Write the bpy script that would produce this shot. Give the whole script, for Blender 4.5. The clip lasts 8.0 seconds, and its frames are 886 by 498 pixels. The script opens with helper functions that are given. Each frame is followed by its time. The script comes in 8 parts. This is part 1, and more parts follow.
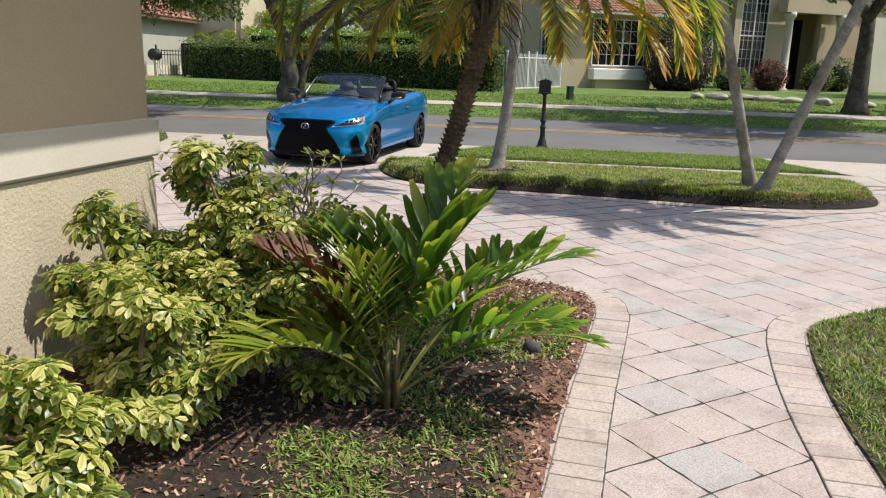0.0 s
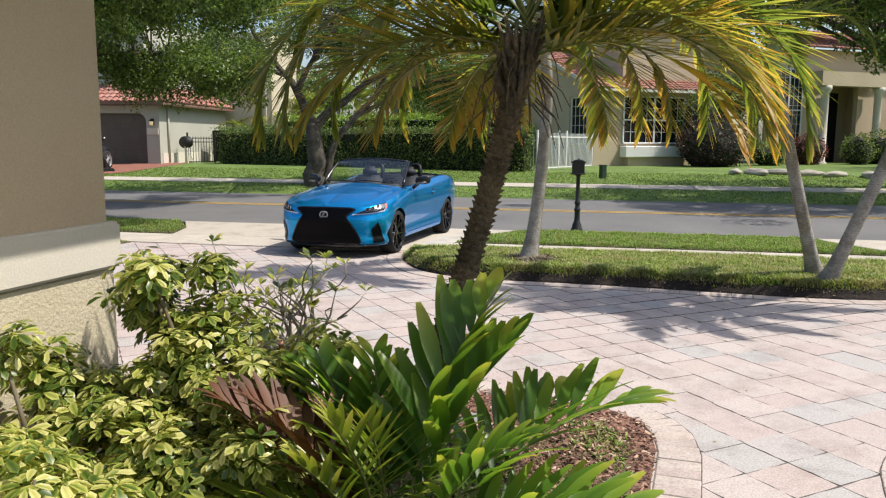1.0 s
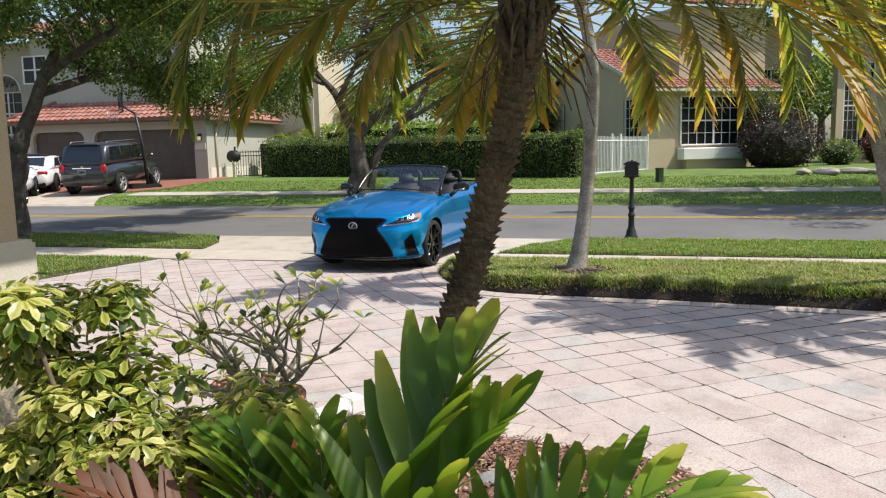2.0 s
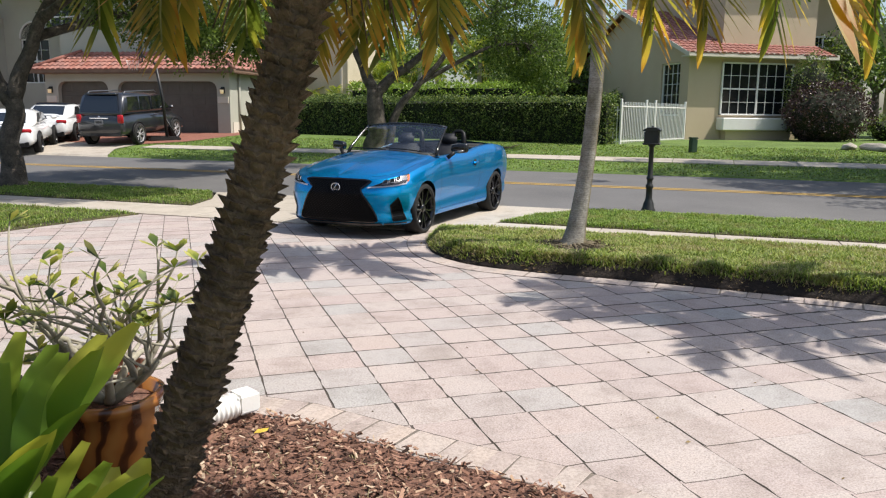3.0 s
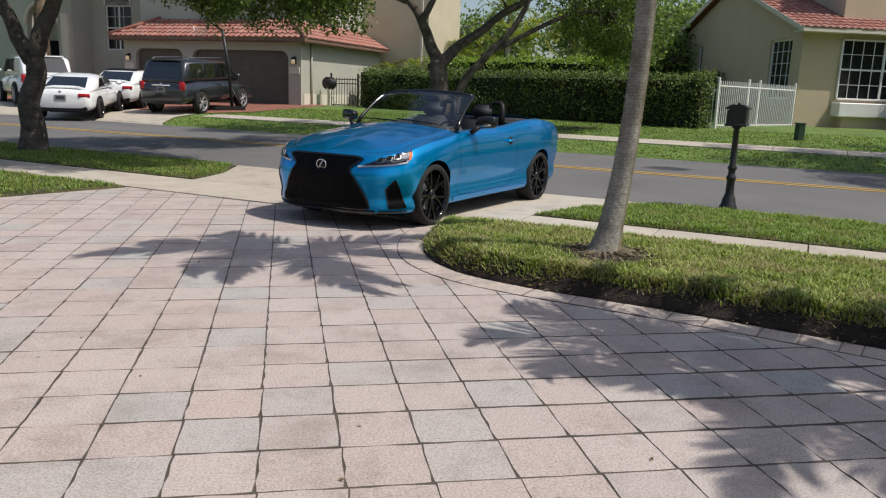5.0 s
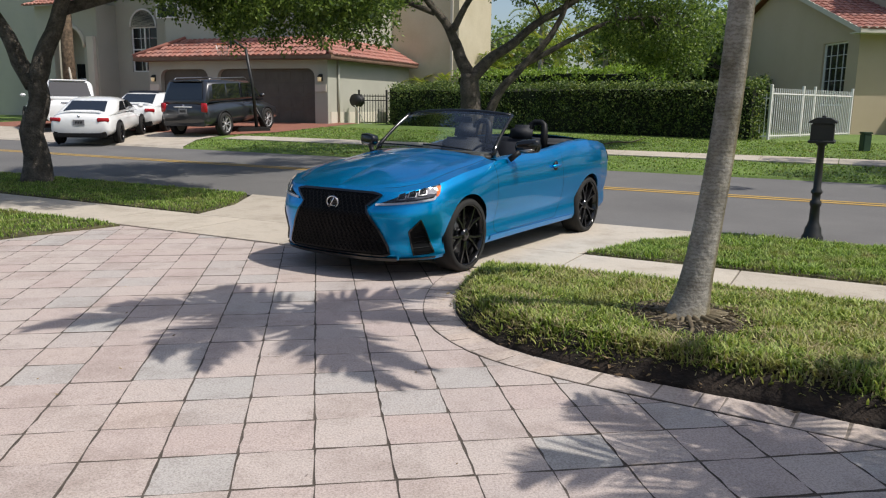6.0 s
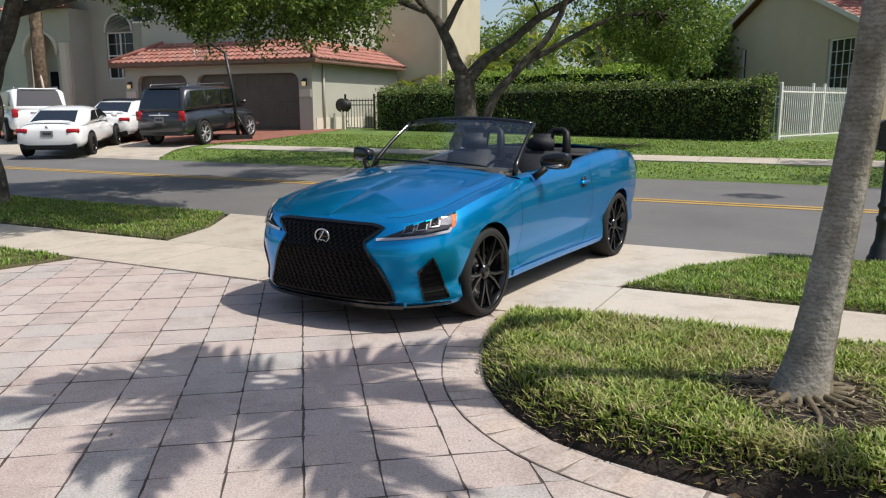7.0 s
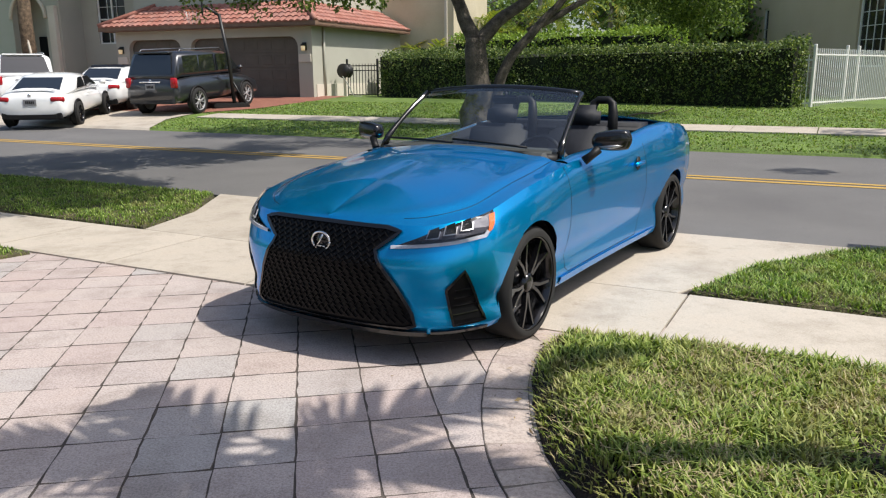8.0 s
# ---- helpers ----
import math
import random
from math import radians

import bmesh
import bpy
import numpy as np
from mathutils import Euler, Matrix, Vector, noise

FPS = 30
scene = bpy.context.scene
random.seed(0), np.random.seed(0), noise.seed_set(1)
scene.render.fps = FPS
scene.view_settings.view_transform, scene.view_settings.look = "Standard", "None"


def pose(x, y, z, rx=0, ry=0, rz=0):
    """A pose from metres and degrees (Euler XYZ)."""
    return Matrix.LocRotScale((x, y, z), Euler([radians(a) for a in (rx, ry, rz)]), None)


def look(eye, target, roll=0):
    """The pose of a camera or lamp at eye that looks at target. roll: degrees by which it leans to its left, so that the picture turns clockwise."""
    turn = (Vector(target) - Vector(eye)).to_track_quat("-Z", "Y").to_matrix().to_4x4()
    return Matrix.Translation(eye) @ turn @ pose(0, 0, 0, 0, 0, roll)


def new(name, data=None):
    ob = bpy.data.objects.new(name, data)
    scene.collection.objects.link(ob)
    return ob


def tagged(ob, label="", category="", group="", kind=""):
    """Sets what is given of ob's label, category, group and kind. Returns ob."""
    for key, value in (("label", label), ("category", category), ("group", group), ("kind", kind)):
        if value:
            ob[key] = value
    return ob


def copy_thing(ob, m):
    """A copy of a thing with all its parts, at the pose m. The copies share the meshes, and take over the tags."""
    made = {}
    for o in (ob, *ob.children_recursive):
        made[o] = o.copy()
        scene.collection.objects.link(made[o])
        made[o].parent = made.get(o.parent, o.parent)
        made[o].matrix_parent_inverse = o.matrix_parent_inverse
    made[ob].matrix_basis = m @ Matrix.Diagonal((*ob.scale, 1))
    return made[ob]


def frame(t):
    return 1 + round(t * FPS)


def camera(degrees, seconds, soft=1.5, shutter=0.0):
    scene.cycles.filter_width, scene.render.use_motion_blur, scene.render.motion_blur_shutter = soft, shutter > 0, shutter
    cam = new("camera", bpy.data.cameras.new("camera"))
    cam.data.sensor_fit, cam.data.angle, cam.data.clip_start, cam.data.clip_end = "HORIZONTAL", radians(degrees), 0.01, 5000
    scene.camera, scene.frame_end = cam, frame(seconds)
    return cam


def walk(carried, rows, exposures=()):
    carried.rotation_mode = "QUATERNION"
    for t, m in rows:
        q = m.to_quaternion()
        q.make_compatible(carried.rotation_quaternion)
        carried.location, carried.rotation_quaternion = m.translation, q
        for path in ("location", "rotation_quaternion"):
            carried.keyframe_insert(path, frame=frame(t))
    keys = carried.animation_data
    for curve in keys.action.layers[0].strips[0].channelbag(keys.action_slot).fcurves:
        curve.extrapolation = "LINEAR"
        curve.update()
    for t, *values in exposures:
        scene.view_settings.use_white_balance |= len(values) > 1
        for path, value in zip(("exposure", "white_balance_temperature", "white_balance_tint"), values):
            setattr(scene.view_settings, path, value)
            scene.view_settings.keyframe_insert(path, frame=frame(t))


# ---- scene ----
cam = camera(60.0, 8.0, 1.2)
PATH = [
    (0, (0.806, 0.457, 1.721), (1.578, 2.239, 1.243), 1.6),
    (0.5, (0.999, 0.9, 1.75), (1.746, 2.721, 1.392), 0.7),
    (1, (1.238, 1.318, 1.748), (1.942, 3.168, 1.468), 0.3),
    (1.5, (1.475, 1.732, 1.704), (2.103, 3.617, 1.471), -1.1),
    (3, (2.628, 2.8, 1.57), (3.099, 4.713, 1.224), 0.6),
    (3.2, (2.817, 2.922, 1.554), (3.261, 4.838, 1.19), 0.9),
    (3.5, (3.079, 3.12, 1.494), (3.475, 5.042, 1.107), 1.5),
    (4, (3.477, 3.508, 1.417), (3.793, 5.441, 1.014), 1.9),
    (5.3, (4.048, 4.945, 1.424), (4.248, 6.895, 1.026), 1.7),
    (5.5, (4.084, 5.224, 1.449), (4.259, 7.177, 1.056), 1.3),
    (6, (4.098, 5.919, 1.487), (4.241, 7.879, 1.117), 0.7),
    (6.5, (4.067, 6.589, 1.508), (4.219, 8.551, 1.152), 0.2),
    (7, (3.99, 7.231, 1.53), (4.165, 9.19, 1.166), -0.2),
    (7.5, (3.969, 7.867, 1.537), (4.152, 9.82, 1.146), -0.2),
    (8, (3.933, 8.456, 1.535), (4.099, 10.398, 1.086), -0.4),
]
EXPOSURES = [(0, 0.17), (0.8, 0.32), (1.7, 0.32), (3.0, 0.25), (3.5, -0.03), (4.0, -0.20), (5.5, -0.17), (6.5, 0.03), (7.5, 0.10), (8, 0.2)]
walk(cam, [(t, look(eye, target, roll)) for t, eye, target, roll in PATH], EXPOSURES)

# ---- light ----
SUN_AZ, SUN_EL = -25.0, 57.0          # degrees: direction the sun stands in, from +x towards +y; height
world = bpy.data.worlds.new("sky")
scene.world = world
world.use_nodes = True
wn = world.node_tree.nodes
sky = wn.new("ShaderNodeTexSky")
sky.sky_type = "NISHITA"
sky.sun_disc = False
sky.sun_elevation = radians(SUN_EL)
sky.sun_rotation = radians(90 - SUN_AZ)
sky.air_density, sky.dust_density, sky.ozone_density = 1.0, 2.2, 1.0
world.node_tree.links.new(sky.outputs[0], wn["Background"].inputs[0])
wn["Background"].inputs[1].default_value = 0.14
sun_data = bpy.data.lights.new("sun", "SUN")
sun_data.energy, sun_data.angle, sun_data.color = 4.6, radians(0.5), (1.0, 0.95, 0.87)
sun = new("sun", sun_data)
sa, se = radians(SUN_AZ), radians(SUN_EL)
sun.matrix_world = look((20, 0, 40), (20 - math.cos(sa) * math.cos(se), -math.sin(sa) * math.cos(se), 40 - math.sin(se)))

# ---- small tools ----
def obj(name, bm, mat, parent=None, label="", smooth=False):
    me = bpy.data.meshes.new(name)
    bm.to_mesh(me)
    bm.free()
    if smooth:
        me.polygons.foreach_set("use_smooth", [True] * len(me.polygons))
    for m in (mat if isinstance(mat, (list, tuple)) else [mat]):
        me.materials.append(m)
    ob = new(name, me)
    if parent is not None:
        ob.parent = parent
    if label:
        ob["label"] = label
    return ob


def part(name, bm, mat, parent, label="", smooth=False):
    return obj(name, bm, mat, parent, label, smooth)


def thing(name, label, category, m=None, group=""):
    ob = new(name)
    ob.empty_display_size = 0.2
    if m is not None:
        ob.matrix_world = m
    return tagged(ob, label, category, group)


def raw(name, verts, faces, mat, parent=None, uv=None, smooth=False, mats=None):
    """A mesh from arrays; uv: one pair for each vertex."""
    me = bpy.data.meshes.new(name)
    verts = np.asarray(verts, np.float32)
    faces = np.asarray(faces, np.int32)
    k = faces.shape[1]
    me.vertices.add(len(verts))
    me.vertices.foreach_set("co", verts.ravel())
    me.loops.add(faces.size)
    me.loops.foreach_set("vertex_index", faces.ravel())
    me.polygons.add(len(faces))
    me.polygons.foreach_set("loop_start", np.arange(0, faces.size, k, dtype=np.int32))
    if mats is not None:
        me.polygons.foreach_set("material_index", np.asarray(mats, np.int32))
    if uv is not None:
        layer = me.uv_layers.new(name="UVMap")
        layer.data.foreach_set("uv", np.asarray(uv, np.float32)[faces.ravel()].ravel())
    me.polygons.foreach_set("use_smooth", np.full(len(faces), smooth))
    me.update(calc_edges=True)
    for m in (mat if isinstance(mat, (list, tuple)) else [mat]):
        me.materials.append(m)
    ob = new(name, me)
    if parent is not None:
        ob.parent = parent
    return ob


def bevel(bm, w, seg=1, angle=30):
    es = [e for e in bm.edges if len(e.link_faces) == 2 and e.calc_face_angle(0) > radians(angle)]
    if es and w > 0:
        bmesh.ops.bevel(bm, geom=es, offset=w, segments=seg, affect="EDGES", clamp_overlap=True)
    return bm


def box(size, at=(0, 0, 0), rz=0.0, bev=0.0, bm=None, m=None):
    """A box centred at a point; with bm it is added to that mesh."""
    own = bmesh.new()
    bmesh.ops.create_cube(own, size=1)
    bmesh.ops.scale(own, vec=size, verts=own.verts)
    if bev:
        bevel(own, bev, 1)
    own.transform(Matrix.Translation(at) @ Matrix.Rotation(radians(rz), 4, "Z") if m is None else m)
    return merge(bm, own)


def merge(bm, own):
    if bm is None:
        return own
    me = bpy.data.meshes.new("tmp")
    own.to_mesh(me)
    own.free()
    bm.from_mesh(me)
    bpy.data.meshes.remove(me)
    return bm


def prism(poly, z0, z1, bm=None, bev=0.0):
    own = bmesh.new()
    low = [own.verts.new((x, y, z0)) for x, y in poly]
    f = own.faces.new(low)
    f.normal_update()
    if f.normal.z > 0:
        f.normal_flip()
    top = bmesh.ops.extrude_face_region(own, geom=[f])
    for v in top["geom"]:
        if isinstance(v, bmesh.types.BMVert):
            v.co.z = z1
    bmesh.ops.recalc_face_normals(own, faces=own.faces)
    if bev:
        bevel(own, bev, 2)
    return merge(bm, own)


def tube(path, radii, seg=10, bm=None, caps=True):
    """A tube through points, with a radius at each."""
    own = bmesh.new()
    path = [Vector(p) for p in path]
    if not isinstance(radii, (list, tuple)):
        radii = [radii] * len(path)
    rings, side = [], None
    for i, p in enumerate(path):
        d = (path[min(i + 1, len(path) - 1)] - path[max(i - 1, 0)]).normalized()
        if side is None:
            side = d.orthogonal().normalized()
        side = (side - d * side.dot(d)).normalized()
        up = d.cross(side)
        rings.append([own.verts.new(p + float(radii[i]) * (math.cos(2 * math.pi * k / seg) * side + math.sin(2 * math.pi * k / seg) * up)) for k in range(seg)])
    for a, b in zip(rings, rings[1:]):
        for k in range(seg):
            own.faces.new((a[k], a[(k + 1) % seg], b[(k + 1) % seg], b[k]))
    if caps:
        own.faces.new(rings[0][::-1])
        own.faces.new(rings[-1])
    for f in own.faces:
        f.smooth = len(f.verts) == 4
    return merge(bm, own)


def lathe(profile, seg=24, bm=None, m=None):
    """A solid of revolution about z from (radius, z) pairs."""
    own = bmesh.new()
    rings = []
    for r, z in profile:
        rings.append([own.verts.new((max(r, 1e-4) * math.cos(2 * math.pi * k / seg), max(r, 1e-4) * math.sin(2 * math.pi * k / seg), z)) for k in range(seg)])
    for a, b in zip(rings, rings[1:]):
        for k in range(seg):
            f = own.faces.new((a[k], a[(k + 1) % seg], b[(k + 1) % seg], b[k]))
            f.smooth = True
    bmesh.ops.recalc_face_normals(own, faces=own.faces)
    if m is not None:
        own.transform(m)
    return merge(bm, own)


def smoothstep(a, b, x):
    t = np.clip((x - a) / (b - a), 0, 1)
    return t * t * (3 - 2 * t)


# ---- the lie of the land: u runs along the street, n across it ----
UX, UY, NX, NY = 0.846, -0.533, 0.533, 0.846
LAND_N = [-400, 16.7, 20.2, 23.4, 25.2, 26.3, 28.0, 32.5, 900]
LAND_Z = [0, 0, 0.1, 0.13, 0.27, 0.35, 0.46, 0.66, 0.72]
STREET = math.degrees(math.atan2(UY, UX))


def un(u, n):
    return (u * UX + n * NX, u * UY + n * NY)


def land(x, y):
    return float(np.interp(NX * x + NY * y, LAND_N, LAND_Z))


def inside(poly, x, y):
    """Which of the points lie in the outline."""
    x, y = np.asarray(x, float), np.asarray(y, float)
    hit = np.zeros(x.shape, bool)
    for (ax, ay), (bx, by) in zip(poly, poly[1:] + poly[:1]):
        if ay != by:
            hit ^= ((ay > y) != (by > y)) & (x < (bx - ax) * (y - ay) / (by - ay) + ax)
    return hit


def edge_distance(poly, x, y):
    x, y = np.asarray(x, float), np.asarray(y, float)
    best = np.full(x.shape, 1e9)
    for (ax, ay), (bx, by) in zip(poly, poly[1:] + poly[:1]):
        dx, dy = bx - ax, by - ay
        k = np.clip(((x - ax) * dx + (y - ay) * dy) / (dx * dx + dy * dy + 1e-12), 0, 1)
        best = np.minimum(best, np.hypot(x - ax - k * dx, y - ay - k * dy))
    return best


def rounded(poly, rounds=2):
    """Cut the corners of a closed outline."""
    for _ in range(rounds):
        out = []
        for (ax, ay), (bx, by) in zip(poly, poly[1:] + poly[:1]):
            out += [(0.75 * ax + 0.25 * bx, 0.75 * ay + 0.25 * by), (0.25 * ax + 0.75 * bx, 0.25 * ay + 0.75 * by)]
        poly = out
    return poly

# ---- materials ----
def mat(name, rough=0.6, metal=0.0, spec=0.5):
    m = bpy.data.materials.new(name)
    m.use_nodes = True
    nt = m.node_tree
    b = nt.nodes["Principled BSDF"]
    b.inputs["Roughness"].default_value = rough
    b.inputs["Metallic"].default_value = metal
    b.inputs["Specular IOR Level"].default_value = spec
    return m, nt, b


def node(nt, kind, **inputs):
    n = nt.nodes.new(kind)
    for k, v in inputs.items():
        n.inputs[k.replace("_", " ")].default_value = v
    return n


def ramp(nt, fac, stops):
    r = nt.nodes.new("ShaderNodeValToRGB")
    el = r.color_ramp.elements
    while len(el) < len(stops):
        el.new(0.5)
    for e, (p, c) in zip(el, stops):
        e.position, e.color = p, (*c, 1)
    nt.links.new(fac, r.inputs[0])
    return r.outputs[0]


def noise_of(nt, scale, detail=4.0, rough=0.6, vec=None):
    n = node(nt, "ShaderNodeTexNoise", Scale=scale, Detail=detail, Roughness=rough)
    if vec is None:
        vec = nt.nodes.new("ShaderNodeTexCoord").outputs["Object"]
    nt.links.new(vec, n.inputs["Vector"])
    return n.outputs[0]


def mixed(nt, fac, a, b, mode="MIX"):
    n = nt.nodes.new("ShaderNodeMix")
    n.data_type, n.blend_type = "RGBA", mode
    for sock, v in ((n.inputs[0], fac), (n.inputs[6], a), (n.inputs[7], b)):
        if isinstance(v, (int, float)):
            sock.default_value = v
        elif isinstance(v, tuple):
            sock.default_value = (*v, 1)
        else:
            nt.links.new(v, sock)
    return n.outputs[2]


def maths(nt, op, a, b=0.0, c=None):
    n = nt.nodes.new("ShaderNodeMath")
    n.operation = op
    for sock, v in zip(n.inputs, (a, b, c)):
        if v is None:
            continue
        if isinstance(v, (int, float)):
            sock.default_value = v
        else:
            nt.links.new(v, sock)
    return n.outputs[0]


def bumped(nt, b, height, strength=0.3, dist=0.01):
    n = node(nt, "ShaderNodeBump", Strength=strength, Distance=dist)
    nt.links.new(height, n.inputs["Height"])
    nt.links.new(n.outputs[0], b.inputs["Normal"])


def surface(name, c1, c2, scale=3.0, fine=60.0, rough=0.7, metal=0.0, bump=0.2, dist=0.004, speck=0.25, spec=0.5):
    """A plain real surface: two tones in large patches, fine grain and relief."""
    m, nt, b = mat(name, rough, metal, spec)
    big = noise_of(nt, scale)
    small = noise_of(nt, fine, 3.0)
    col = ramp(nt, big, [(0.32, c1), (0.68, c2)])
    g = ramp(nt, small, [(0.25, (1 - speck,) * 3), (0.75, (1 + 0 * speck,) * 3)])
    nt.links.new(mixed(nt, 1.0, col, g, "MULTIPLY"), b.inputs["Base Color"])
    if bump:
        bumped(nt, b, small, bump, dist)
    return m


def leafy(name, stops, rough=0.45, sheer=0.35, by_uv=True, tint=0.5, dry=None):
    """Leaves: colour along the leaf, a tint for each leaf, some light passing through."""
    m, nt, b = mat(name, rough)
    geo = nt.nodes.new("ShaderNodeNewGeometry")
    info = nt.nodes.new("ShaderNodeObjectInfo")
    r = maths(nt, "FRACT", maths(nt, "ADD", geo.outputs["Random Per Island"], maths(nt, "MULTIPLY", info.outputs["Random"], 7.3)))
    if by_uv:
        uvn = nt.nodes.new("ShaderNodeUVMap")
        sep = nt.nodes.new("ShaderNodeSeparateXYZ")
        nt.links.new(uvn.outputs[0], sep.inputs[0])
        f = maths(nt, "ADD", sep.outputs[1], maths(nt, "MULTIPLY", maths(nt, "SUBTRACT", r, 0.5), tint))
    else:
        f = r
    col = ramp(nt, f, stops)
    shade = ramp(nt, r, [(0.0, (0.72, 0.72, 0.72)), (1.0, (1.0, 1.0, 1.0))])
    col = mixed(nt, 1.0, col, shade, "MULTIPLY")
    if dry:      # withered patches
        spot = ramp(nt, noise_of(nt, 3.2, 5.0, 0.65, geo.outputs["Position"]), [(0.48, (0, 0, 0)), (0.72, (1, 1, 1))])
        col = mixed(nt, maths(nt, "MULTIPLY", spot, 0.75), col, dry)
    nt.links.new(col, b.inputs["Base Color"])
    tr = nt.nodes.new("ShaderNodeBsdfTranslucent")
    warm = mixed(nt, 1.0, col, (1.0, 1.0, 0.6), "MULTIPLY")
    nt.links.new(warm, tr.inputs[0])
    mx = nt.nodes.new("ShaderNodeMixShader")
    mx.inputs[0].default_value = sheer
    nt.links.new(b.outputs[0], mx.inputs[1])
    nt.links.new(tr.outputs[0], mx.inputs[2])
    nt.links.new(mx.outputs[0], nt.nodes["Material Output"].inputs[0])
    return m


def piecewise(name, stops, grain=70.0, rough=0.85, speck=0.35, blotch=2.2, bump=0.35, dist=0.003):
    """Pavers and slabs: one tone for each piece, with grit, stains and relief."""
    m, nt, b = mat(name, rough, 0.0, 0.3)
    geo = nt.nodes.new("ShaderNodeNewGeometry")
    info = nt.nodes.new("ShaderNodeObjectInfo")
    r = maths(nt, "FRACT", maths(nt, "ADD", maths(nt, "MULTIPLY", geo.outputs["Random Per Island"], 5.7), maths(nt, "MULTIPLY", info.outputs["Random"], 7.3)))
    col = ramp(nt, r, stops)
    pos = geo.outputs["Position"]
    stain = ramp(nt, noise_of(nt, blotch, 6.0, 0.7, pos), [(0.3, (0.74, 0.72, 0.70)), (0.52, (1, 1, 1)), (0.8, (1.0, 0.97, 0.94))])
    grit = ramp(nt, noise_of(nt, grain, 2.0, 0.8, pos), [(0.3, (1 - speck,) * 3), (0.6, (1, 1, 1))])
    dirt = ramp(nt, noise_of(nt, blotch * 5.3, 7.0, 0.75, pos), [(0.30, (0.80, 0.78, 0.76)), (0.44, (1, 1, 1))])
    col = mixed(nt, 1.0, mixed(nt, 1.0, mixed(nt, 1.0, col, stain, "MULTIPLY"), dirt, "MULTIPLY"), grit, "MULTIPLY")
    nt.links.new(col, b.inputs["Base Color"])
    bumped(nt, b, noise_of(nt, grain, 2.0, 0.8, pos), bump, dist)
    return m


PAVER = piecewise("paver", [(0.0, (0.485, 0.40, 0.375)), (0.25, (0.505, 0.43, 0.40)), (0.45, (0.515, 0.45, 0.42)), (0.62, (0.48, 0.405, 0.38)), (0.74, (0.47, 0.425, 0.405)), (0.86, (0.445, 0.425, 0.41)), (0.93, (0.495, 0.42, 0.39)), (1.0, (0.51, 0.42, 0.38))], grain=95, speck=0.42, bump=0.5)
BORDER = piecewise("border_paver", [(0.0, (0.44, 0.365, 0.335)), (0.5, (0.50, 0.43, 0.39)), (1.0, (0.52, 0.43, 0.375))])
CONCRETE = piecewise("concrete", [(0.0, (0.45, 0.40, 0.335)), (1.0, (0.51, 0.455, 0.385))], grain=120, speck=0.25, blotch=1.6, bump=0.15)
SOIL = surface("soil", (0.16, 0.082, 0.058), (0.35, 0.18, 0.125), 6, 45, 0.95, bump=0.8, dist=0.02, speck=0.6)
# dark wet soil; the edge's shade is put into its colour too
EARTH = surface("dark_shaded_earth", (0.009, 0.006, 0.0045), (0.036, 0.023, 0.016), 7, 45, 0.95, bump=0.8, dist=0.02, speck=0.6)
JOINT = surface("joint_sand", (0.055, 0.045, 0.038), (0.13, 0.105, 0.088), 2.5, 80, 0.95, speck=0.4)
ASPHALT = surface("asphalt", (0.135, 0.130, 0.128), (0.185, 0.178, 0.172), 0.5, 120, 0.9, bump=0.4, dist=0.004, speck=0.4)
YELLOW = surface("road_paint", (0.50, 0.30, 0.05), (0.62, 0.40, 0.10), 3, 80, 0.8, speck=0.45)
TURF = surface("turf", (0.11, 0.18, 0.03), (0.19, 0.29, 0.055), 0.9, 25, 0.9, bump=0.9, dist=0.03, speck=0.55)
# grass and weed blades: roots darkened to paint the shade between them
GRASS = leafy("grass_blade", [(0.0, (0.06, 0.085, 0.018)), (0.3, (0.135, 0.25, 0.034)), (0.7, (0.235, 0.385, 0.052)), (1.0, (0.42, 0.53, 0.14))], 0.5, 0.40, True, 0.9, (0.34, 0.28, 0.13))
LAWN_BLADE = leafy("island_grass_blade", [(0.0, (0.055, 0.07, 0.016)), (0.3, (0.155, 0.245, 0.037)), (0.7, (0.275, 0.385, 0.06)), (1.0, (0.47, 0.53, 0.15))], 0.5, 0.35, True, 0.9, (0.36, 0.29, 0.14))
WEED = leafy("weed_blade", [(0.0, (0.04, 0.055, 0.014)), (0.5, (0.10, 0.15, 0.03)), (1.0, (0.24, 0.28, 0.08))], 0.6, 0.3, True, 0.9, (0.20, 0.14, 0.07))
THATCH = surface("thatch", (0.055, 0.05, 0.025), (0.14, 0.125, 0.055), 3, 30, 0.95, bump=0.9, dist=0.03, speck=0.5)
STRAW = leafy("dry_blade", [(0.0, (0.30, 0.24, 0.12)), (1.0, (0.55, 0.47, 0.27))], 0.7, 0.25, True, 0.6)
DEAD_STRAW = leafy("dead_straw", [(0.0, (0.09, 0.065, 0.04)), (0.6, (0.20, 0.155, 0.095)), (1.0, (0.38, 0.32, 0.22))], 0.8, 0.1, False)
# dark soil with the deep shade on the bed's front added to its tone
SHADED_HUMUS = surface("shaded_humus", (0.014, 0.010, 0.007), (0.055, 0.036, 0.023), 5, 40, 0.95, bump=0.9, dist=0.02, speck=0.6)
STUCCO_TAN = surface("stucco_tan", (0.51, 0.395, 0.265), (0.57, 0.45, 0.31), 1.2, 90, 0.9, bump=0.5, dist=0.006, speck=0.18)
STUCCO_CREAM = surface("stucco_cream", (0.54, 0.47, 0.33), (0.62, 0.545, 0.40), 0.8, 55, 0.9, bump=0.6, dist=0.012, speck=0.2)
STUCCO_BAND = surface("stucco_band", (0.60, 0.55, 0.46), (0.66, 0.61, 0.52), 1.0, 90, 0.9, bump=0.4, dist=0.005, speck=0.12)
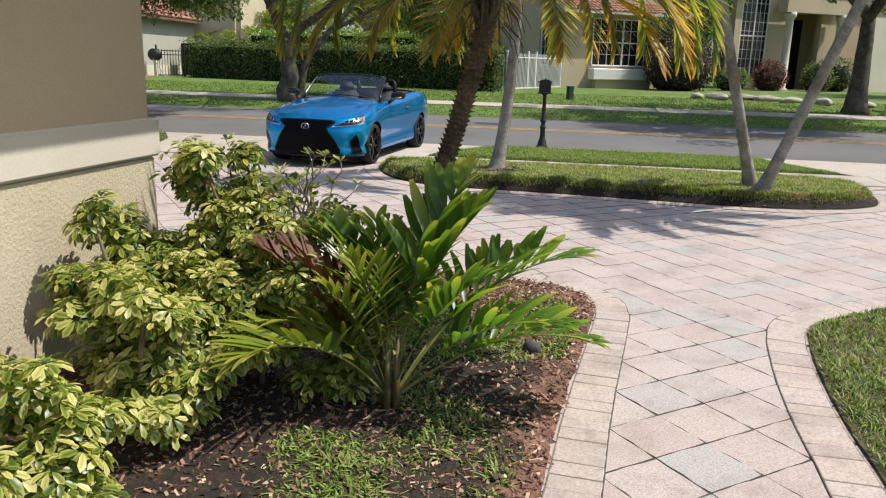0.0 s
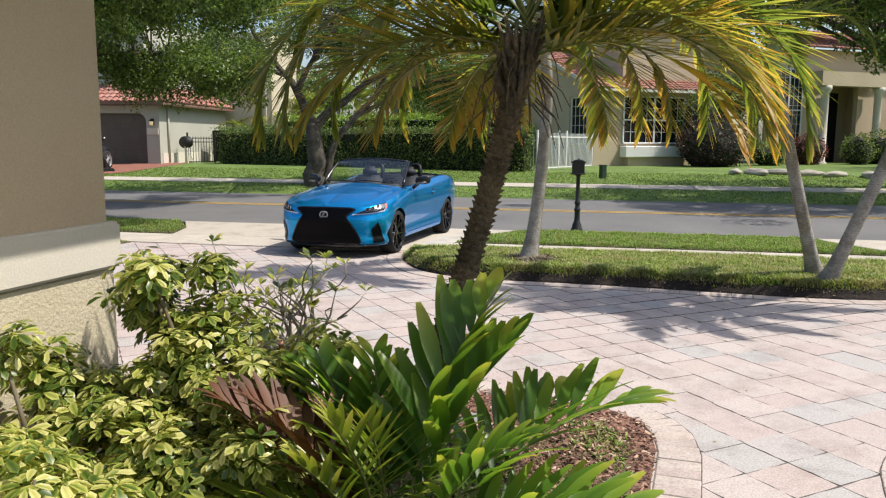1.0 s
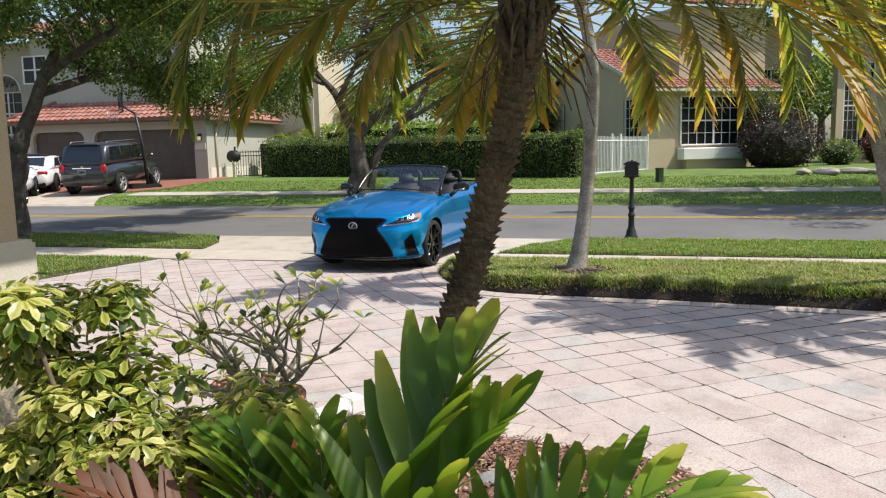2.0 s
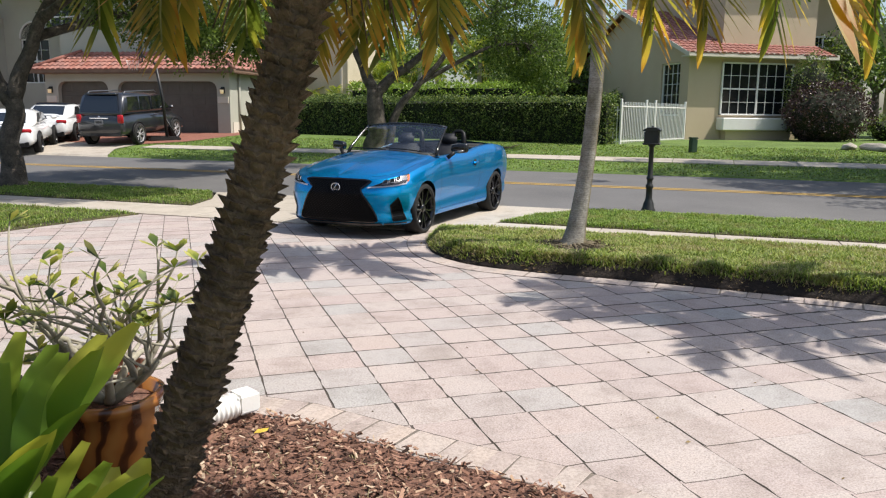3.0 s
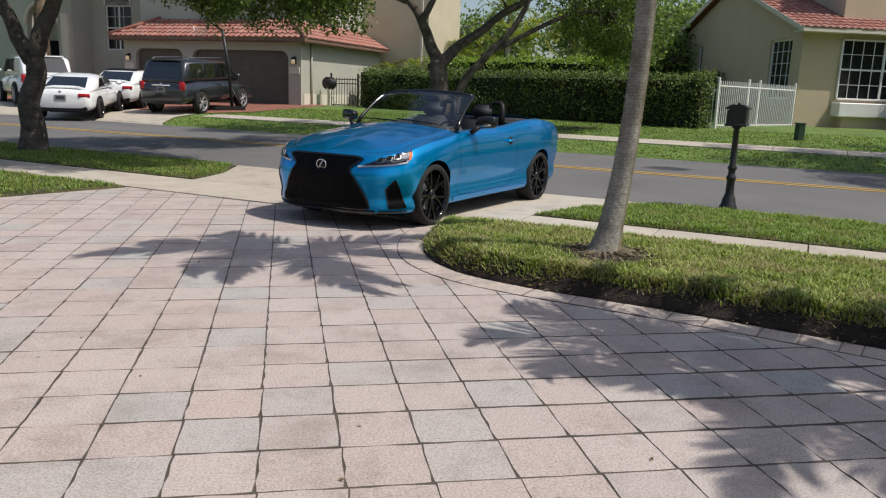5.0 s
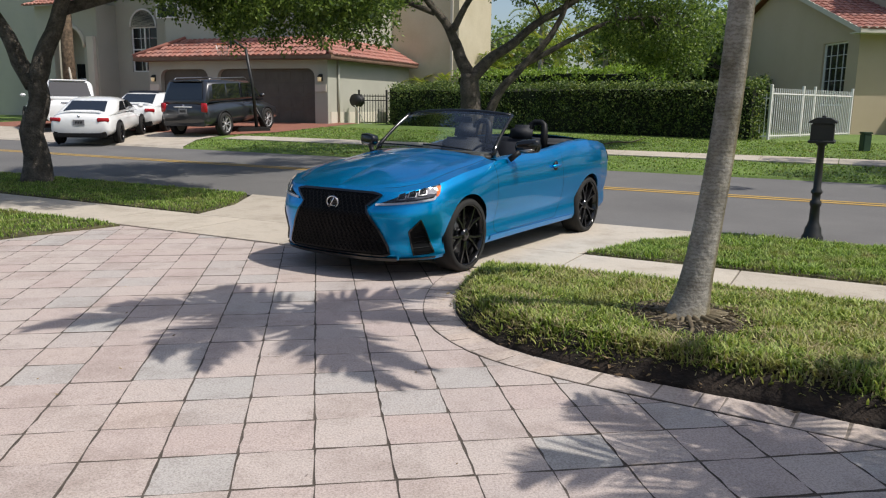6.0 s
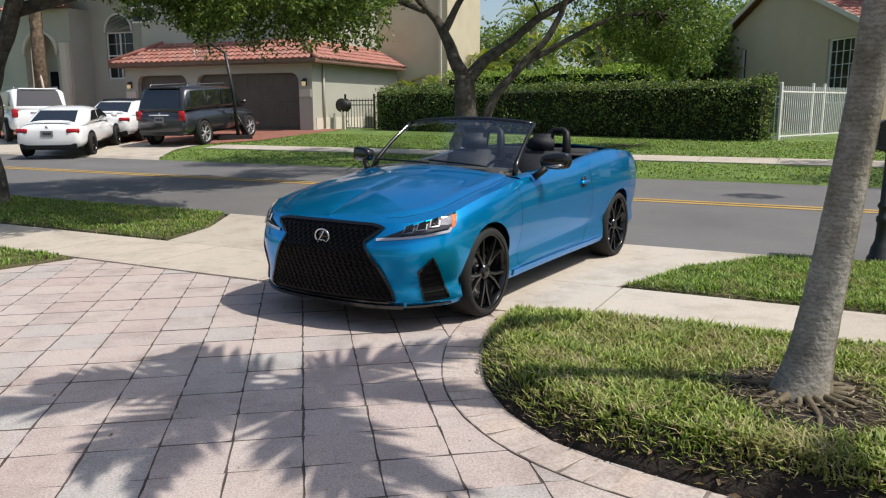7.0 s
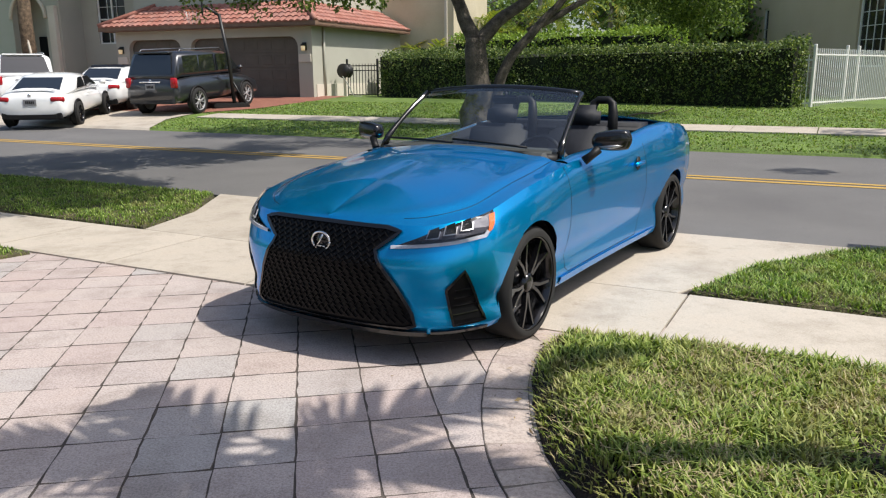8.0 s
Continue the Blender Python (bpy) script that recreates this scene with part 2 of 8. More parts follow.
STUCCO_GREY = surface("stucco_grey", (0.40, 0.39, 0.33), (0.46, 0.45, 0.38), 0.5, 60, 0.9, bump=0.3, speck=0.1)
STUCCO_YELLOW = surface("stucco_yellow", (0.49, 0.395, 0.27), (0.54, 0.445, 0.315), 0.5, 60, 0.9, bump=0.3, speck=0.1)
WHITE = surface("white_paint", (0.74, 0.73, 0.70), (0.80, 0.79, 0.77), 2, 60, 0.5, bump=0.05, speck=0.06)
TILE = piecewise("roof_tile", [(0.0, (0.33, 0.135, 0.10)), (0.4, (0.38, 0.17, 0.135)), (0.75, (0.43, 0.215, 0.17)), (0.9, (0.36, 0.18, 0.15)), (1.0, (0.29, 0.15, 0.125))], grain=40, speck=0.3, blotch=0.6)
BARK = surface("oak_bark", (0.055, 0.046, 0.037), (0.19, 0.16, 0.13), 6, 34, 0.95, bump=1.0, dist=0.03, speck=0.55)
PALM_BARK = surface("palm_bark", (0.075, 0.053, 0.035), (0.27, 0.19, 0.12), 7, 40, 0.95, bump=1.0, dist=0.02, speck=0.6)
OAK_LEAF = leafy("oak_leaf", [(0.0, (0.06, 0.11, 0.027)), (0.5, (0.14, 0.225, 0.05)), (1.0, (0.28, 0.37, 0.09))], 0.38, 0.52, False)
HEDGE_LEAF = leafy("hedge_leaf", [(0.0, (0.05, 0.09, 0.027)), (0.6, (0.13, 0.20, 0.05)), (0.9, (0.26, 0.34, 0.09)), (1.0, (0.42, 0.44, 0.16))], 0.55, 0.4, False)
LIME_LEAF = leafy("lime_leaf", [(0.0, (0.17, 0.29, 0.04)), (1.0, (0.36, 0.50, 0.08))], 0.4, 0.4, False)
BLACK = surface("black_metal", (0.012, 0.012, 0.012), (0.022, 0.022, 0.02), 5, 60, 0.45, 0.0, 0.05, speck=0.2)
CAR_GLASS, _nt, _b = mat("tinted_car_glass", 0.03, 0.0, 0.5)
_b.inputs["Base Color"].default_value = (0.010, 0.012, 0.014, 1)
_b.inputs["IOR"].default_value = 1.9
GLASSY, _nt, _b = mat("dark_window", 0.06, 0.0, 0.35)
_b.inputs["Base Color"].default_value = (0.012, 0.014, 0.016, 1)

# ---- ground, road, pavements ----
def strip(name, n0, n1, u0, u1, lift, mat_, cuts=1, label="", kind="structure", category="", thick=0.0):
    ns = sorted({n0, n1, *[v for v in LAND_N if n0 < v < n1]})
    us = np.linspace(u0, u1, cuts + 1)
    bm = bmesh.new()
    rows = [[bm.verts.new((*un(u, n), float(np.interp(n, LAND_N, LAND_Z)) + lift)) for u in us] for n in ns]
    for a, b in zip(rows, rows[1:]):
        for k in range(cuts):
            bm.faces.new((a[k], a[k + 1], b[k + 1], b[k]))
    bmesh.ops.recalc_face_normals(bm, faces=bm.faces)
    if bm.faces[0].normal.z < 0:
        bmesh.ops.reverse_faces(bm, faces=bm.faces)
    if thick:
        ext = bmesh.ops.extrude_face_region(bm, geom=bm.faces[:])
        bmesh.ops.translate(bm, vec=(0, 0, -thick), verts=[v for v in ext["geom"] if isinstance(v, bmesh.types.BMVert)])
        bmesh.ops.recalc_face_normals(bm, faces=bm.faces)
    return tagged(obj(name, bm, mat_), label, category, "", kind)


# one sheet to the horizon, a hand lower under road and paving
bm = bmesh.new()
sheet = [(-700, -0.07), (16.6, -0.07), (20.2, 0.03), (23.35, 0.06), (23.5, 0.17), (25.2, 0.27), (26.3, 0.35), (28.0, 0.46), (32.5, 0.66), (60, 0.70), (1200, 0.70)]
us = [-900, -120, -60, -30, -15, 0, 15, 30, 60, 120, 900]
rows = [[bm.verts.new((*un(u, n), z)) for u in us] for n, z in sheet]
for a, b in zip(rows, rows[1:]):
    for k in range(len(us) - 1):
        bm.faces.new((a[k], a[k + 1], b[k + 1], b[k]))
for f in bm.faces:
    if f.normal.z < 0:
        f.normal_flip()
ground = tagged(obj("ground", bm, TURF), "mown green lawn ground", "lawn", "", "structure")
road = strip("road", 16.7, 23.45, -140, 140, 0.0, ASPHALT, 40, "grey worn asphalt street", category="road", thick=0.2)
for k, n in enumerate((20.05, 20.27)):
    strip("trim", n, n + 0.11, -140, 140, 0.006, YELLOW, 40, "faded double yellow centre line", category="road marking")
pavement_far = tagged(new("pavement_far"), "pale concrete pavement across the street", "pavement", "", "structure")
for k in range(-22, 22):
    if -33 < (k + 0.5) * 1.6 < -18.4:
        continue
    s = strip("slab", 25.75, 26.65, k * 1.6 + 0.01, k * 1.6 + 1.59, 0.03, CONCRETE, 1, kind="", thick=0.1)
    s.parent = pavement_far
pavement_near = tagged(new("pavement_near"), "pale concrete pavement beside the street", "pavement", "", "structure")
for k in range(-20, 15):
    s = strip("slab", 13.47, 14.6, -2.02 + k * 1.5 + 0.008, -2.02 + k * 1.5 + 1.492, 0.014, CONCRETE, 1, kind="", thick=0.08)
    s.parent = pavement_near


def slab_poly(name, poly, z, parent):
    bm = prism(poly, z - 0.08, z)
    bevel(bm, 0.006, 1)
    return obj(name, bm, CONCRETE, parent)


apron = tagged(new("driveway_apron"), "pale concrete driveway apron down to the street", "driveway", "", "structure")
for u0, u1, f0, f1 in ((-7.35, -4.75, -8.3, -4.85), (-4.73, -2.1, -4.83, -0.95)):
    slab_poly("slab", [un(u0, 14.62), un(u1, 14.62), un((u1 + 0.35 * (f1 - u1)), 15.6), un(f1, 16.72), un(f0, 16.72), un(u0 + 0.3 * (f0 - u0), 15.6)], 0.012, apron)
apron_east = tagged(new("driveway_apron"), "pale concrete driveway apron by the end of the lawn island", "driveway", "", "structure")
slab_poly("slab", [un(5.3, 14.62), un(9.2, 14.62), un(10.3, 16.72), un(4.2, 16.72)], 0.012, apron_east)
apron_far = tagged(new("driveway_apron"), "pale concrete apron of the driveway across the street", "driveway", "", "structure")
bm = bmesh.new()
rows = [[bm.verts.new((*un(u, n), z)) for u in (a, b)] for n, z, a, b in ((23.4, 0.135, -34, -16.9), (23.5, 0.195, -34, -17.0), (25.2, 0.295, -33, -18.2), (26.75, 0.40, -33, -18.5))]
for a, b in zip(rows, rows[1:]):
    bm.faces.new((a[0], a[1], b[1], b[0]))
obj("slab", bm, CONCRETE, apron_far)
bm = bmesh.new()
rows = [[bm.verts.new((*un(u, n), z)) for u in (a, b)] for n, z, a, b in ((26.75, 0.405, -33, -18.4), (28, 0.485, -33, -17.3), (33.4, 0.70, -33, -17.6))]
for a, b in zip(rows, rows[1:]):
    bm.faces.new((a[0], a[1], b[1], b[0]))
RED_PAVE = piecewise("red_paving", [(0, (0.28, 0.12, 0.085)), (1, (0.36, 0.17, 0.12))])
tagged(obj("driveway", bm, RED_PAVE), "red brick-paved driveway across the street", "driveway", "", "structure")

# outlines of the beds and lawns
ISLAND = rounded([(5.0, 12.78), (4.72, 12.3), (4.57, 11.5), (4.6, 10.95), (4.8, 10.45), (5.2, 10.05), (6.0, 9.5), (7.0, 8.72), (8.0, 7.87), (8.7, 7.45), (9.5, 7.25), (10.2, 7.4), (10.8, 8.1), (11.0, 9.02)], 2)
VERGE = [un(-2.05, 14.64), un(5.2, 14.64), un(4.6, 15.4), un(4.1, 16.68), un(-0.95, 16.68), un(-1.7, 15.7)]
BED = rounded([(0.9, 1.05), (2.32, 2.86), (2.86, 3.56), (3.54, 4.37), (3.98, 4.91), (4.05, 5.25), (3.92, 5.55), (3.58, 5.84), (3.24, 6.18), (2.62, 6.8), (1.9, 7.02), (0.6, 7.3), (-3.5, 9.0), (-5.0, 6.5), (-2.2, -0.5), (-0.2, -0.5)], 1)
LAWN_EAST = rounded([(2.5, 0.75), (3.74, 2.42), (4.0, 2.81), (4.39, 3.32), (4.92, 3.92), (5.2, 4.1), (5.5, 4.15), (6.1, 4.17), (9.0, 4.0), (13.5, 4.4), (13.5, -4), (2.0, -4)], 1)
LAWN_WEST = [un(-7.4, 13.44), (0.25, 14.65), (-0.6, 13.71), (-2.5, 11.9), (-6, 10.6), (-12, 12.0), un(-18, 13.44)]
VERGE_WEST = [un(-7.38, 14.64), un(-7.6, 15.6), un(-8.35, 16.68), un(-30, 16.68), un(-30, 14.64)]


def dense(poly, step=0.06):
    out = []
    for (ax, ay), (bx, by) in zip(poly, poly[1:] + poly[:1]):
        k = max(1, int(math.hypot(bx - ax, by - ay) / step))
        out += [(ax + (bx - ax) * i / k, ay + (by - ay) * i / k) for i in range(k)]
    return out


def island_lie(x, y):
    """The island is high along the drive and falls to the level of the pavement."""
    return 0.78 + 0.22 * np.clip((13.44 - NX * x - NY * y) / 1.9, 0.0, 1.0)


def mound(name, poly, rings, mats, label, category, kind="structure", rough=0.01, step=0.08, lie=None):
    """A low raised bed: rings of (inset, height); the first ring's faces take the first material."""
    pts = dense(poly, step)
    area = sum(a[0] * b[1] - b[0] * a[1] for a, b in zip(pts, pts[1:] + pts[:1]))
    bm = bmesh.new()
    loops = []
    n = len(pts)
    for inset, z in rings:
        loop = []
        for i, (x, y) in enumerate(pts):
            (ax, ay), (bx, by) = pts[i - 2], pts[(i + 2) % n]
            dx, dy = bx - ax, by - ay
            d = math.hypot(dx, dy) or 1
            s = 1 if area > 0 else -1
            j = noise.noise((x * 7, y * 7, inset * 9)) * rough
            loop.append(bm.verts.new((x - s * dy / d * inset + j, y + s * dx / d * inset + j, (z if lie is None or z < 0 else z * lie(x, y)) + j * 0.6 * (inset > 0))))
        loops.append(loop)
    for k, (a, b) in enumerate(zip(loops, loops[1:])):
        for i in range(n):
            f = bm.faces.new((a[i], a[(i + 1) % n], b[(i + 1) % n], b[i]))
            f.material_index = min(k, 1) if len(mats) > 1 else 0
    cap = bm.faces.new(loops[-1])
    cap.material_index = len(mats) - 1
    bmesh.ops.triangulate(bm, faces=[cap])
    bmesh.ops.recalc_face_normals(bm, faces=bm.faces)
    if sum(f.normal.z for f in bm.faces) < 0:
        bmesh.ops.reverse_faces(bm, faces=bm.faces)
    return tagged(obj(name, bm, mats), label, category, "", kind)


mound("ground_island", ISLAND, [(0, -0.03), (0.02, 0.02), (0.06, 0.055), (0.10, 0.10), (0.22, 0.15)], [EARTH, EARTH, THATCH], "grassy lawn island with a bare dark soil edge, shade added to its tone", "lawn", rough=0.02, lie=island_lie)
mound("ground_verge", VERGE, [(0, -0.03), (0.03, 0.02), (0.12, 0.03)], [THATCH, THATCH], "narrow strip of lawn between pavement and street", "lawn")
mound("ground_bed", BED, [(0, -0.05), (0.015, 0.008), (0.2, 0.02)], [SOIL], "bare brown mulch planting bed beside the house", "flower bed", rough=0.03)
mound("ground_bed_front", rounded([(0.2, 1.2), (1.15, 1.5), (2.2, 2.86), (2.78, 3.6), (3.25, 4.3), (2.6, 4.75), (1.6, 4.7), (0.5, 4.4), (-0.5, 3.2), (-0.4, 1.6)], 1), [(0, 0.0), (0.05, 0.022), (0.25, 0.03)], [SHADED_HUMUS], "dark humus with leaf crumbs, shade added to its tone, in the front of the bed", "flower bed", rough=0.02)
mound("ground_lawn_east", LAWN_EAST, [(0, -0.05), (0.02, 0.015), (0.12, 0.03)], [THATCH, THATCH], "green lawn beside the paved walk", "lawn", rough=0.03)
mound("ground_lawn_west", LAWN_WEST, [(0, -0.05), (0.03, 0.02), (0.12, 0.04)], [THATCH, THATCH], "patch of lawn beside the driveway", "lawn")
mound("ground_verge_west", VERGE_WEST, [(0, -0.05), (0.03, 0.02), (0.12, 0.04)], [THATCH, THATCH], "strip of lawn under the oak by the street", "lawn")
bm = prism([(-9, 6), (16, 3), (16, 12), (2.5, 16), (-9, 16)], -0.06, -0.0028)
prism([(0.0, -1.0), (4.0, 1.0), (6.0, 5.0), (3.0, 6.0)], -0.06, -0.003, bm)
tagged(obj("ground_bedding", bm, JOINT), "dark sand in the joints of the paving", "sand", "", "structure")

# ---- the blue convertible: x forward from the front axle, y to its left ----
PAINT, _nt, _b = mat("blue_car_paint", 0.34, 0.84)
_c = ramp(_nt, noise_of(_nt, 900.0, 1.0), [(0.3, (0.0, 0.17, 0.50)), (0.7, (0.0, 0.48, 0.88))])
_nt.links.new(_c, _b.inputs["Base Color"])
_b.inputs["Specular Tint"].default_value = (0.06, 0.40, 1.0, 1)
_b.inputs["Coat Weight"].default_value = 1.0
_b.inputs["Coat Roughness"].default_value = 0.03
_b.inputs["Coat IOR"].default_value = 1.38
GLOSS_BLACK, _nt, _b = mat("gloss_black", 0.12, 0.0, 0.6)
_b.inputs["Base Color"].default_value = (0.006, 0.006, 0.007, 1)
_nt.links.new(ramp(_nt, noise_of(_nt, 30), [(0, (0.10,) * 3), (1, (0.2,) * 3)]), _b.inputs["Roughness"])
TRIM = surface("black_trim", (0.008, 0.008, 0.009), (0.014, 0.014, 0.015), 6, 200, 0.5, bump=0.1, dist=0.001, speck=0.2, spec=0.22)
RUBBER = surface("tyre_rubber", (0.010, 0.010, 0.010), (0.018, 0.017, 0.016), 6, 90, 0.85, bump=0.2, dist=0.001, speck=0.3)
LEATHER = surface("black_leather", (0.016, 0.018, 0.023), (0.03, 0.032, 0.04), 5, 140, 0.6, bump=0.25, dist=0.001, speck=0.2, spec=0.2)
GRILLE_BLACK = surface("grille_black", (0.004, 0.004, 0.0045), (0.007, 0.007, 0.008), 6, 200, 0.35, bump=0.05, dist=0.001, speck=0.2, spec=0.14)
# leather tone raised to paint in the sunlight on the dashboard
DASH = surface("dashboard_sunlit", (0.05, 0.055, 0.055), (0.075, 0.08, 0.08), 6, 140, 0.7, bump=0.2, dist=0.001, speck=0.2, spec=0.3)
CHROME, _nt, _b = mat("chrome", 0.12, 1.0)
_b.inputs["Base Color"].default_value = (0.75, 0.75, 0.76, 1)
STEEL = surface("brushed_steel", (0.30, 0.30, 0.31), (0.42, 0.42, 0.43), 10, 80, 0.35, 0.9, 0.1)
LAMP_STEEL = surface("lamp_steel", (0.045, 0.043, 0.055), (0.09, 0.088, 0.105), 12, 90, 0.45, 0.3, 0.05)
LAMP_WHITE = surface("lamp_white", (0.62, 0.64, 0.68), (0.74, 0.76, 0.80), 12, 90, 0.3, 0.0, 0.03)
GREYPL = surface("grey_plastic", (0.20, 0.20, 0.21), (0.26, 0.26, 0.27), 5, 100, 0.4, bump=0.05)
AMBER, _nt, _b = mat("amber_lens", 0.1)
_b.inputs["Base Color"].default_value = (0.80, 0.20, 0.05, 1)
REDLENS, _nt, _b = mat("red_lens", 0.1)
_b.inputs["Base Color"].default_value = (0.35, 0.01, 0.015, 1)


def clear(name, tint=(1, 1, 1), ior=1.5):
    """Thin glass: mostly clear, with a sharp sheen."""
    m = bpy.data.materials.new(name)
    m.use_nodes = True
    nt = m.node_tree
    nt.nodes.remove(nt.nodes["Principled BSDF"])
    t = nt.nodes.new("ShaderNodeBsdfTransparent")
    t.inputs[0].default_value = (*tint, 1)
    g = nt.nodes.new("ShaderNodeBsdfGlossy")
    g.inputs["Roughness"].default_value = 0.02
    lw = nt.nodes.new("ShaderNodeFresnel")
    lw.inputs[0].default_value = ior
    mx = nt.nodes.new("ShaderNodeMixShader")
    nt.links.new(lw.outputs[0], mx.inputs[0])
    nt.links.new(t.outputs[0], mx.inputs[1])
    nt.links.new(g.outputs[0], mx.inputs[2])
    nt.links.new(mx.outputs[0], nt.nodes["Material Output"].inputs[0])
    return m


GLASS = clear("windscreen_glass", (0.92, 0.96, 0.94), 2.0)
LENS = clear("headlight_lens", (0.93, 0.94, 0.97), 1.25)

NOSE, TAIL = 0.84, -3.78


def plan_outline():
    """Half outline at mid height, nose centre to tail centre."""
    pts = []
    for y in np.linspace(0, 0.855, 34):
        k = (y / 0.9)
        pts.append((NOSE - 0.12 * k ** 2 - 0.34 * k ** 6, y))
    side_x = np.linspace(pts[-1][0] - 0.03, TAIL + 0.34, 120)
    xs = [0.55, 0.35, 0.0, -0.5, -1.0, -1.6, -2.2, -2.73, -3.1, -3.45]
    ys = [0.86, 0.884, 0.892, 0.882, 0.876, 0.878, 0.888, 0.897, 0.88, 0.835]
    for x in side_x:
        pts.append((x, float(np.interp(-x, [-v for v in xs], ys))))
    y1, x1 = pts[-1][1], pts[-1][0]
    for y in np.linspace(y1 - 0.02, 0, 30):
        k = y / y1
        pts.append((TAIL + (x1 - TAIL) * (0.25 * k ** 2 + 0.75 * k ** 6), y))
    p = np.array(pts)
    for _ in range(4):
        q = p.copy()
        q[1:-1] = 0.25 * p[:-2] + 0.5 * p[1:-1] + 0.25 * p[2:]
        p = q
    return p


PLAN = plan_outline()
SEG = np.r_[0, np.cumsum(np.hypot(*np.diff(PLAN, axis=0).T))]
GIRTH = SEG[-1]
TAN = np.gradient(PLAN, axis=0)
TAN /= np.hypot(*TAN.T)[:, None]
OUT = np.stack([TAN[:, 1], -TAN[:, 0]], 1)
OUT[0], OUT[-1] = (1, 0), (-1, 0)
SH_X = [-0.9, -0.72, -0.5, -0.2, 0.0, 0.3, 0.6, 0.9, 1.5, 1.8, 2.1, 2.4, 2.73, 3.1, 3.5, 3.9]
SH_Z = [0.745, 0.75, 0.785, 0.845, 0.88, 0.912, 0.955, 0.975, 0.99, 1.01, 1.045, 1.075, 1.085, 1.06, 1.0, 0.93]
V_Z = [0.0, 0.06, 0.14, 0.26, 0.36, 0.5, 0.66, 0.8, 0.92, 1.0]
IN_SIDE = [0.055, 0.03, 0.03, 0.045, 0.022, 0.004, 0.0, 0.008, 0.032, 0.07]
IN_FRONT = [0.06, 0.03, 0.024, 0.026, 0.022, 0.010, -0.004, 0.03, 0.057, 0.086]
IN_REAR = [0.12, 0.06, 0.03, 0.01, 0.0, 0.0, 0.005, 0.01, 0.02, 0.05]


def shell(a, z=None, v=None):
    """The body's side at arc length a from the nose (negative: the right side), at height z or fraction v."""
    s = np.sign(a) if a != 0 else 1
    a = abs(a)
    x, y = np.interp(a, SEG, PLAN[:, 0]), np.interp(a, SEG, PLAN[:, 1])
    ox, oy = np.interp(a, SEG, OUT[:, 0]), np.interp(a, SEG, OUT[:, 1])
    z1 = float(np.interp(-x, SH_X, SH_Z))
    z0 = float(np.interp(-x, [-0.9, -0.5, 0.4, 2.4, 3.3, 3.9], [0.17, 0.17, 0.19, 0.20, 0.24, 0.30]))
    if v is None:
        v = (z - z0) / (z1 - z0)
    wf, wr = max(0.0, ox) ** 2, max(0.0, -ox) ** 2
    ins = (1 - wf - wr) * np.interp(v, V_Z, IN_SIDE) + wf * np.interp(v, V_Z, IN_FRONT) + wr * np.interp(v, V_Z, IN_REAR)
    flare = 0.016 * (math.exp(-((x) / 0.42) ** 4) + math.exp(-((x + 2.73) / 0.42) ** 4)) * math.exp(-((v - 0.62) / 0.3) ** 2)
    ins -= flare * (1 - wf - wr)
    return Vector((x - ox * ins, s * (y - oy * ins), z0 + v * (z1 - z0))), Vector((ox, s * oy, 0))


WHEEL_R, ARCH_R = 0.335, 0.36
car = thing("convertible_car", "metallic blue open-top convertible car parked across the driveway", "car", pose(4.12, 13.23, 0.012, 0, 0, math.degrees(math.atan2(-0.795, -0.607))))


def skirt():
    avals = np.r_[np.linspace(0, 1.0, 40), np.linspace(1.02, GIRTH - 0.95, 170), np.linspace(GIRTH - 0.93, GIRTH, 36)]
    vv = np.interp(np.linspace(0, 1, 26), np.linspace(0, 1, len(V_Z)), V_Z)
    bm = bmesh.new()
    for side in (1, -1):
        g = [[bm.verts.new(shell(side * a if a > 0 else side * 1e-9, v=v)[0]) for v in vv] for a in avals]
        for i in range(len(avals) - 1):
            for k in range(len(vv) - 1):
                q = (g[i][k], g[i + 1][k], g[i + 1][k + 1], g[i][k + 1])
                c = sum((w.co for w in q), Vector()) / 4
                if abs(c.y) > 0.5 and any(math.hypot(c.x - ax, c.z - WHEEL_R) < ARCH_R for ax in (0, -2.73)):
                    continue
                bm.faces.new(q if side > 0 else q[::-1])
    bmesh.ops.remove_doubles(bm, verts=bm.verts, dist=1e-4)
    loose = [v for v in bm.verts if not v.link_faces]
    bmesh.ops.delete(bm, geom=loose, context="VERTS")
    for v in bm.verts:                      # round the arches
        if abs(v.co.y) > 0.5:
            for ax in (0, -2.73):
                d = math.hypot(v.co.x - ax, v.co.z - WHEEL_R)
                if d < ARCH_R + 0.035 and v.is_boundary and v.co.z > 0.215:
                    k = ARCH_R / d
                    v.co.x, v.co.z = ax + (v.co.x - ax) * k, WHEEL_R + (v.co.z - WHEEL_R) * k
    return bm


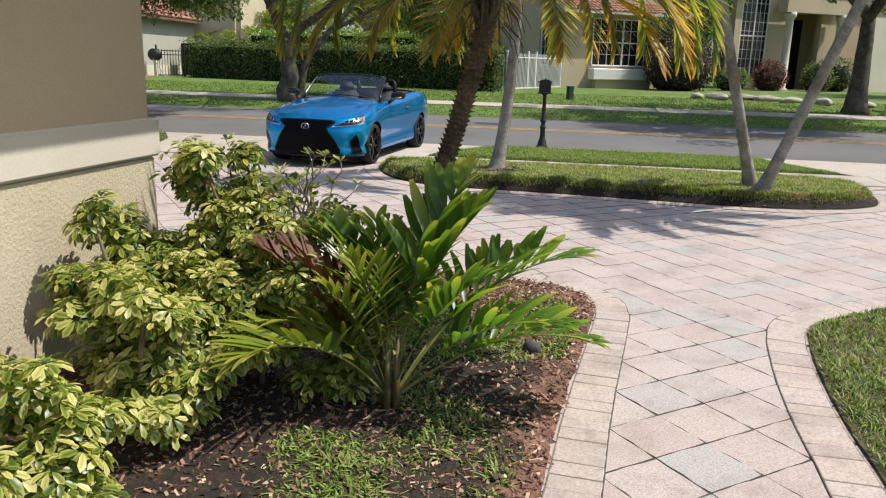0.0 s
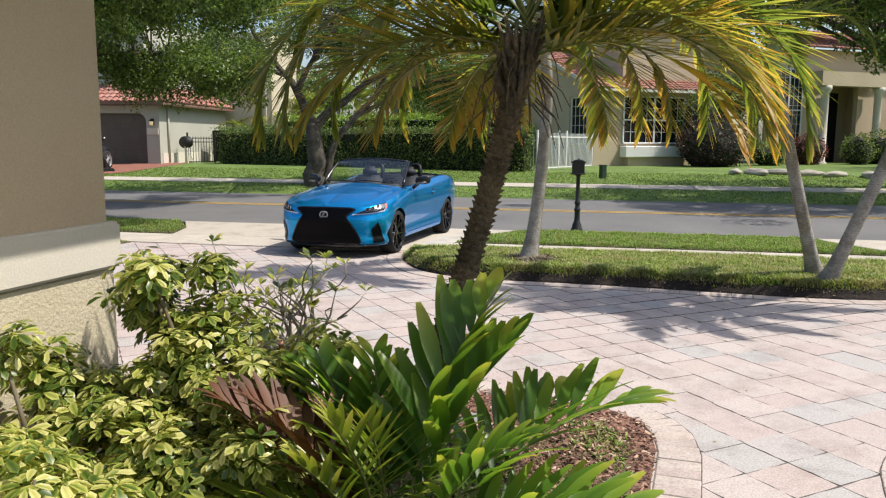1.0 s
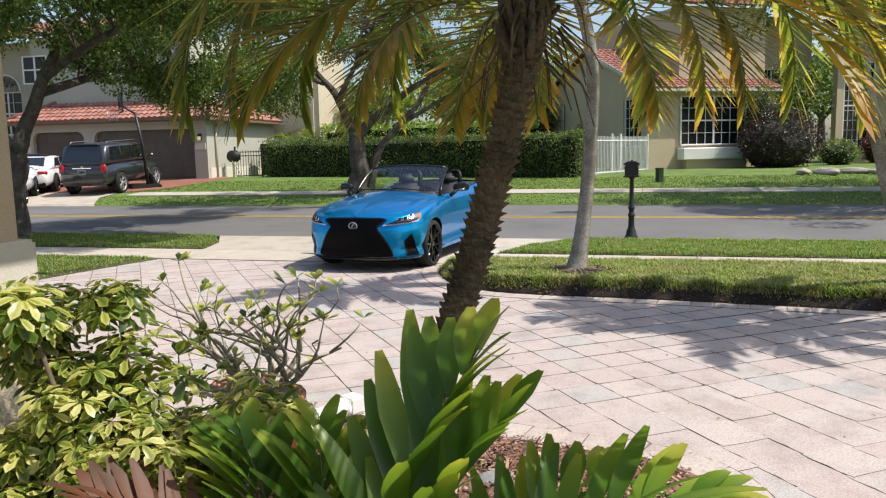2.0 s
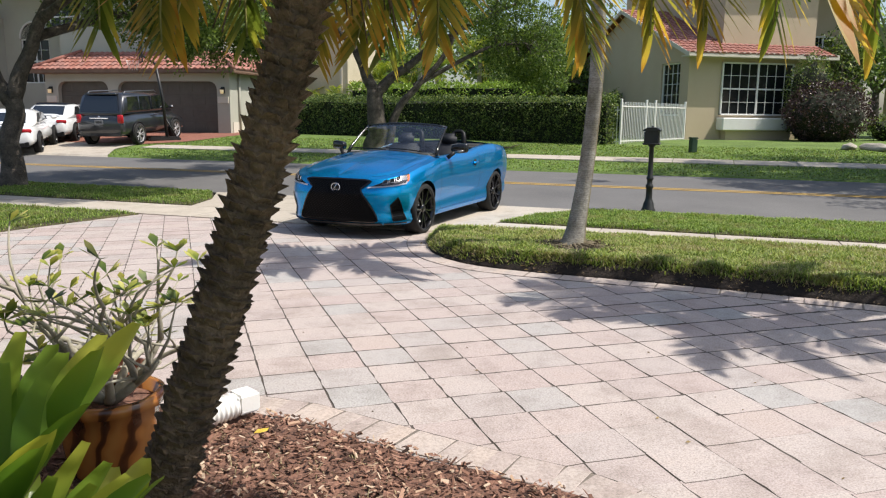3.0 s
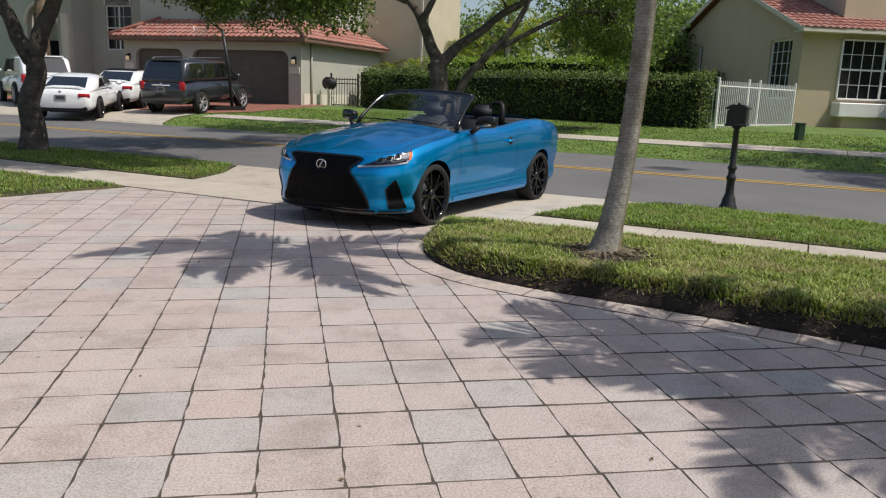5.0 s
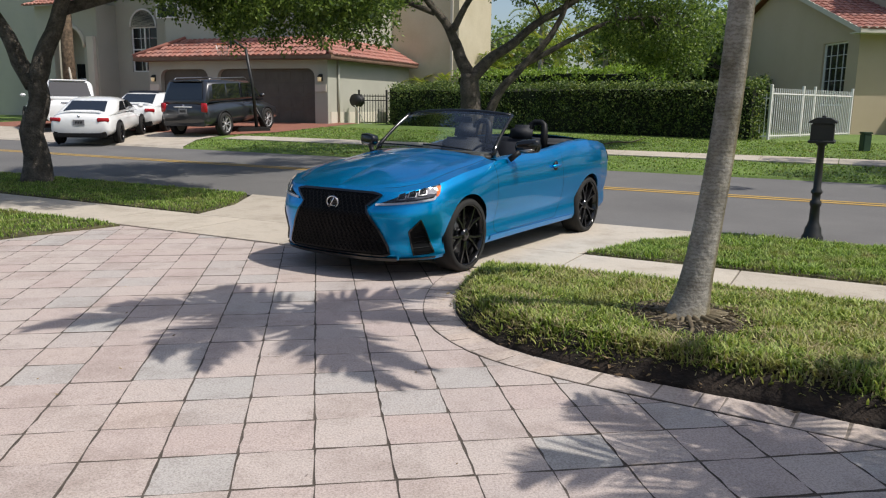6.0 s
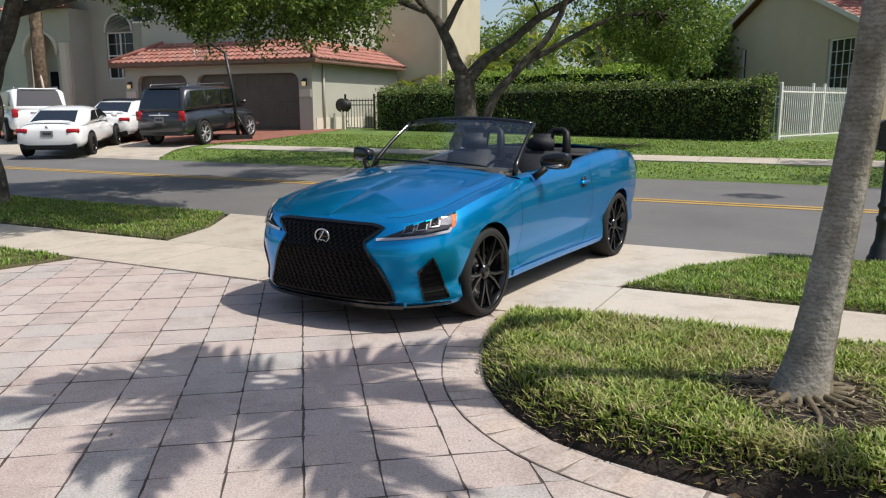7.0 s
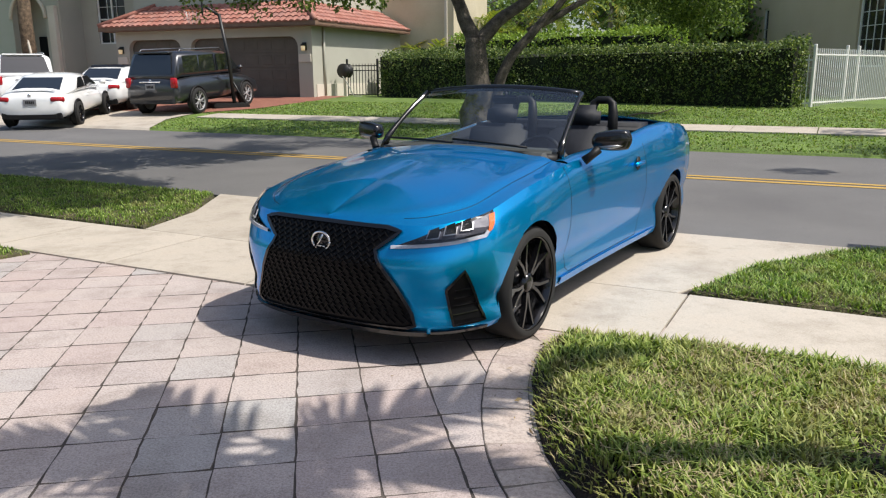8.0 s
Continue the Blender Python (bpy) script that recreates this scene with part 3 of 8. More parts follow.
def top_patch(a0, a1, xa, xb, crown, ridge, rows=60, cols=26):
    """Bonnet or boot lid: from the shoulder line to the centre line."""
    bm = bmesh.new()
    for side in (1, -1):
        g = []
        for i in range(rows + 1):
            a = a0 + (a1 - a0) * i / rows
            e = shell(side * max(a, 1e-9), v=1.0)[0]
            t = i / rows
            c = Vector((xa + (xb - xa) * t, 0, 0))
            zc = float(np.interp(t, [0, 0.15, 0.35, 0.65, 1.0], crown))
            row = []
            for k in range(cols + 1):
                u = k / cols
                p = e.lerp(c, u)
                z = e.z + (zc - e.z) * math.sin(u * math.pi / 2) ** 0.95
                w = abs(p.y) / max(abs(e.y), 0.05)
                z += ridge * math.exp(-((w - 0.80) / 0.07) ** 2) * smoothstep(0.12, 0.4, t)
                z -= 0.6 * ridge * math.exp(-((w - 0.90) / 0.045) ** 2) * smoothstep(0.12, 0.4, t)
                row.append(bm.verts.new((p.x, p.y, z)))
            g.append(row)
        for i in range(rows):
            for k in range(cols):
                q = [g[i][k], g[i][k + 1], g[i + 1][k + 1], g[i + 1][k]]
                try:
                    bm.faces.new(q if side < 0 else q[::-1])
                except ValueError:
                    pass
    bmesh.ops.remove_doubles(bm, verts=bm.verts, dist=5e-4)
    bmesh.ops.recalc_face_normals(bm, faces=bm.faces)
    if sum(f.normal.z for f in bm.faces) < 0:
        bmesh.ops.reverse_faces(bm, faces=bm.faces)
    return bm


def arc_at_x(x):
    i = np.argmin(np.abs(PLAN[36:-32, 0] - x)) + 36
    return float(SEG[i])


COWL, DECK = -0.60, -2.78
A_COWL, A_DECK = arc_at_x(COWL), arc_at_x(DECK)
body = part("body", skirt(), PAINT, car, smooth=True)
part("bonnet", top_patch(0, A_COWL, 0.755, COWL + 0.02, [0.765, 0.835, 0.912, 0.978, 1.04], 0.009), PAINT, car, "blue bonnet with two raised creases", smooth=True)
part("boot_lid", top_patch(GIRTH, A_DECK, TAIL + 0.05, DECK - 0.02, [0.96, 1.035, 1.088, 1.12, 1.13], 0.0, 40), PAINT, car, smooth=True)


def patch(poly, lift, step=0.03):
    """A panel that follows the body: an outline in (arc, height), cut fine and laid on it."""
    bm = bmesh.new()
    f = bm.faces.new([bm.verts.new((a, z, 0)) for a, z in poly])
    lo = [min(p[i] for p in poly) for i in (0, 1)]
    hi = [max(p[i] for p in poly) for i in (0, 1)]
    for i in (0, 1):
        k = lo[i] + step
        while k < hi[i]:
            no = (1, 0, 0) if i == 0 else (0, 1, 0)
            co = (k, 0, 0) if i == 0 else (0, k, 0)
            bmesh.ops.bisect_plane(bm, geom=bm.verts[:] + bm.edges[:] + bm.faces[:], plane_co=co, plane_no=no)
            k += step
    for v in bm.verts:
        p, n = shell(v.co.x if abs(v.co.x) > 1e-6 else 1e-6, z=v.co.y)
        v.co = p + n * lift
    bmesh.ops.recalc_face_normals(bm, faces=bm.faces)
    ref = shell(sum(p[0] for p in poly) / len(poly), z=sum(p[1] for p in poly) / len(poly))[1]
    if sum(f.normal.dot(ref) for f in bm.faces) < 0:
        bmesh.ops.reverse_faces(bm, faces=bm.faces)
    return bm


def ribbon(line, width, lift, bm=None, tall=0.0):
    """A thin band along a polyline in (arc, height) on the body; tall: how far it stands out."""
    own = bmesh.new()
    pts = []
    for (a, z), (c, w) in zip(line, line[1:]):
        k = max(1, int(math.hypot(c - a, w - z) / 0.03))
        pts += [(a + (c - a) * i / k, z + (w - z) * i / k) for i in range(k)]
    pts.append(line[-1])
    prev = None
    for i, (a, z) in enumerate(pts):
        (pa, pz), (na, nz) = pts[max(i - 1, 0)], pts[min(i + 1, len(pts) - 1)]
        d = math.hypot(na - pa, nz - pz) or 1
        ox, oz = -(nz - pz) / d * width / 2, (na - pa) / d * width / 2
        ring = []
        for sgn, up in ((1, 0.0), (1, tall), (-1, tall), (-1, 0.0)) if tall else ((1, 0.0), (-1, 0.0)):
            aa = a + sgn * ox
            p, n = shell(aa if abs(aa) > 1e-6 else 1e-6, z=z + sgn * oz)
            ring.append(own.verts.new(p + n * (lift + up)))
        if prev:
            for k in range(len(ring) - 1):
                own.faces.new((prev[k], prev[k + 1], ring[k + 1], ring[k]))
        prev = ring
    bmesh.ops.recalc_face_normals(own, faces=own.faces)
    return merge(bm, own)


# grille: a spindle, dark behind, with a net of thin bars and a rim
SPINDLE = [(0.0, 0.742), (0.40, 0.738), (0.49, 0.722), (0.355, 0.625), (0.37, 0.585), (0.48, 0.43), (0.56, 0.29), (0.575, 0.225), (0.51, 0.205), (0.0, 0.20)]
full = SPINDLE + [(-a, z) for a, z in SPINDLE[::-1] if a > 0]
grille = part("grille", patch(full, 0.004, 0.04), GRILLE_BLACK, car, "black spindle-shaped honeycomb grille")
bars = bmesh.new()
for k in range(20):
    z = 0.24 + k * 0.0255
    half = float(np.interp(z, [0.20, 0.225, 0.29, 0.43, 0.585, 0.625, 0.722, 0.74], [0.51, 0.575, 0.56, 0.48, 0.37, 0.355, 0.49, 0.42])) - 0.012
    wave, n = [], max(2, int(half * 2 / 0.024))
    for i in range(n + 1):
        wave.append((-half + 2 * half * i / n, z + 0.0105 * (1 if (i + k) % 2 else -1)))
    ribbon(wave, 0.005, 0.005, bars, 0.008)
part("grille_mesh", bars, GRILLE_BLACK, grille, "woven gloss black mesh bars")
rim = ribbon(full + [full[0]], 0.018, 0.004, None, 0.012)
part("grille_surround", rim, GLOSS_BLACK, grille, "gloss black grille surround")
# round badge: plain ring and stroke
bm = tube([(0.0, 0.062 * math.cos(t), 0.050 * math.sin(t)) for t in np.linspace(0, 2 * math.pi, 33)], 0.0065, 8)
tube([(0.002, 0.018, 0.038), (0.002, -0.006, 0.0), (0.002, -0.03, -0.028), (0.002, 0.028, -0.030)], [0.007, 0.0065, 0.006, 0.005], 8, bm)
p0, _ = shell(1e-6, z=0.635)
bm.transform(Matrix.Translation(p0 + Vector((0.016, 0, 0))))
part("badge", bm, CHROME, grille, "round chrome badge", smooth=True)
disc = lathe([(0.0, -0.004), (0.057, -0.004), (0.057, 0.004), (0.0, 0.005)], 24, m=Matrix.Translation(p0 + Vector((0.010, 0, 0))) @ Matrix.Rotation(radians(90), 4, "Y") @ Matrix.Diagonal((0.9, 1.08, 1, 1)))
part("badge_disc", disc, GLOSS_BLACK, grille)

# headlights and corner vents
for s in (1, -1):
    hl = [(0.425, 0.622), (0.62, 0.634), (0.80, 0.648), (0.985, 0.672), (1.05, 0.73), (1.10, 0.80), (1.0, 0.782), (0.86, 0.755), (0.70, 0.718), (0.57, 0.672)]
    hl = [(s * a, z + 0.012) for a, z in hl]
    light = part("headlight", patch(hl, 0.003, 0.025), GLOSS_BLACK, car, "narrow clear headlight with three square projectors")
    bowl_ = [(s * a, z + 0.012) for a, z in [(0.60, 0.662), (0.80, 0.676), (0.985, 0.70), (1.04, 0.745), (1.06, 0.785), (0.98, 0.768), (0.86, 0.742), (0.72, 0.708)]]
    part("reflector", patch(bowl_, 0.0055, 0.03), LAMP_STEEL, light, "silvery reflector bowl")
    drl = ribbon([(s * 0.445, 0.642), (s * 0.64, 0.656), (s * 0.80, 0.669), (s * 0.975, 0.692), (s * 1.0, 0.715)], 0.016, 0.006, None, 0.006)
    part("daytime_light", drl, LAMP_WHITE, light, "pale white light strip")
    for k in range(3):
        a, z = 0.675 + 0.098 * k, 0.707 + 0.019 * k
        cell = patch([(s * (a - 0.030), z - 0.020), (s * (a + 0.036), z - 0.012), (s * (a + 0.046), z + 0.040), (s * (a - 0.010), z + 0.024)], 0.009, 0.03)
        part("projector", cell, GLASSY, light, "square dark projector lens")
        part("projector_bracket", ribbon([(s * (a - 0.012), z + 0.026), (s * (a - 0.034), z - 0.020), (s * (a + 0.036), z - 0.013), (s * (a + 0.05), z + 0.02)], 0.006, 0.010, None, 0.006), STEEL, light, "bright L-shaped bracket")
    am = patch([(s * 0.99, 0.70), (s * 1.03, 0.722), (s * 1.092, 0.80), (s * 1.04, 0.792)], 0.010, 0.03)
    part("side_marker", am, AMBER, light, "amber side marker")
    part("lens", patch([(a * 1.0, z) for a, z in hl], 0.017, 0.025), LENS, light, "clear lens")
    vent = [(s * a, z) for a, z in [(0.745, 0.42), (0.845, 0.52), (0.905, 0.40), (0.985, 0.235), (0.79, 0.22)]]
    vp = part("corner_vent", patch(vent, 0.004, 0.03), GRILLE_BLACK, car, "black triangular bumper vent")
    part("vent_rim", ribbon(vent + [vent[0]], 0.014, 0.004, None, 0.008), GLOSS_BLACK, vp)
    fins = bmesh.new()
    for k in range(4):
        ribbon([(s * (0.785 + 0.004 * k), 0.28 + 0.045 * k), (s * (0.94 - 0.012 * k), 0.29 + 0.045 * k)], 0.006, 0.004, fins, 0.006)
    part("vent_fins", fins, GLOSS_BLACK, vp)
# lower lip, sills, gaps
lip = ribbon([(-0.64, 0.178), (-0.3, 0.172), (0.0, 0.172), (0.3, 0.172), (0.64, 0.178)], 0.028, 0.004, None, 0.026)
part("front_lip", lip, GLOSS_BLACK, car, "gloss black front splitter lip")
for s in (1, -1):
    part("corner_lip", ribbon([(s * 0.66, 0.180), (s * 0.82, 0.184), (s * 1.0, 0.192)], 0.018, 0.004, None, 0.016), GLOSS_BLACK, car, "gloss black corner splitter")
for s in (1, -1):
    a_f, a_r = arc_at_x(-0.42), arc_at_x(-2.32)
    part("sill", ribbon([(s * a_f, 0.235), (s * a_r, 0.235)], 0.045, 0.002, None, 0.012), PAINT, car)
    gaps = bmesh.new()
    d0, d1 = arc_at_x(-0.52), arc_at_x(-1.98)
    ribbon([(s * d0, 0.945), (s * d0, 0.55), (s * (d0 - 0.01), 0.30), (s * (d0 + 0.05), 0.265), (s * (d1 - 0.12), 0.275), (s * (d1 + 0.02), 0.42), (s * (d1 + 0.04), 0.60), (s * d1, 0.98)], 0.0042, 0.0012, gaps)
    part("door_gap", gaps, TRIM, car)
    hp, hn = shell(s * arc_at_x(-1.82), z=0.84)
    handle = box((0.19, 0.028, 0.032), (0, 0, 0), bev=0.012)
    handle.transform(Matrix.Translation(hp + hn * 0.022))
    part("door_handle", handle, PAINT, car, "door handle", smooth=True)
    bowl = lathe([(0.0, 0), (0.05, 0.0), (0.052, 0.003), (0, 0.004)], 20, m=Matrix.Translation(hp + hn * 0.001) @ Matrix.Rotation(radians(-90 * s), 4, "X"))
    part("handle_bowl", bowl, TRIM, car)
    # door top: a ledge inside the shoulder, with a dark inner wall
    bm = bmesh.new()
    rows = []
    for x in np.linspace(COWL - 0.02, DECK + 0.0, 30):
        e = shell(s * arc_at_x(x), v=1.0)[0]
        inn = e.y - s * 0.085
        rows.append([bm.verts.new(e), bm.verts.new((x, e.y - s * 0.03, e.z + 0.012)), bm.verts.new((x, inn, e.z + 0.01))])
    for a, b in zip(rows, rows[1:]):
        for k in range(2):
            bm.faces.new((a[k], a[k + 1], b[k + 1], b[k]))
    bmesh.ops.recalc_face_normals(bm, faces=bm.faces)
    if sum(f.normal.z for f in bm.faces) < 0:
        bmesh.ops.reverse_faces(bm, faces=bm.faces)
    part("door_top", bm, PAINT, car, smooth=True)
    bm = bmesh.new()
    rows = []
    for x in np.linspace(COWL - 0.02, DECK, 12):
        e = shell(s * arc_at_x(x), v=1.0)[0]
        y = e.y - s * 0.085
        rows.append([bm.verts.new((x, y, e.z + 0.012)), bm.verts.new((x, y - s * 0.03, e.z - 0.05)), bm.verts.new((x, y - s * 0.03, 0.35))])
    for a, b in zip(rows, rows[1:]):
        for k in range(2):
            bm.faces.new((a[k], a[k + 1], b[k + 1], b[k]))
    part("door_lining", bm, LEATHER, car, "black door lining")
# bonnet seam along the wings
for s in (1, -1):
    seam = []
    for t in np.linspace(0.26, 1, 34):
        e = shell(s * A_COWL * t, v=1.0)[0]
        p = e.lerp(Vector((0.755 + (COWL + 0.02 - 0.755) * t, 0, 0)), 0.12)
        zc = float(np.interp(t, [0, 0.15, 0.35, 0.65, 1.0], [0.765, 0.835, 0.912, 0.978, 1.04]))
        w = abs(p.y) / abs(e.y)
        z = e.z + (zc - e.z) * math.sin(0.06 * math.pi) ** 0.95
        z += 0.009 * (math.exp(-((w - 0.80) / 0.07) ** 2) - 0.6 * math.exp(-((w - 0.90) / 0.045) ** 2)) * float(smoothstep(0.12, 0.4, t))
        seam.append((p.x, p.y, z + 0.0005))
    part("bonnet_gap", tube(seam, 0.0017, 5), TRIM, car)
# wheel arch liners and underside
part("underside", box((3.9, 1.45, 0.1), (-1.4, 0, 0.24)), TRIM, car)
for ax in (0.0, -2.73):
    for s in (1, -1):
        bm = bmesh.new()
        rows = []
        for t in np.linspace(-25, 205, 26):
            c, z = ax + (ARCH_R + 0.012) * math.cos(radians(t)), WHEEL_R + (ARCH_R + 0.012) * math.sin(radians(t))
            rows.append([bm.verts.new((c, s * 0.85, z)), bm.verts.new((c, s * 0.5, z))])
        for a, b in zip(rows, rows[1:]):
            bm.faces.new((a[0], a[1], b[1], b[0]))
        bm.faces.new([r[1] for r in rows])
        part("arch_liner", bm, TRIM, car)


def wheel(parent, m, radius=0.335, rim_r=0.28, width=0.235, spokes=5, rim_mat=None, twin=True):
    """A wheel about its own y axis, its face at +y."""
    rim_mat = rim_mat or GLOSS_BLACK
    hub = part("wheel", lathe([(0.05, -0.1), (rim_r - 0.012, -width / 2 + 0.01), (rim_r, -width / 2), (rim_r, width / 2 - 0.012), (rim_r - 0.006, width / 2 - 0.004), (rim_r - 0.014, width / 2 - 0.012), (rim_r - 0.02, 0.02), (rim_r - 0.03, -0.06), (0.05, -0.07)], 40, m=Matrix.Rotation(radians(-90), 4, "X")), rim_mat, parent, "", True)
    hub.matrix_local = m
    tyre = lathe([(rim_r - 0.004, -width / 2), (rim_r + 0.02, -width / 2 - 0.006), (radius - 0.02, -width / 2 + 0.002), (radius, -width / 2 + 0.03), (radius, width / 2 - 0.03), (radius - 0.02, width / 2 - 0.002), (rim_r + 0.02, width / 2 + 0.006), (rim_r - 0.004, width / 2)], 56, m=Matrix.Rotation(radians(-90), 4, "X"))
    part("tyre", tyre, RUBBER, hub, "", True)
    for k in range(spokes):
        sp = bmesh.new()
        for d in ((-1, 1) if twin else (0,)):
            own = bmesh.new()
            a0, a1 = 2 * math.pi * k / spokes + d * 0.10, 2 * math.pi * k / spokes + d * 0.27
            w0, w1 = 0.015, 0.011
            f0, f1 = width / 2 - 0.035, width / 2 - 0.016
            mid = 0.5
            vs = []
            for t in (0.0, 0.45, 1.0):
                r = 0.045 + (rim_r - 0.012 - 0.045) * t
                a = a0 + (a1 - a0) * t ** 1.4
                w = w0 + (w1 - w0) * t
                y = f0 + (f1 - f0) * t
                cx, cz, tx, tz = r * math.cos(a), r * math.sin(a), -math.sin(a), math.cos(a)
                vs.append([own.verts.new((cx + q * w * tx, y + h, cz + q * w * tz)) for q, h in ((-1, -0.03), (-0.7, 0.0), (0.7, 0.0), (1, -0.03))])
            for a, b in zip(vs, vs[1:]):
                for i in range(4):
                    own.faces.new((a[i], a[(i + 1) % 4], b[(i + 1) % 4], b[i]))
            bmesh.ops.recalc_face_normals(own, faces=own.faces)
            merge(sp, own)
        part("spoke", sp, rim_mat, hub)
    sp = bmesh.new()
    lathe([(0.0, 0.0), (0.062, 0.0), (0.058, width / 2 - 0.03), (0.03, width / 2 - 0.022), (0, width / 2 - 0.022)], 20, sp, Matrix.Rotation(radians(-90), 4, "X"))
    part("hub_cap", sp, rim_mat, hub)
    disc = lathe([(0.06, -0.02), (0.17, -0.02), (0.17, 0.0), (0.06, 0.0)], 32, m=Matrix.Rotation(radians(-90), 4, "X"))
    part("brake_disc", disc, STEEL, hub)
    return hub


for ax in (0.0, -2.73):
    for s in (1, -1):
        wheel(car, pose(ax, s * 0.768, WHEEL_R - 0.012, 0, 11 * s + ax * 30, 0 if s > 0 else 180))

# windscreen, its frame, mirrors
bm = bmesh.new()
rows = []
for i in range(11):
    t = i / 10
    row = []
    for k in range(17):
        q = -1 + 2 * k / 16
        x = -0.70 + 0.12 * (1 - q * q) + (-0.50 - 0.08 * (1 - q * q)) * t
        y = q * (0.70 + (0.63 - 0.70) * t)
        z = 1.015 + 0.03 * (1 - q * q) + (0.355 + 0.012 * (1 - q * q)) * t + 0.02 * math.sin(math.pi * t)
        row.append(bm.verts.new((x, y, z)))
    rows.append(row)
for a, b in zip(rows, rows[1:]):
    for k in range(16):
        bm.faces.new((a[k], a[k + 1], b[k + 1], b[k]))
pts = [[v.co.copy() for v in r] for r in rows]
screen = part("windscreen", bm, GLASS, car, "clear curved windscreen", smooth=True)
screen.visible_shadow = False
for s, col in ((1, -1), (-1, 0)):
    line = [r[col] + Vector((-0.01, s * 0.012, -0.04 * (i == 0))) for i, r in enumerate(pts)]
    part("windscreen_pillar", tube(line, [0.028, 0.024, 0.020, 0.018, 0.017, 0.017, 0.017, 0.017, 0.017, 0.018, 0.020], 10), GLOSS_BLACK, car, smooth=True)
part("windscreen_header", tube([p + Vector((-0.02, 0, -0.004)) for p in pts[-1]], 0.026, 10), GLOSS_BLACK, car, smooth=True)
part("cowl", tube([p + Vector((0.0, 0, -0.06)) for p in pts[0]], 0.045, 10), TRIM, car, smooth=True)
for s, (y0, y1) in ((1, (0.55, 0.0)), (1, (0.0, -0.55))):
    k0, k1 = int((y0 + 0.7) / 1.4 * 16), int((y1 + 0.7) / 1.4 * 16)
    line = [pts[0][k] + Vector((0.035, 0, 0.014 + 0.004 * abs(k - k0))) for k in range(min(k0, k1), max(k0, k1) + 1)]
    part("wiper", tube(line, 0.008, 6), TRIM, car)
for s in (1, -1):
    mb = bmesh.new()
    bmesh.ops.create_cube(mb, size=2)
    bmesh.ops.subdivide_edges(mb, edges=mb.edges, cuts=5, use_grid_fill=True)
    for v in mb.verts:          # a rounded wedge, taller at its outer end, its front swept back
        q = v.co.lerp(v.co.normalized() * 1.12, 0.62)
        o = 0.5 + 0.5 * q.y
        v.co = Vector((-0.895 - 0.045 * o + q.x * (0.062 - 0.012 * o), s * (0.985 + 0.118 * q.y), 1.078 + 0.012 * o + q.z * (0.058 + 0.012 * o)))
    if s < 0:
        bmesh.ops.reverse_faces(mb, faces=mb.faces)
    mir = part("door_mirror", mb, GLOSS_BLACK, car, "gloss black door mirror", smooth=True)
    part("mirror_stalk", tube([(-0.80, s * 0.845, 0.955), (-0.83, s * 0.885, 0.99), (-0.86, s * 0.92, 1.03)], [0.03, 0.026, 0.03], 8), TRIM, mir)
    part("turn_signal", tube([(-0.85, s * 0.91, 1.04), (-0.868, s * 1.0, 1.046), (-0.90, s * 1.075, 1.056)], [0.008, 0.015, 0.008], 8), STEEL, mir, "silver turn signal strip")
# cabin
part("dashboard", box((0.42, 1.36, 0.16), (-0.78, 0, 0.93), bev=0.05), DASH, car, "dark grey dashboard, lightened for the sun on it")
part("cabin_floor", box((2.1, 1.5, 0.06), (-1.72, 0, 0.34)), LEATHER, car)
part("centre_console", box((1.2, 0.24, 0.25), (-1.45, 0, 0.55), bev=0.03), LEATHER, car)
wr = tube([(-1.12 - 0.06 * math.sin(t), 0.36 + 0.18 * math.cos(t), 0.90 + 0.165 * math.sin(t)) for t in np.linspace(0, 2 * math.pi, 29)], 0.014, 8)
tube([(-1.12, 0.19, 0.90), (-1.08, 0.36, 0.89), (-1.12, 0.53, 0.90)], 0.014, 6, wr)
tube([(-1.08, 0.36, 0.89), (-0.85, 0.36, 0.84)], 0.03, 8, wr)
part("steering_wheel", wr, LEATHER, car, smooth=True)


def cushion(size, at, lean, r=0.05):
    own = bmesh.new()
    bmesh.ops.create_cube(own, size=1)
    bmesh.ops.scale(own, vec=size, verts=own.verts)
    bevel(own, r, 3)
    own.transform(Matrix.Translation(at) @ Matrix.Rotation(radians(lean), 4, "Y"))
    return own


for x, w in ((-1.52, 0.52), (-2.28, 0.46)):
    for s in (1, -1):
        seat = part("seat", cushion((0.5, w, 0.18), (x + 0.05, s * 0.37, 0.53), -8), LEATHER, car, "black leather seat", smooth=True)
        part("backrest", cushion((0.16, w, 0.62), (x - 0.29, s * 0.37, 0.80 if x > -2 else 0.72), -18), LEATHER, seat, smooth=True)
        if x > -2:
            part("headrest", cushion((0.11, 0.28, 0.2), (x - 0.42, s * 0.37, 1.165), -14), LEATHER, seat, smooth=True)
for s in (1, -1):
    hoop = tube([(-2.28 - 0.25 * (z - 0.95), s * 0.37 + 0.115 * q, z) for q, z in ((-1, 0.95), (-0.84, 1.18), (-0.70, 1.255), (-0.4, 1.285), (0.4, 1.285), (0.70, 1.255), (0.84, 1.18), (1, 0.95))], [0.046, 0.042, 0.036, 0.032, 0.032, 0.036, 0.042, 0.046], 10)
    part("roll_hoop", hoop, TRIM, car, "black rear roll hoop", smooth=True)
part("rear_shelf", cushion((0.34, 1.36, 0.12), (-2.64, 0, 1.03), 0), LEATHER, car, "black rear shelf lining", smooth=True)
bm = tube([(-1.31, 0, 1.375), (-1.30, 0, 1.34)], 0.012, 6)
own = cushion((0.035, 0.22, 0.065), (-1.30, 0, 1.32), 10, 0.014)
part("rear_view_mirror", merge(bm, own), TRIM, car)
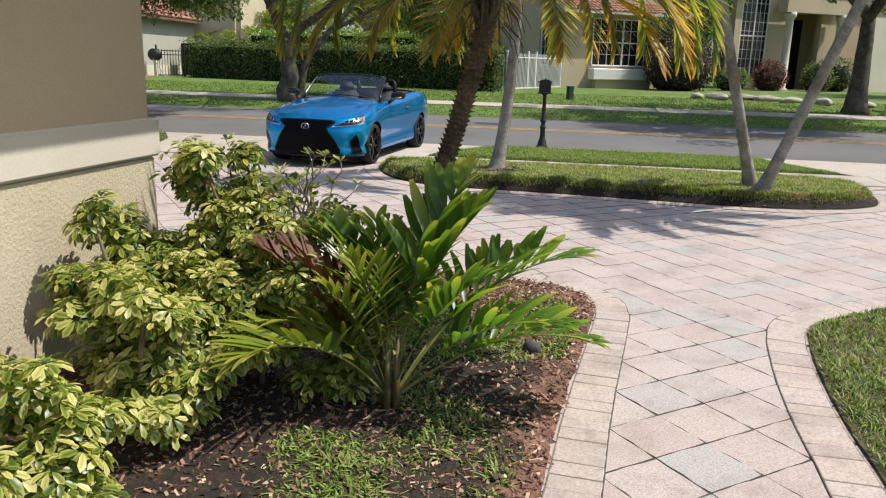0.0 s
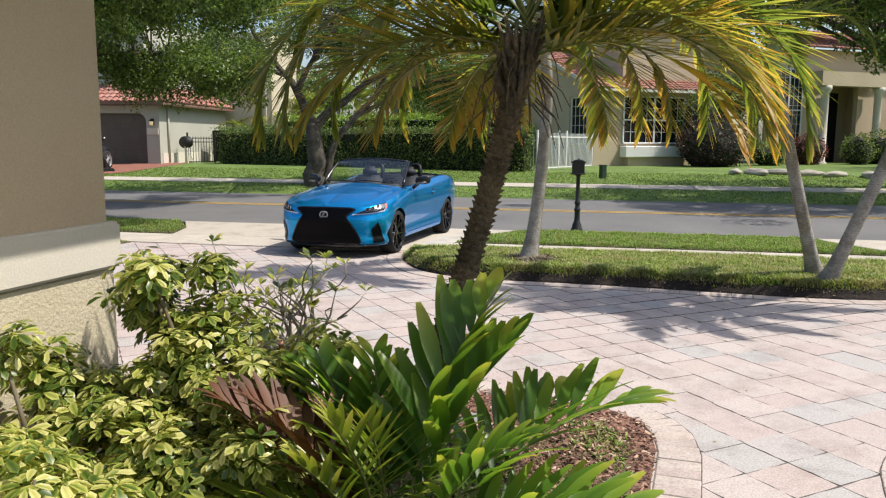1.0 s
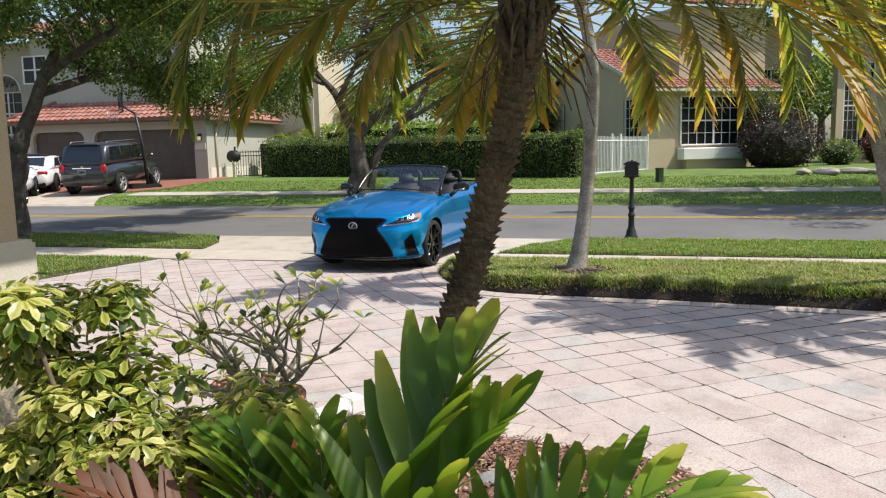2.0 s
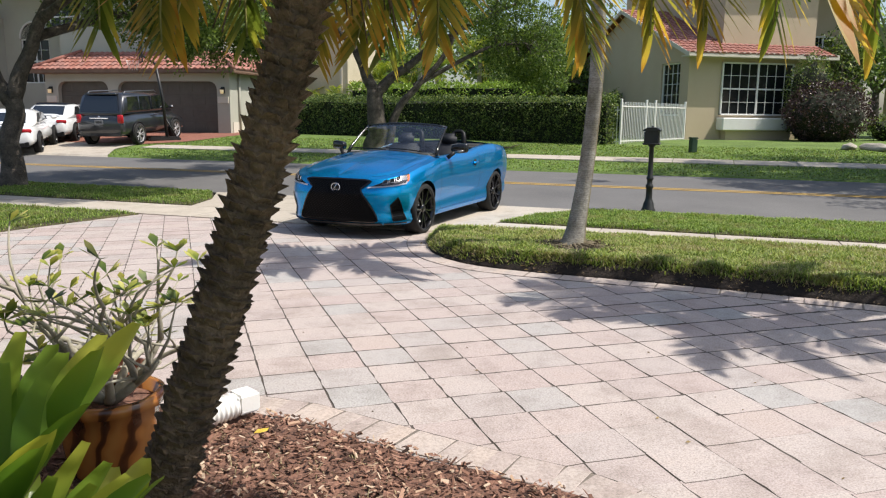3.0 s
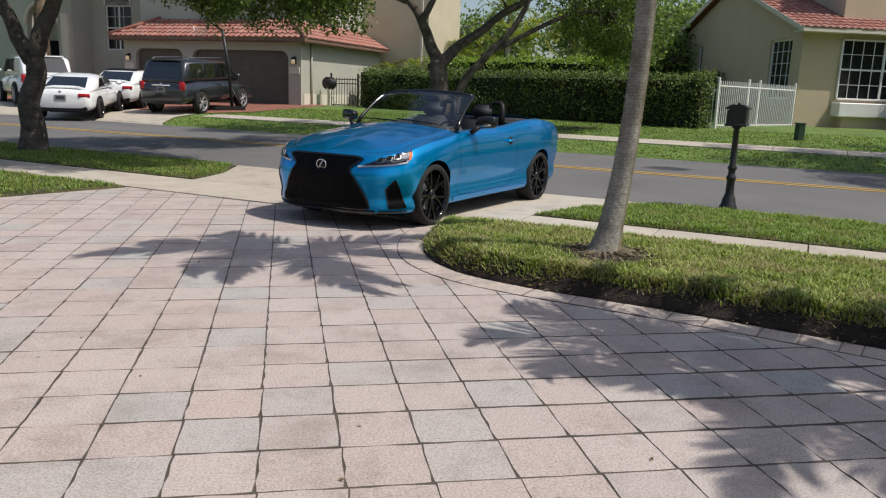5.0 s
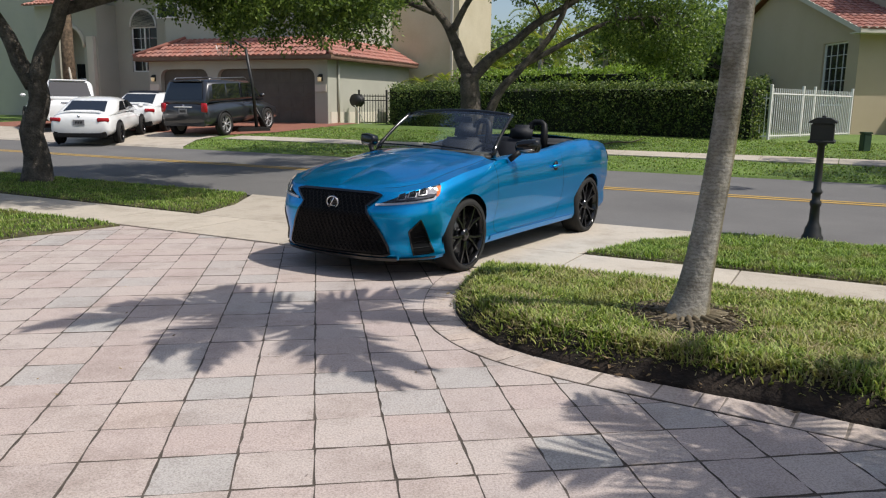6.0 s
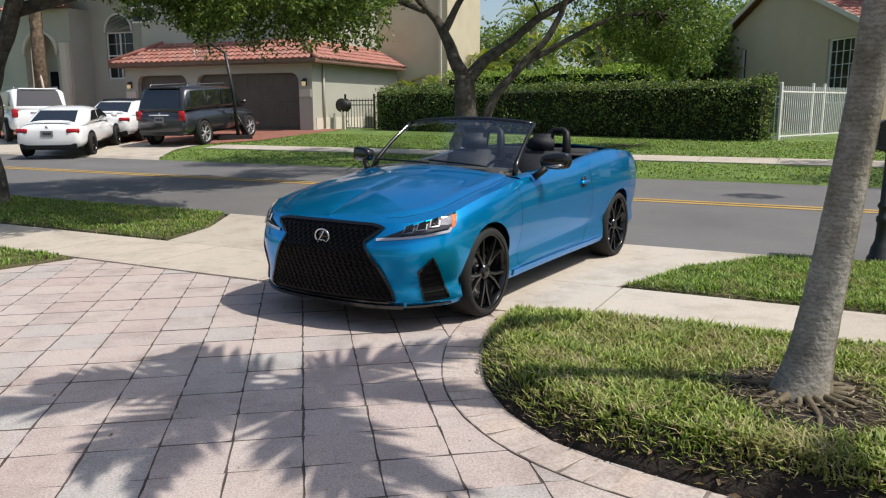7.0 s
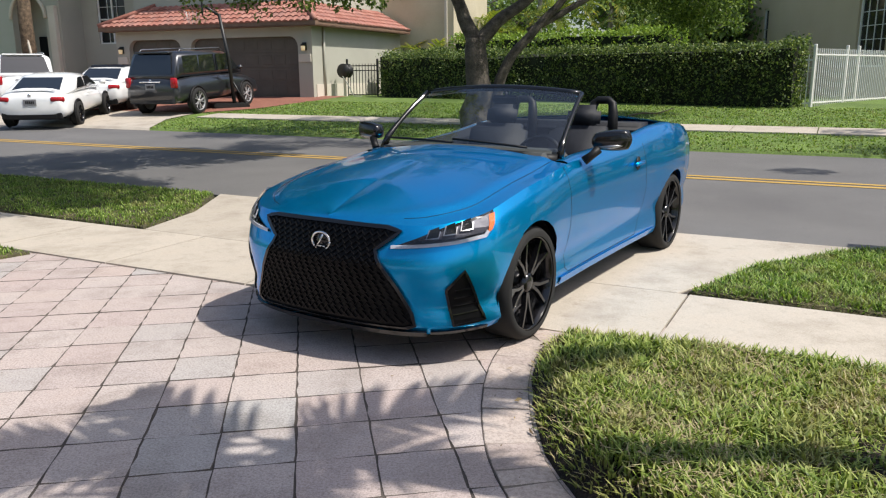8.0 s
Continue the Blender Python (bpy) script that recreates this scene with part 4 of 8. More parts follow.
for s in (1, -1):
    part("tail_light", patch([(s * (GIRTH - 0.95), 0.80), (s * (GIRTH - 0.5), 0.78), (s * (GIRTH - 0.5), 0.90), (s * (GIRTH - 0.95), 0.93)], 0.006, 0.04), REDLENS, car, "red tail light")

# ---- plants ----
FROND_G = leafy("palm_frond", [(0.0, (0.12, 0.19, 0.034)), (0.6, (0.24, 0.30, 0.055)), (0.85, (0.45, 0.42, 0.085)), (1.0, (0.60, 0.43, 0.085))], 0.36, 0.64, True, 0.55)
FROND_Y = leafy("yellowing_frond", [(0.0, (0.18, 0.23, 0.04)), (0.4, (0.36, 0.35, 0.07)), (0.8, (0.64, 0.46, 0.09)), (1.0, (0.55, 0.28, 0.05))], 0.45, 0.62, True, 0.6)
FROND_B = leafy("broad_frond", [(0.0, (0.07, 0.16, 0.025)), (0.5, (0.15, 0.30, 0.04)), (0.85, (0.30, 0.42, 0.055)), (1.0, (0.48, 0.50, 0.08))], 0.30, 0.58, True, 0.6)
FROND_D = leafy("dead_frond", [(0.0, (0.16, 0.07, 0.025)), (0.6, (0.13, 0.042, 0.016)), (1.0, (0.07, 0.03, 0.014))], 0.6, 0.12, True, 0.6)
FROND_L = leafy("lime_frond", [(0.0, (0.16, 0.25, 0.03)), (0.7, (0.30, 0.36, 0.045)), (1.0, (0.46, 0.44, 0.09))], 0.35, 0.4, True, 0.6)
CANE = surface("palm_cane", (0.10, 0.075, 0.035), (0.20, 0.15, 0.06), 8, 60, 0.6, bump=0.2)
RACHIS = surface("frond_stalk", (0.16, 0.19, 0.05), (0.30, 0.28, 0.09), 8, 60, 0.6, bump=0.1)
SCHEFF = leafy("variegated_leaf", [(0.0, (0.10, 0.18, 0.028)), (0.25, (0.20, 0.29, 0.045)), (0.48, (0.42, 0.46, 0.09)), (0.72, (0.66, 0.63, 0.19)), (1.0, (0.78, 0.74, 0.32))], 0.35, 0.45, True, 0.9)
SCHEFF_G = leafy("green_variegated_leaf", [(0.0, (0.08, 0.14, 0.022)), (0.3, (0.17, 0.24, 0.04)), (0.58, (0.38, 0.42, 0.08)), (1.0, (0.68, 0.64, 0.20))], 0.35, 0.42, True, 0.8)
STEM = surface("shrub_stem", (0.10, 0.075, 0.045), (0.22, 0.18, 0.11), 9, 60, 0.8, bump=0.4)
GREY_TRUNK = surface("grey_palm_trunk", (0.25, 0.23, 0.20), (0.50, 0.475, 0.43), 5.5, 34, 0.9, bump=0.7, dist=0.01, speck=0.4)
_nt = GREY_TRUNK.node_tree
_b = _nt.nodes["Principled BSDF"]
_old = _b.inputs["Base Color"].links[0].from_socket
_w = node(_nt, "ShaderNodeTexWave", Scale=13.0, Distortion=11.0, Detail=6.0, Detail_Scale=2.0, Detail_Roughness=0.7)
_w.bands_direction = "Z"
_nt.links.new(_nt.nodes.new("ShaderNodeTexCoord").outputs["Object"], _w.inputs["Vector"])
_ring = ramp(_nt, _w.outputs["Fac"], [(0.0, (0.70, 0.67, 0.63)), (0.3, (0.95, 0.94, 0.93)), (0.6, (1, 1, 1))])
_sep = node(_nt, "ShaderNodeSeparateXYZ")
_nt.links.new(_nt.nodes.new("ShaderNodeNewGeometry").outputs["Normal"], _sep.inputs[0])
_side = maths(_nt, "MULTIPLY", maths(_nt, "MAXIMUM", maths(_nt, "ADD", _sep.outputs["X"], -0.45), 0.0), 0.75)
_moss = ramp(_nt, maths(_nt, "ADD", noise_of(_nt, 2.2, 5.0), _side), [(0.48, (1, 1, 1)), (0.72, (0.52, 0.47, 0.31))])
_nt.links.new(mixed(_nt, 1.0, mixed(_nt, 1.0, _old, _ring, "MULTIPLY"), _moss, "MULTIPLY"), _b.inputs["Base Color"])


def frond(name, mats, length, e0, droop, pairs, leaf, width, seed, petiole=0.1, hang=0.35, sweep=58.0, segs=4, stalk=0.012, fold=0.25, twist=0.0, power=1.4, blunt=False):
    """A feather frond that starts along +x, rising at e0 degrees and bending down by droop."""
    r = np.random.default_rng(seed)
    N = 40
    ts = np.linspace(0, 1, N)
    ang = np.radians(e0 - droop * ts ** power)
    step = length / (N - 1)
    px = np.r_[0, np.cumsum(np.cos(ang[:-1]) * step)]
    pz = np.r_[0, np.cumsum(np.sin(ang[:-1]) * step)]
    sway = 0.04 * length * r.normal() * ts ** 2
    path = np.stack([px, sway, pz], 1)
    verts, faces, uv, mi = [], [], [], []

    def quad_strip(rows, along, m):
        base = len(verts)
        w = len(rows[0])
        for row, a in zip(rows, along):
            for v in row:
                verts.append(v)
                uv.append((0.5, a))
        for i in range(len(rows) - 1):
            for k in range(w - 1):
                faces.append((base + i * w + k, base + i * w + k + 1, base + (i + 1) * w + k + 1, base + (i + 1) * w + k))
                mi.append(m)

    # stalk: a three-sided tapering rod
    rows = []
    for i in range(0, N, 3):
        d = path[min(i + 1, N - 1)] - path[max(i - 1, 0)]
        d = d / np.linalg.norm(d)
        up = np.array([-d[2], 0, d[0]])
        w = stalk * (1.0 - 0.8 * ts[i]) + 0.001
        rows.append([path[i] + up * w * 0.5, path[i] + np.array([0, w, 0]) - up * w * 0.4, path[i] - np.array([0, w, 0]) - up * w * 0.4, path[i] + up * w * 0.5])
    quad_strip(rows, np.linspace(0, 0.6, len(rows)), 1)
    for side in (1, -1):
        for k in range(pairs):
            t = petiole + (1 - petiole) * (k + 0.5 * (side > 0) + r.uniform(-0.2, 0.2)) / pairs
            t = min(max(t, petiole), 0.995)
            f = t * (N - 1)
            i = min(int(f), N - 2)
            p = path[i] + (path[i + 1] - path[i]) * (f - i)
            d = path[i + 1] - path[i]
            d = d / np.linalg.norm(d)
            up = np.array([-d[2], 0, d[0]])
            s = (t - petiole) / (1 - petiole)
            L = leaf * (0.55 + 0.45 * math.sin(math.pi * min(1, s * 0.9 + 0.18))) * r.uniform(0.85, 1.1) * (1 - 0.35 * s ** 3)
            sw = math.radians(sweep * (1 - 0.62 * s) + r.normal() * 4)
            vee = math.radians(18 + r.normal() * 9 + twist)
            way = d * math.cos(sw) + (np.array([0, side, 0]) * math.cos(vee) + up * math.sin(vee)) * math.sin(sw)
            way /= np.linalg.norm(way)
            rows, pos = [], p.copy()
            nrm = np.cross(way, np.array([0, 0, 1.0]))
            nrm /= np.linalg.norm(nrm) + 1e-9
            for q in range(segs + 1):
                a = q / segs
                w = width * 0.5 * (max(0.06, math.sin(math.pi * (0.18 + 0.82 * a)) ** 0.7) if a < 1 else 0.05)
                if blunt:
                    w = width * 0.5 * min(1.0, 0.22 + 1.7 * a) * math.sin(math.pi * (0.5 + 0.43 * max(0.0, a - 0.45) / 0.55)) ** 0.8
                lift = np.cross(nrm, way)
                rows.append([pos - nrm * w + lift * w * fold, pos.copy(), pos + nrm * w + lift * w * fold] if segs > 4 else [pos - nrm * w, pos + nrm * w])
                pos = pos + way * L / segs
                way = way + np.array([0, 0, -hang * (0.4 + a) * 2 / segs])
                way /= np.linalg.norm(way)
                nn = nrm - way * nrm.dot(way)
                nrm = nn / (np.linalg.norm(nn) + 1e-9)
            quad_strip(rows, np.linspace(0.0, 1.0, segs + 1) * 0.75 + 0.25 * s, 0)
    me_ob = raw(name, verts, faces, mats, None, uv, smooth=True, mats=mi)
    me = me_ob.data
    bpy.data.objects.remove(me_ob)
    return me


def place(name, me, parent, m, label=""):
    ob = new(name, me)
    ob.parent = parent
    ob.matrix_local = m
    if label:
        ob["label"] = label
    return ob


def spiky_trunk(path, radius, rows, per, seed):
    """A dark palm trunk ringed with short upward leaf stubs."""
    r = random.Random(seed)
    bm = tube(path, [radius * k for k in np.linspace(1.1, 0.95, len(path))], 16)
    pts = [Vector(p) for p in path]
    lens = np.r_[0, np.cumsum([(b - a).length for a, b in zip(pts, pts[1:])])]
    for i in range(rows):
        s = lens[-1] * (i + 0.3) / rows
        k = min(int(np.searchsorted(lens, s)) - 1, len(pts) - 2) if s > 0 else 0
        k = max(k, 0)
        p = pts[k].lerp(pts[k + 1], (s - lens[k]) / (lens[k + 1] - lens[k]))
        d = (pts[k + 1] - pts[k]).normalized()
        e1 = d.orthogonal().normalized()
        e2 = d.cross(e1)
        for j in range(per):
            a = 2 * math.pi * (j + 0.5 * (i % 2) + r.uniform(-0.15, 0.15)) / per
            o = math.cos(a) * e1 + math.sin(a) * e2
            t = -math.sin(a) * e1 + math.cos(a) * e2
            w, h, out = radius * 0.36 * r.uniform(0.8, 1.2), radius * 0.42 * r.uniform(0.7, 1.3), radius * r.uniform(0.18, 0.42)
            b0, b1 = p + o * radius * 0.95 - t * w, p + o * radius * 0.95 + t * w
            tip = p + o * (radius + out) + d * h
            tl, tr = tip - t * w * 0.45, tip + t * w * 0.45
            c0, c1 = p + o * radius * 0.95 - t * w + d * h * 0.9, p + o * radius * 0.95 + t * w + d * h * 0.9
            vs = [bm.verts.new(v) for v in (b0, b1, tr, tl, c0, c1)]
            for f in ((0, 1, 2, 3), (3, 2, 5, 4), (1, 5, 2), (0, 3, 4)):
                bm.faces.new([vs[q] for q in f])
    return bm


# the leaning date palm in the bed
DATE_FOOT = (2.13, 4.608)


def date_axis(z):
    """The leaning, slightly curved axis of the trunk."""
    return Vector((0.405 * z - 0.038 * z * z, -0.165 * z + 0.05 * z * z, z))


date = thing("date_palm", "leaning date palm with a spiky dark trunk and yellowing fronds", "palm tree", pose(*DATE_FOOT, 0.0))
part("trunk", spiky_trunk([date_axis(z) for z in np.linspace(-0.05, 2.2, 22)], 0.05, 84, 10, 3), PALM_BARK, date, "dark trunk ringed with old leaf stubs")
head = date_axis(2.2)
fronds = [frond("frond", [FROND_G, RACHIS], 1.6, 58, 140, 54, 0.40, 0.022, 1, hang=0.07, sweep=66), frond("frond", [FROND_G, RACHIS], 1.6, 44, 130, 54, 0.42, 0.022, 2, hang=0.09, sweep=66),
          frond("frond", [FROND_Y, RACHIS], 1.28, 28, 102, 48, 0.42, 0.022, 3, hang=0.11, sweep=64), frond("frond", [FROND_Y, RACHIS], 1.12, 16, 92, 44, 0.38, 0.021, 4, hang=0.14, sweep=62)]
shapes = []
for me in fronds:
    co = np.empty(len(me.vertices) * 3, np.float32)
    me.vertices.foreach_get("co", co)
    shapes.append(co.reshape(-1, 3))
# fronds over the walk are held up clear of head height
WALKWAY = np.array([(2.2, 2.4, 1.62), (2.63, 2.8, 1.57), (3.08, 3.12, 1.5), (3.48, 3.5, 1.42), (3.74, 4.05, 1.41), (3.93, 4.5, 1.41), (4.05, 4.95, 1.42), (4.1, 5.6, 1.46)])
WALKWAY = np.concatenate([a + (b - a) * np.linspace(0, 1, 6)[:-1, None] for a, b in zip(WALKWAY, WALKWAY[1:])])
rnd = random.Random(11)
for k in range(32):
    az = 290 + (k * 137.5 % 360) * 0.655 + rnd.uniform(-8, 8)      # none towards the front door
    ring = k / 32
    kind = 0 if ring < 0.3 else 1 if ring < 0.6 else 2 if ring < 0.85 else 3
    tilt, spin = [0, 28, 42, 54][kind] + rnd.uniform(-9, 9), rnd.uniform(-12, 12)
    seat = Matrix.Translation(head + Vector((0, 0, 0.12 - 0.22 * ring)))
    for _ in range(30):
        m = np.array(Matrix.Translation((*DATE_FOOT, 0)) @ seat @ pose(0, 0, 0, spin, tilt, az))
        w = shapes[kind] @ m[:3, :3].T + m[:3, 3]
        gap = min(float(np.min(np.hypot(np.hypot(w[:, 0] - p[0], w[:, 1] - p[1]), w[:, 2] - p[2]))) for p in WALKWAY)
        if gap > 0.24 and w[:, 2].min() > (1.42 if math.cos(radians(az)) > 0.55 else 1.66) and not ((w[:, 1] > 4.55) & (w[:, 0] > 3.15) & (w[:, 2] < 1.66)).any():
            break
        tilt -= 3
    place("frond", fronds[kind], date, seat @ pose(0, 0, 0, spin, tilt, az))
stubs = bmesh.new()
for k in range(40):
    a, z = k * 2.4, 1.90 + 0.26 * k / 40
    c = date_axis(z)
    o = Vector((math.cos(a), math.sin(a), 0))
    tube([c + o * 0.035, c + o * (0.055 + 0.015 * rnd.random()) + Vector((0, 0, 0.06)), c + o * (0.065 + 0.05 * rnd.random()) + Vector((0, 0, rnd.uniform(0.10, 0.20)))], [0.020, 0.013, 0.007], 5, stubs)
part("boot_collar", stubs, PALM_BARK, date, "brown stubs of cut fronds")
hairs = bmesh.new()
for k in range(44):
    a, z = rnd.uniform(0, 6.28), rnd.uniform(1.9, 2.2)
    c = date_axis(z) + Vector((math.cos(a), math.sin(a), 0)) * 0.1
    o = Vector((math.cos(a), math.sin(a), 0)) * rnd.uniform(0.02, 0.1)
    tube([c, c + o + Vector((0, 0, -0.08)), c + o * 1.4 + Vector((0, 0, -rnd.uniform(0.14, 0.24)))], [0.004, 0.003, 0.002], 4, hairs)
part("fibre_skirt", hairs, PALM_BARK, date, "dry hanging stalks")


def ringed_trunk(path, radii, seed):
    """A smooth grey palm trunk with fine rings and a swollen foot."""
    bm = tube(path, radii, 20)
    for v in bm.verts:
        j = noise.noise((v.co.x * 9, v.co.y * 9, v.co.z * 14 + seed))
        v.co += Vector((v.normal.x, v.normal.y, 0)) * (0.004 * j)
    return bm


def island_palm(name, label, base, bend, top, r0, r1, crown, seed, count=13, bearings=()):
    """base point, quadratic lean per metre, height of the crown."""
    ob = thing(name, label, "palm tree", pose(*base), "grey palms on the lawn island")
    zs = np.linspace(-0.08, top, int(top / 0.035))
    path = [(bend[0] * z + bend[2] * z * z, bend[1] * z + bend[3] * z * z + bend[4] * max(0.0, z - 2.1) ** 2, z) for z in zs]
    rad = [(r1 + (r0 - r1) * math.exp(-max(z, 0) / 0.9) + 0.05 * math.exp(-max(z, 0) / 0.13)) * (1 + 0.022 * (0.5 + 0.5 * math.sin(z * 2 * math.pi / 0.085 + 2 * noise.noise((z * 3, seed, 0)))) ** 3) for z in zs]
    part("trunk", ringed_trunk(path, rad, seed), GREY_TRUNK, ob, "pale grey ringed trunk")
    head = Vector(path[-1])
    shaft = tube([head + Vector((0, 0, z)) for z in (-0.05, 0.1, 0.35, 0.6)], [r1, r1 * 1.15, r1 * 0.95, r1 * 0.5], 14)
    part("crown_shaft", shaft, LIME_STALK, ob, "green crown shaft", True)
    for k in range(count):
        az = bearings[k] if bearings else k * 137.5 + seed * 40
        ring = k / count
        place("frond", crown[k % len(crown)], ob, Matrix.Translation(head + Vector((0, 0, 0.55 - 0.1 * ring))) @ pose(0, 0, 0, rnd.uniform(-10, 10), -20 + 42 * ring + rnd.uniform(-6, 6), az))
    return ob


LIME_STALK = surface("palm_shaft", (0.20, 0.26, 0.07), (0.30, 0.33, 0.12), 5, 60, 0.4, bump=0.05)
plume = [frond("frond", [FROND_G, RACHIS], 1.75, 30, 70, 46, 0.44, 0.040, 21, hang=0.22), frond("frond", [FROND_G, RACHIS], 1.6, 26, 85, 44, 0.42, 0.040, 22, hang=0.26)]
small_plume = [frond("frond", [FROND_G, RACHIS], 1.3, 40, 95, 36, 0.40, 0.028, 23, hang=0.3), frond("frond", [FROND_G, RACHIS], 1.2, 30, 95, 34, 0.38, 0.028, 24, hang=0.35)]
island_palm("grey_palm", "slender palm with a pale grey trunk on the lawn island", (6.02, 10.58, 0.14), (0.20, 0.06, -0.072, -0.078, 0.30), 3.4, 0.104, 0.070, plume, 1, 9, (207, 262, 338, 182, 300, 232, 20, 150, 285))
island_palm("grey_palm", "slender grey palm, one of a leaning pair", (8.75, 8.32, 0.15), (-0.47, -0.12, 0.0, 0.0, 0.0), 2.42, 0.08, 0.064, small_plume, 2, 10)
island_palm("grey_palm", "slender grey palm leaning away from its twin", (8.6, 7.98, 0.15), (0.15, -0.33, 0.0, 0.0, 0.0), 3.6, 0.08, 0.064, plume, 3, 13)

# the young broad-leaved palm at the walk
young = thing("young_palm", "young palm with broad arching green leaflets in the bed", "palm", pose(2.0, 3.83, 0.0))
canes = bmesh.new()
for k in range(5):
    a = k * 1.3
    tube([(0.04 * math.cos(a), 0.04 * math.sin(a), -0.02), (0.035 * math.cos(a), 0.035 * math.sin(a), 0.2), (0.05 * math.cos(a), 0.05 * math.sin(a), 0.42)], [0.02, 0.015, 0.009], 8, canes)
part("stem", canes, CANE, young, "clump of slender brown-green stems", True)
broad = {}
for key, mats_, L, e0, dr, sd, pairs_, wide_, leaf_ in (("a", [FROND_B, RACHIS], 1.3, 62, 62, 31, 12, 0.058, 0.40), ("b", [FROND_B, RACHIS], 1.3, 66, 42, 32, 12, 0.066, 0.42), ("c", [FROND_L, RACHIS], 1.05, 66, 78, 33, 15, 0.036, 0.36),
                                                        ("d", [FROND_D, STEM], 1.2, 62, 30, 34, 12, 0.05, 0.40), ("e", [FROND_B, RACHIS], 1.3, 76, 32, 35, 12, 0.074, 0.44), ("f", [FROND_L, RACHIS], 1.0, 76, 30, 36, 15, 0.03, 0.34)):
    broad[key] = frond("frond", mats_, L, e0, dr, pairs_, leaf_, wide_, sd, petiole=0.40, hang=0.26, sweep=62, segs=6, stalk=0.014, fold=0.22, twist=8, power=1.7, blunt=key not in "cf")
# kind, bearing, tilt, size: arching ones towards the walk, upright ones behind, two withered ones on the wall side
for key, az, tilt, k in (("a", -4, 6, 1.0), ("a", -38, 10, 0.80), ("a", -22, 22, 0.86), ("b", 14, 16, 0.88), ("e", -14, -2, 0.86), ("e", 10, -6, 0.94), ("e", 38, 4, 0.76), ("b", 62, 2, 0.72),
                         ("e", 92, -4, 0.72), ("b", 112, -6, 0.76), ("e", 122, 0, 0.74), ("d", 150, 2, 0.84), ("d", 160, -6, 0.8), ("c", -166, 14, 0.95), ("c", 176, 2, 0.80), ("f", -140, -4, 0.88), ("f", -118, -10, 0.82),
                         ("f", -152, 6, 0.8), ("b", -50, -4, 0.70)):
    place("frond", broad[key], young, pose(0, 0, 0.05, 0, tilt, az) @ Matrix.Diagonal((k, k, k, 1)), "dead brown frond" if key == "d" else "")


# ---- scattered leaves ----
def leaf_cloud(centres, radii, count, length, width, seed, flat=0.0):
    """Small pointed leaves spread through balls; arrays of vertices, faces, uv."""
    r = np.random.default_rng(seed)
    centres, radii = np.asarray(centres, float), np.asarray(radii, float)
    pick = r.integers(0, len(centres), count)
    d = r.normal(size=(count, 3))
    d /= np.linalg.norm(d, axis=1)[:, None]
    dist = r.uniform(0.25, 1.0, count) ** 0.5
    pos = centres[pick] + d * (radii[pick] * dist[:, None] if radii.ndim > 1 else (radii[pick] * dist)[:, None])
    way = r.normal(size=(count, 3)) + d * 0.7
    way[:, 2] -= 0.25
    way /= np.linalg.norm(way, axis=1)[:, None]
    side = np.cross(way, r.normal(size=(count, 3)) + np.array([0, 0, flat]))
    side /= np.linalg.norm(side, axis=1)[:, None] + 1e-9
    L = length * r.uniform(0.7, 1.3, count)[:, None]
    W = width * r.uniform(0.7, 1.3, count)[:, None]
    v = np.stack([pos, pos + way * L * 0.45 + side * W / 2, pos + way * L, pos + way * L * 0.45 - side * W / 2], 1).reshape(-1, 3)
    f = np.arange(count * 4).reshape(-1, 4)
    uv = np.tile([[0.5, 0], [1, 0.5], [0.5, 1], [0, 0.5]], (count, 1))
    return v, f, uv


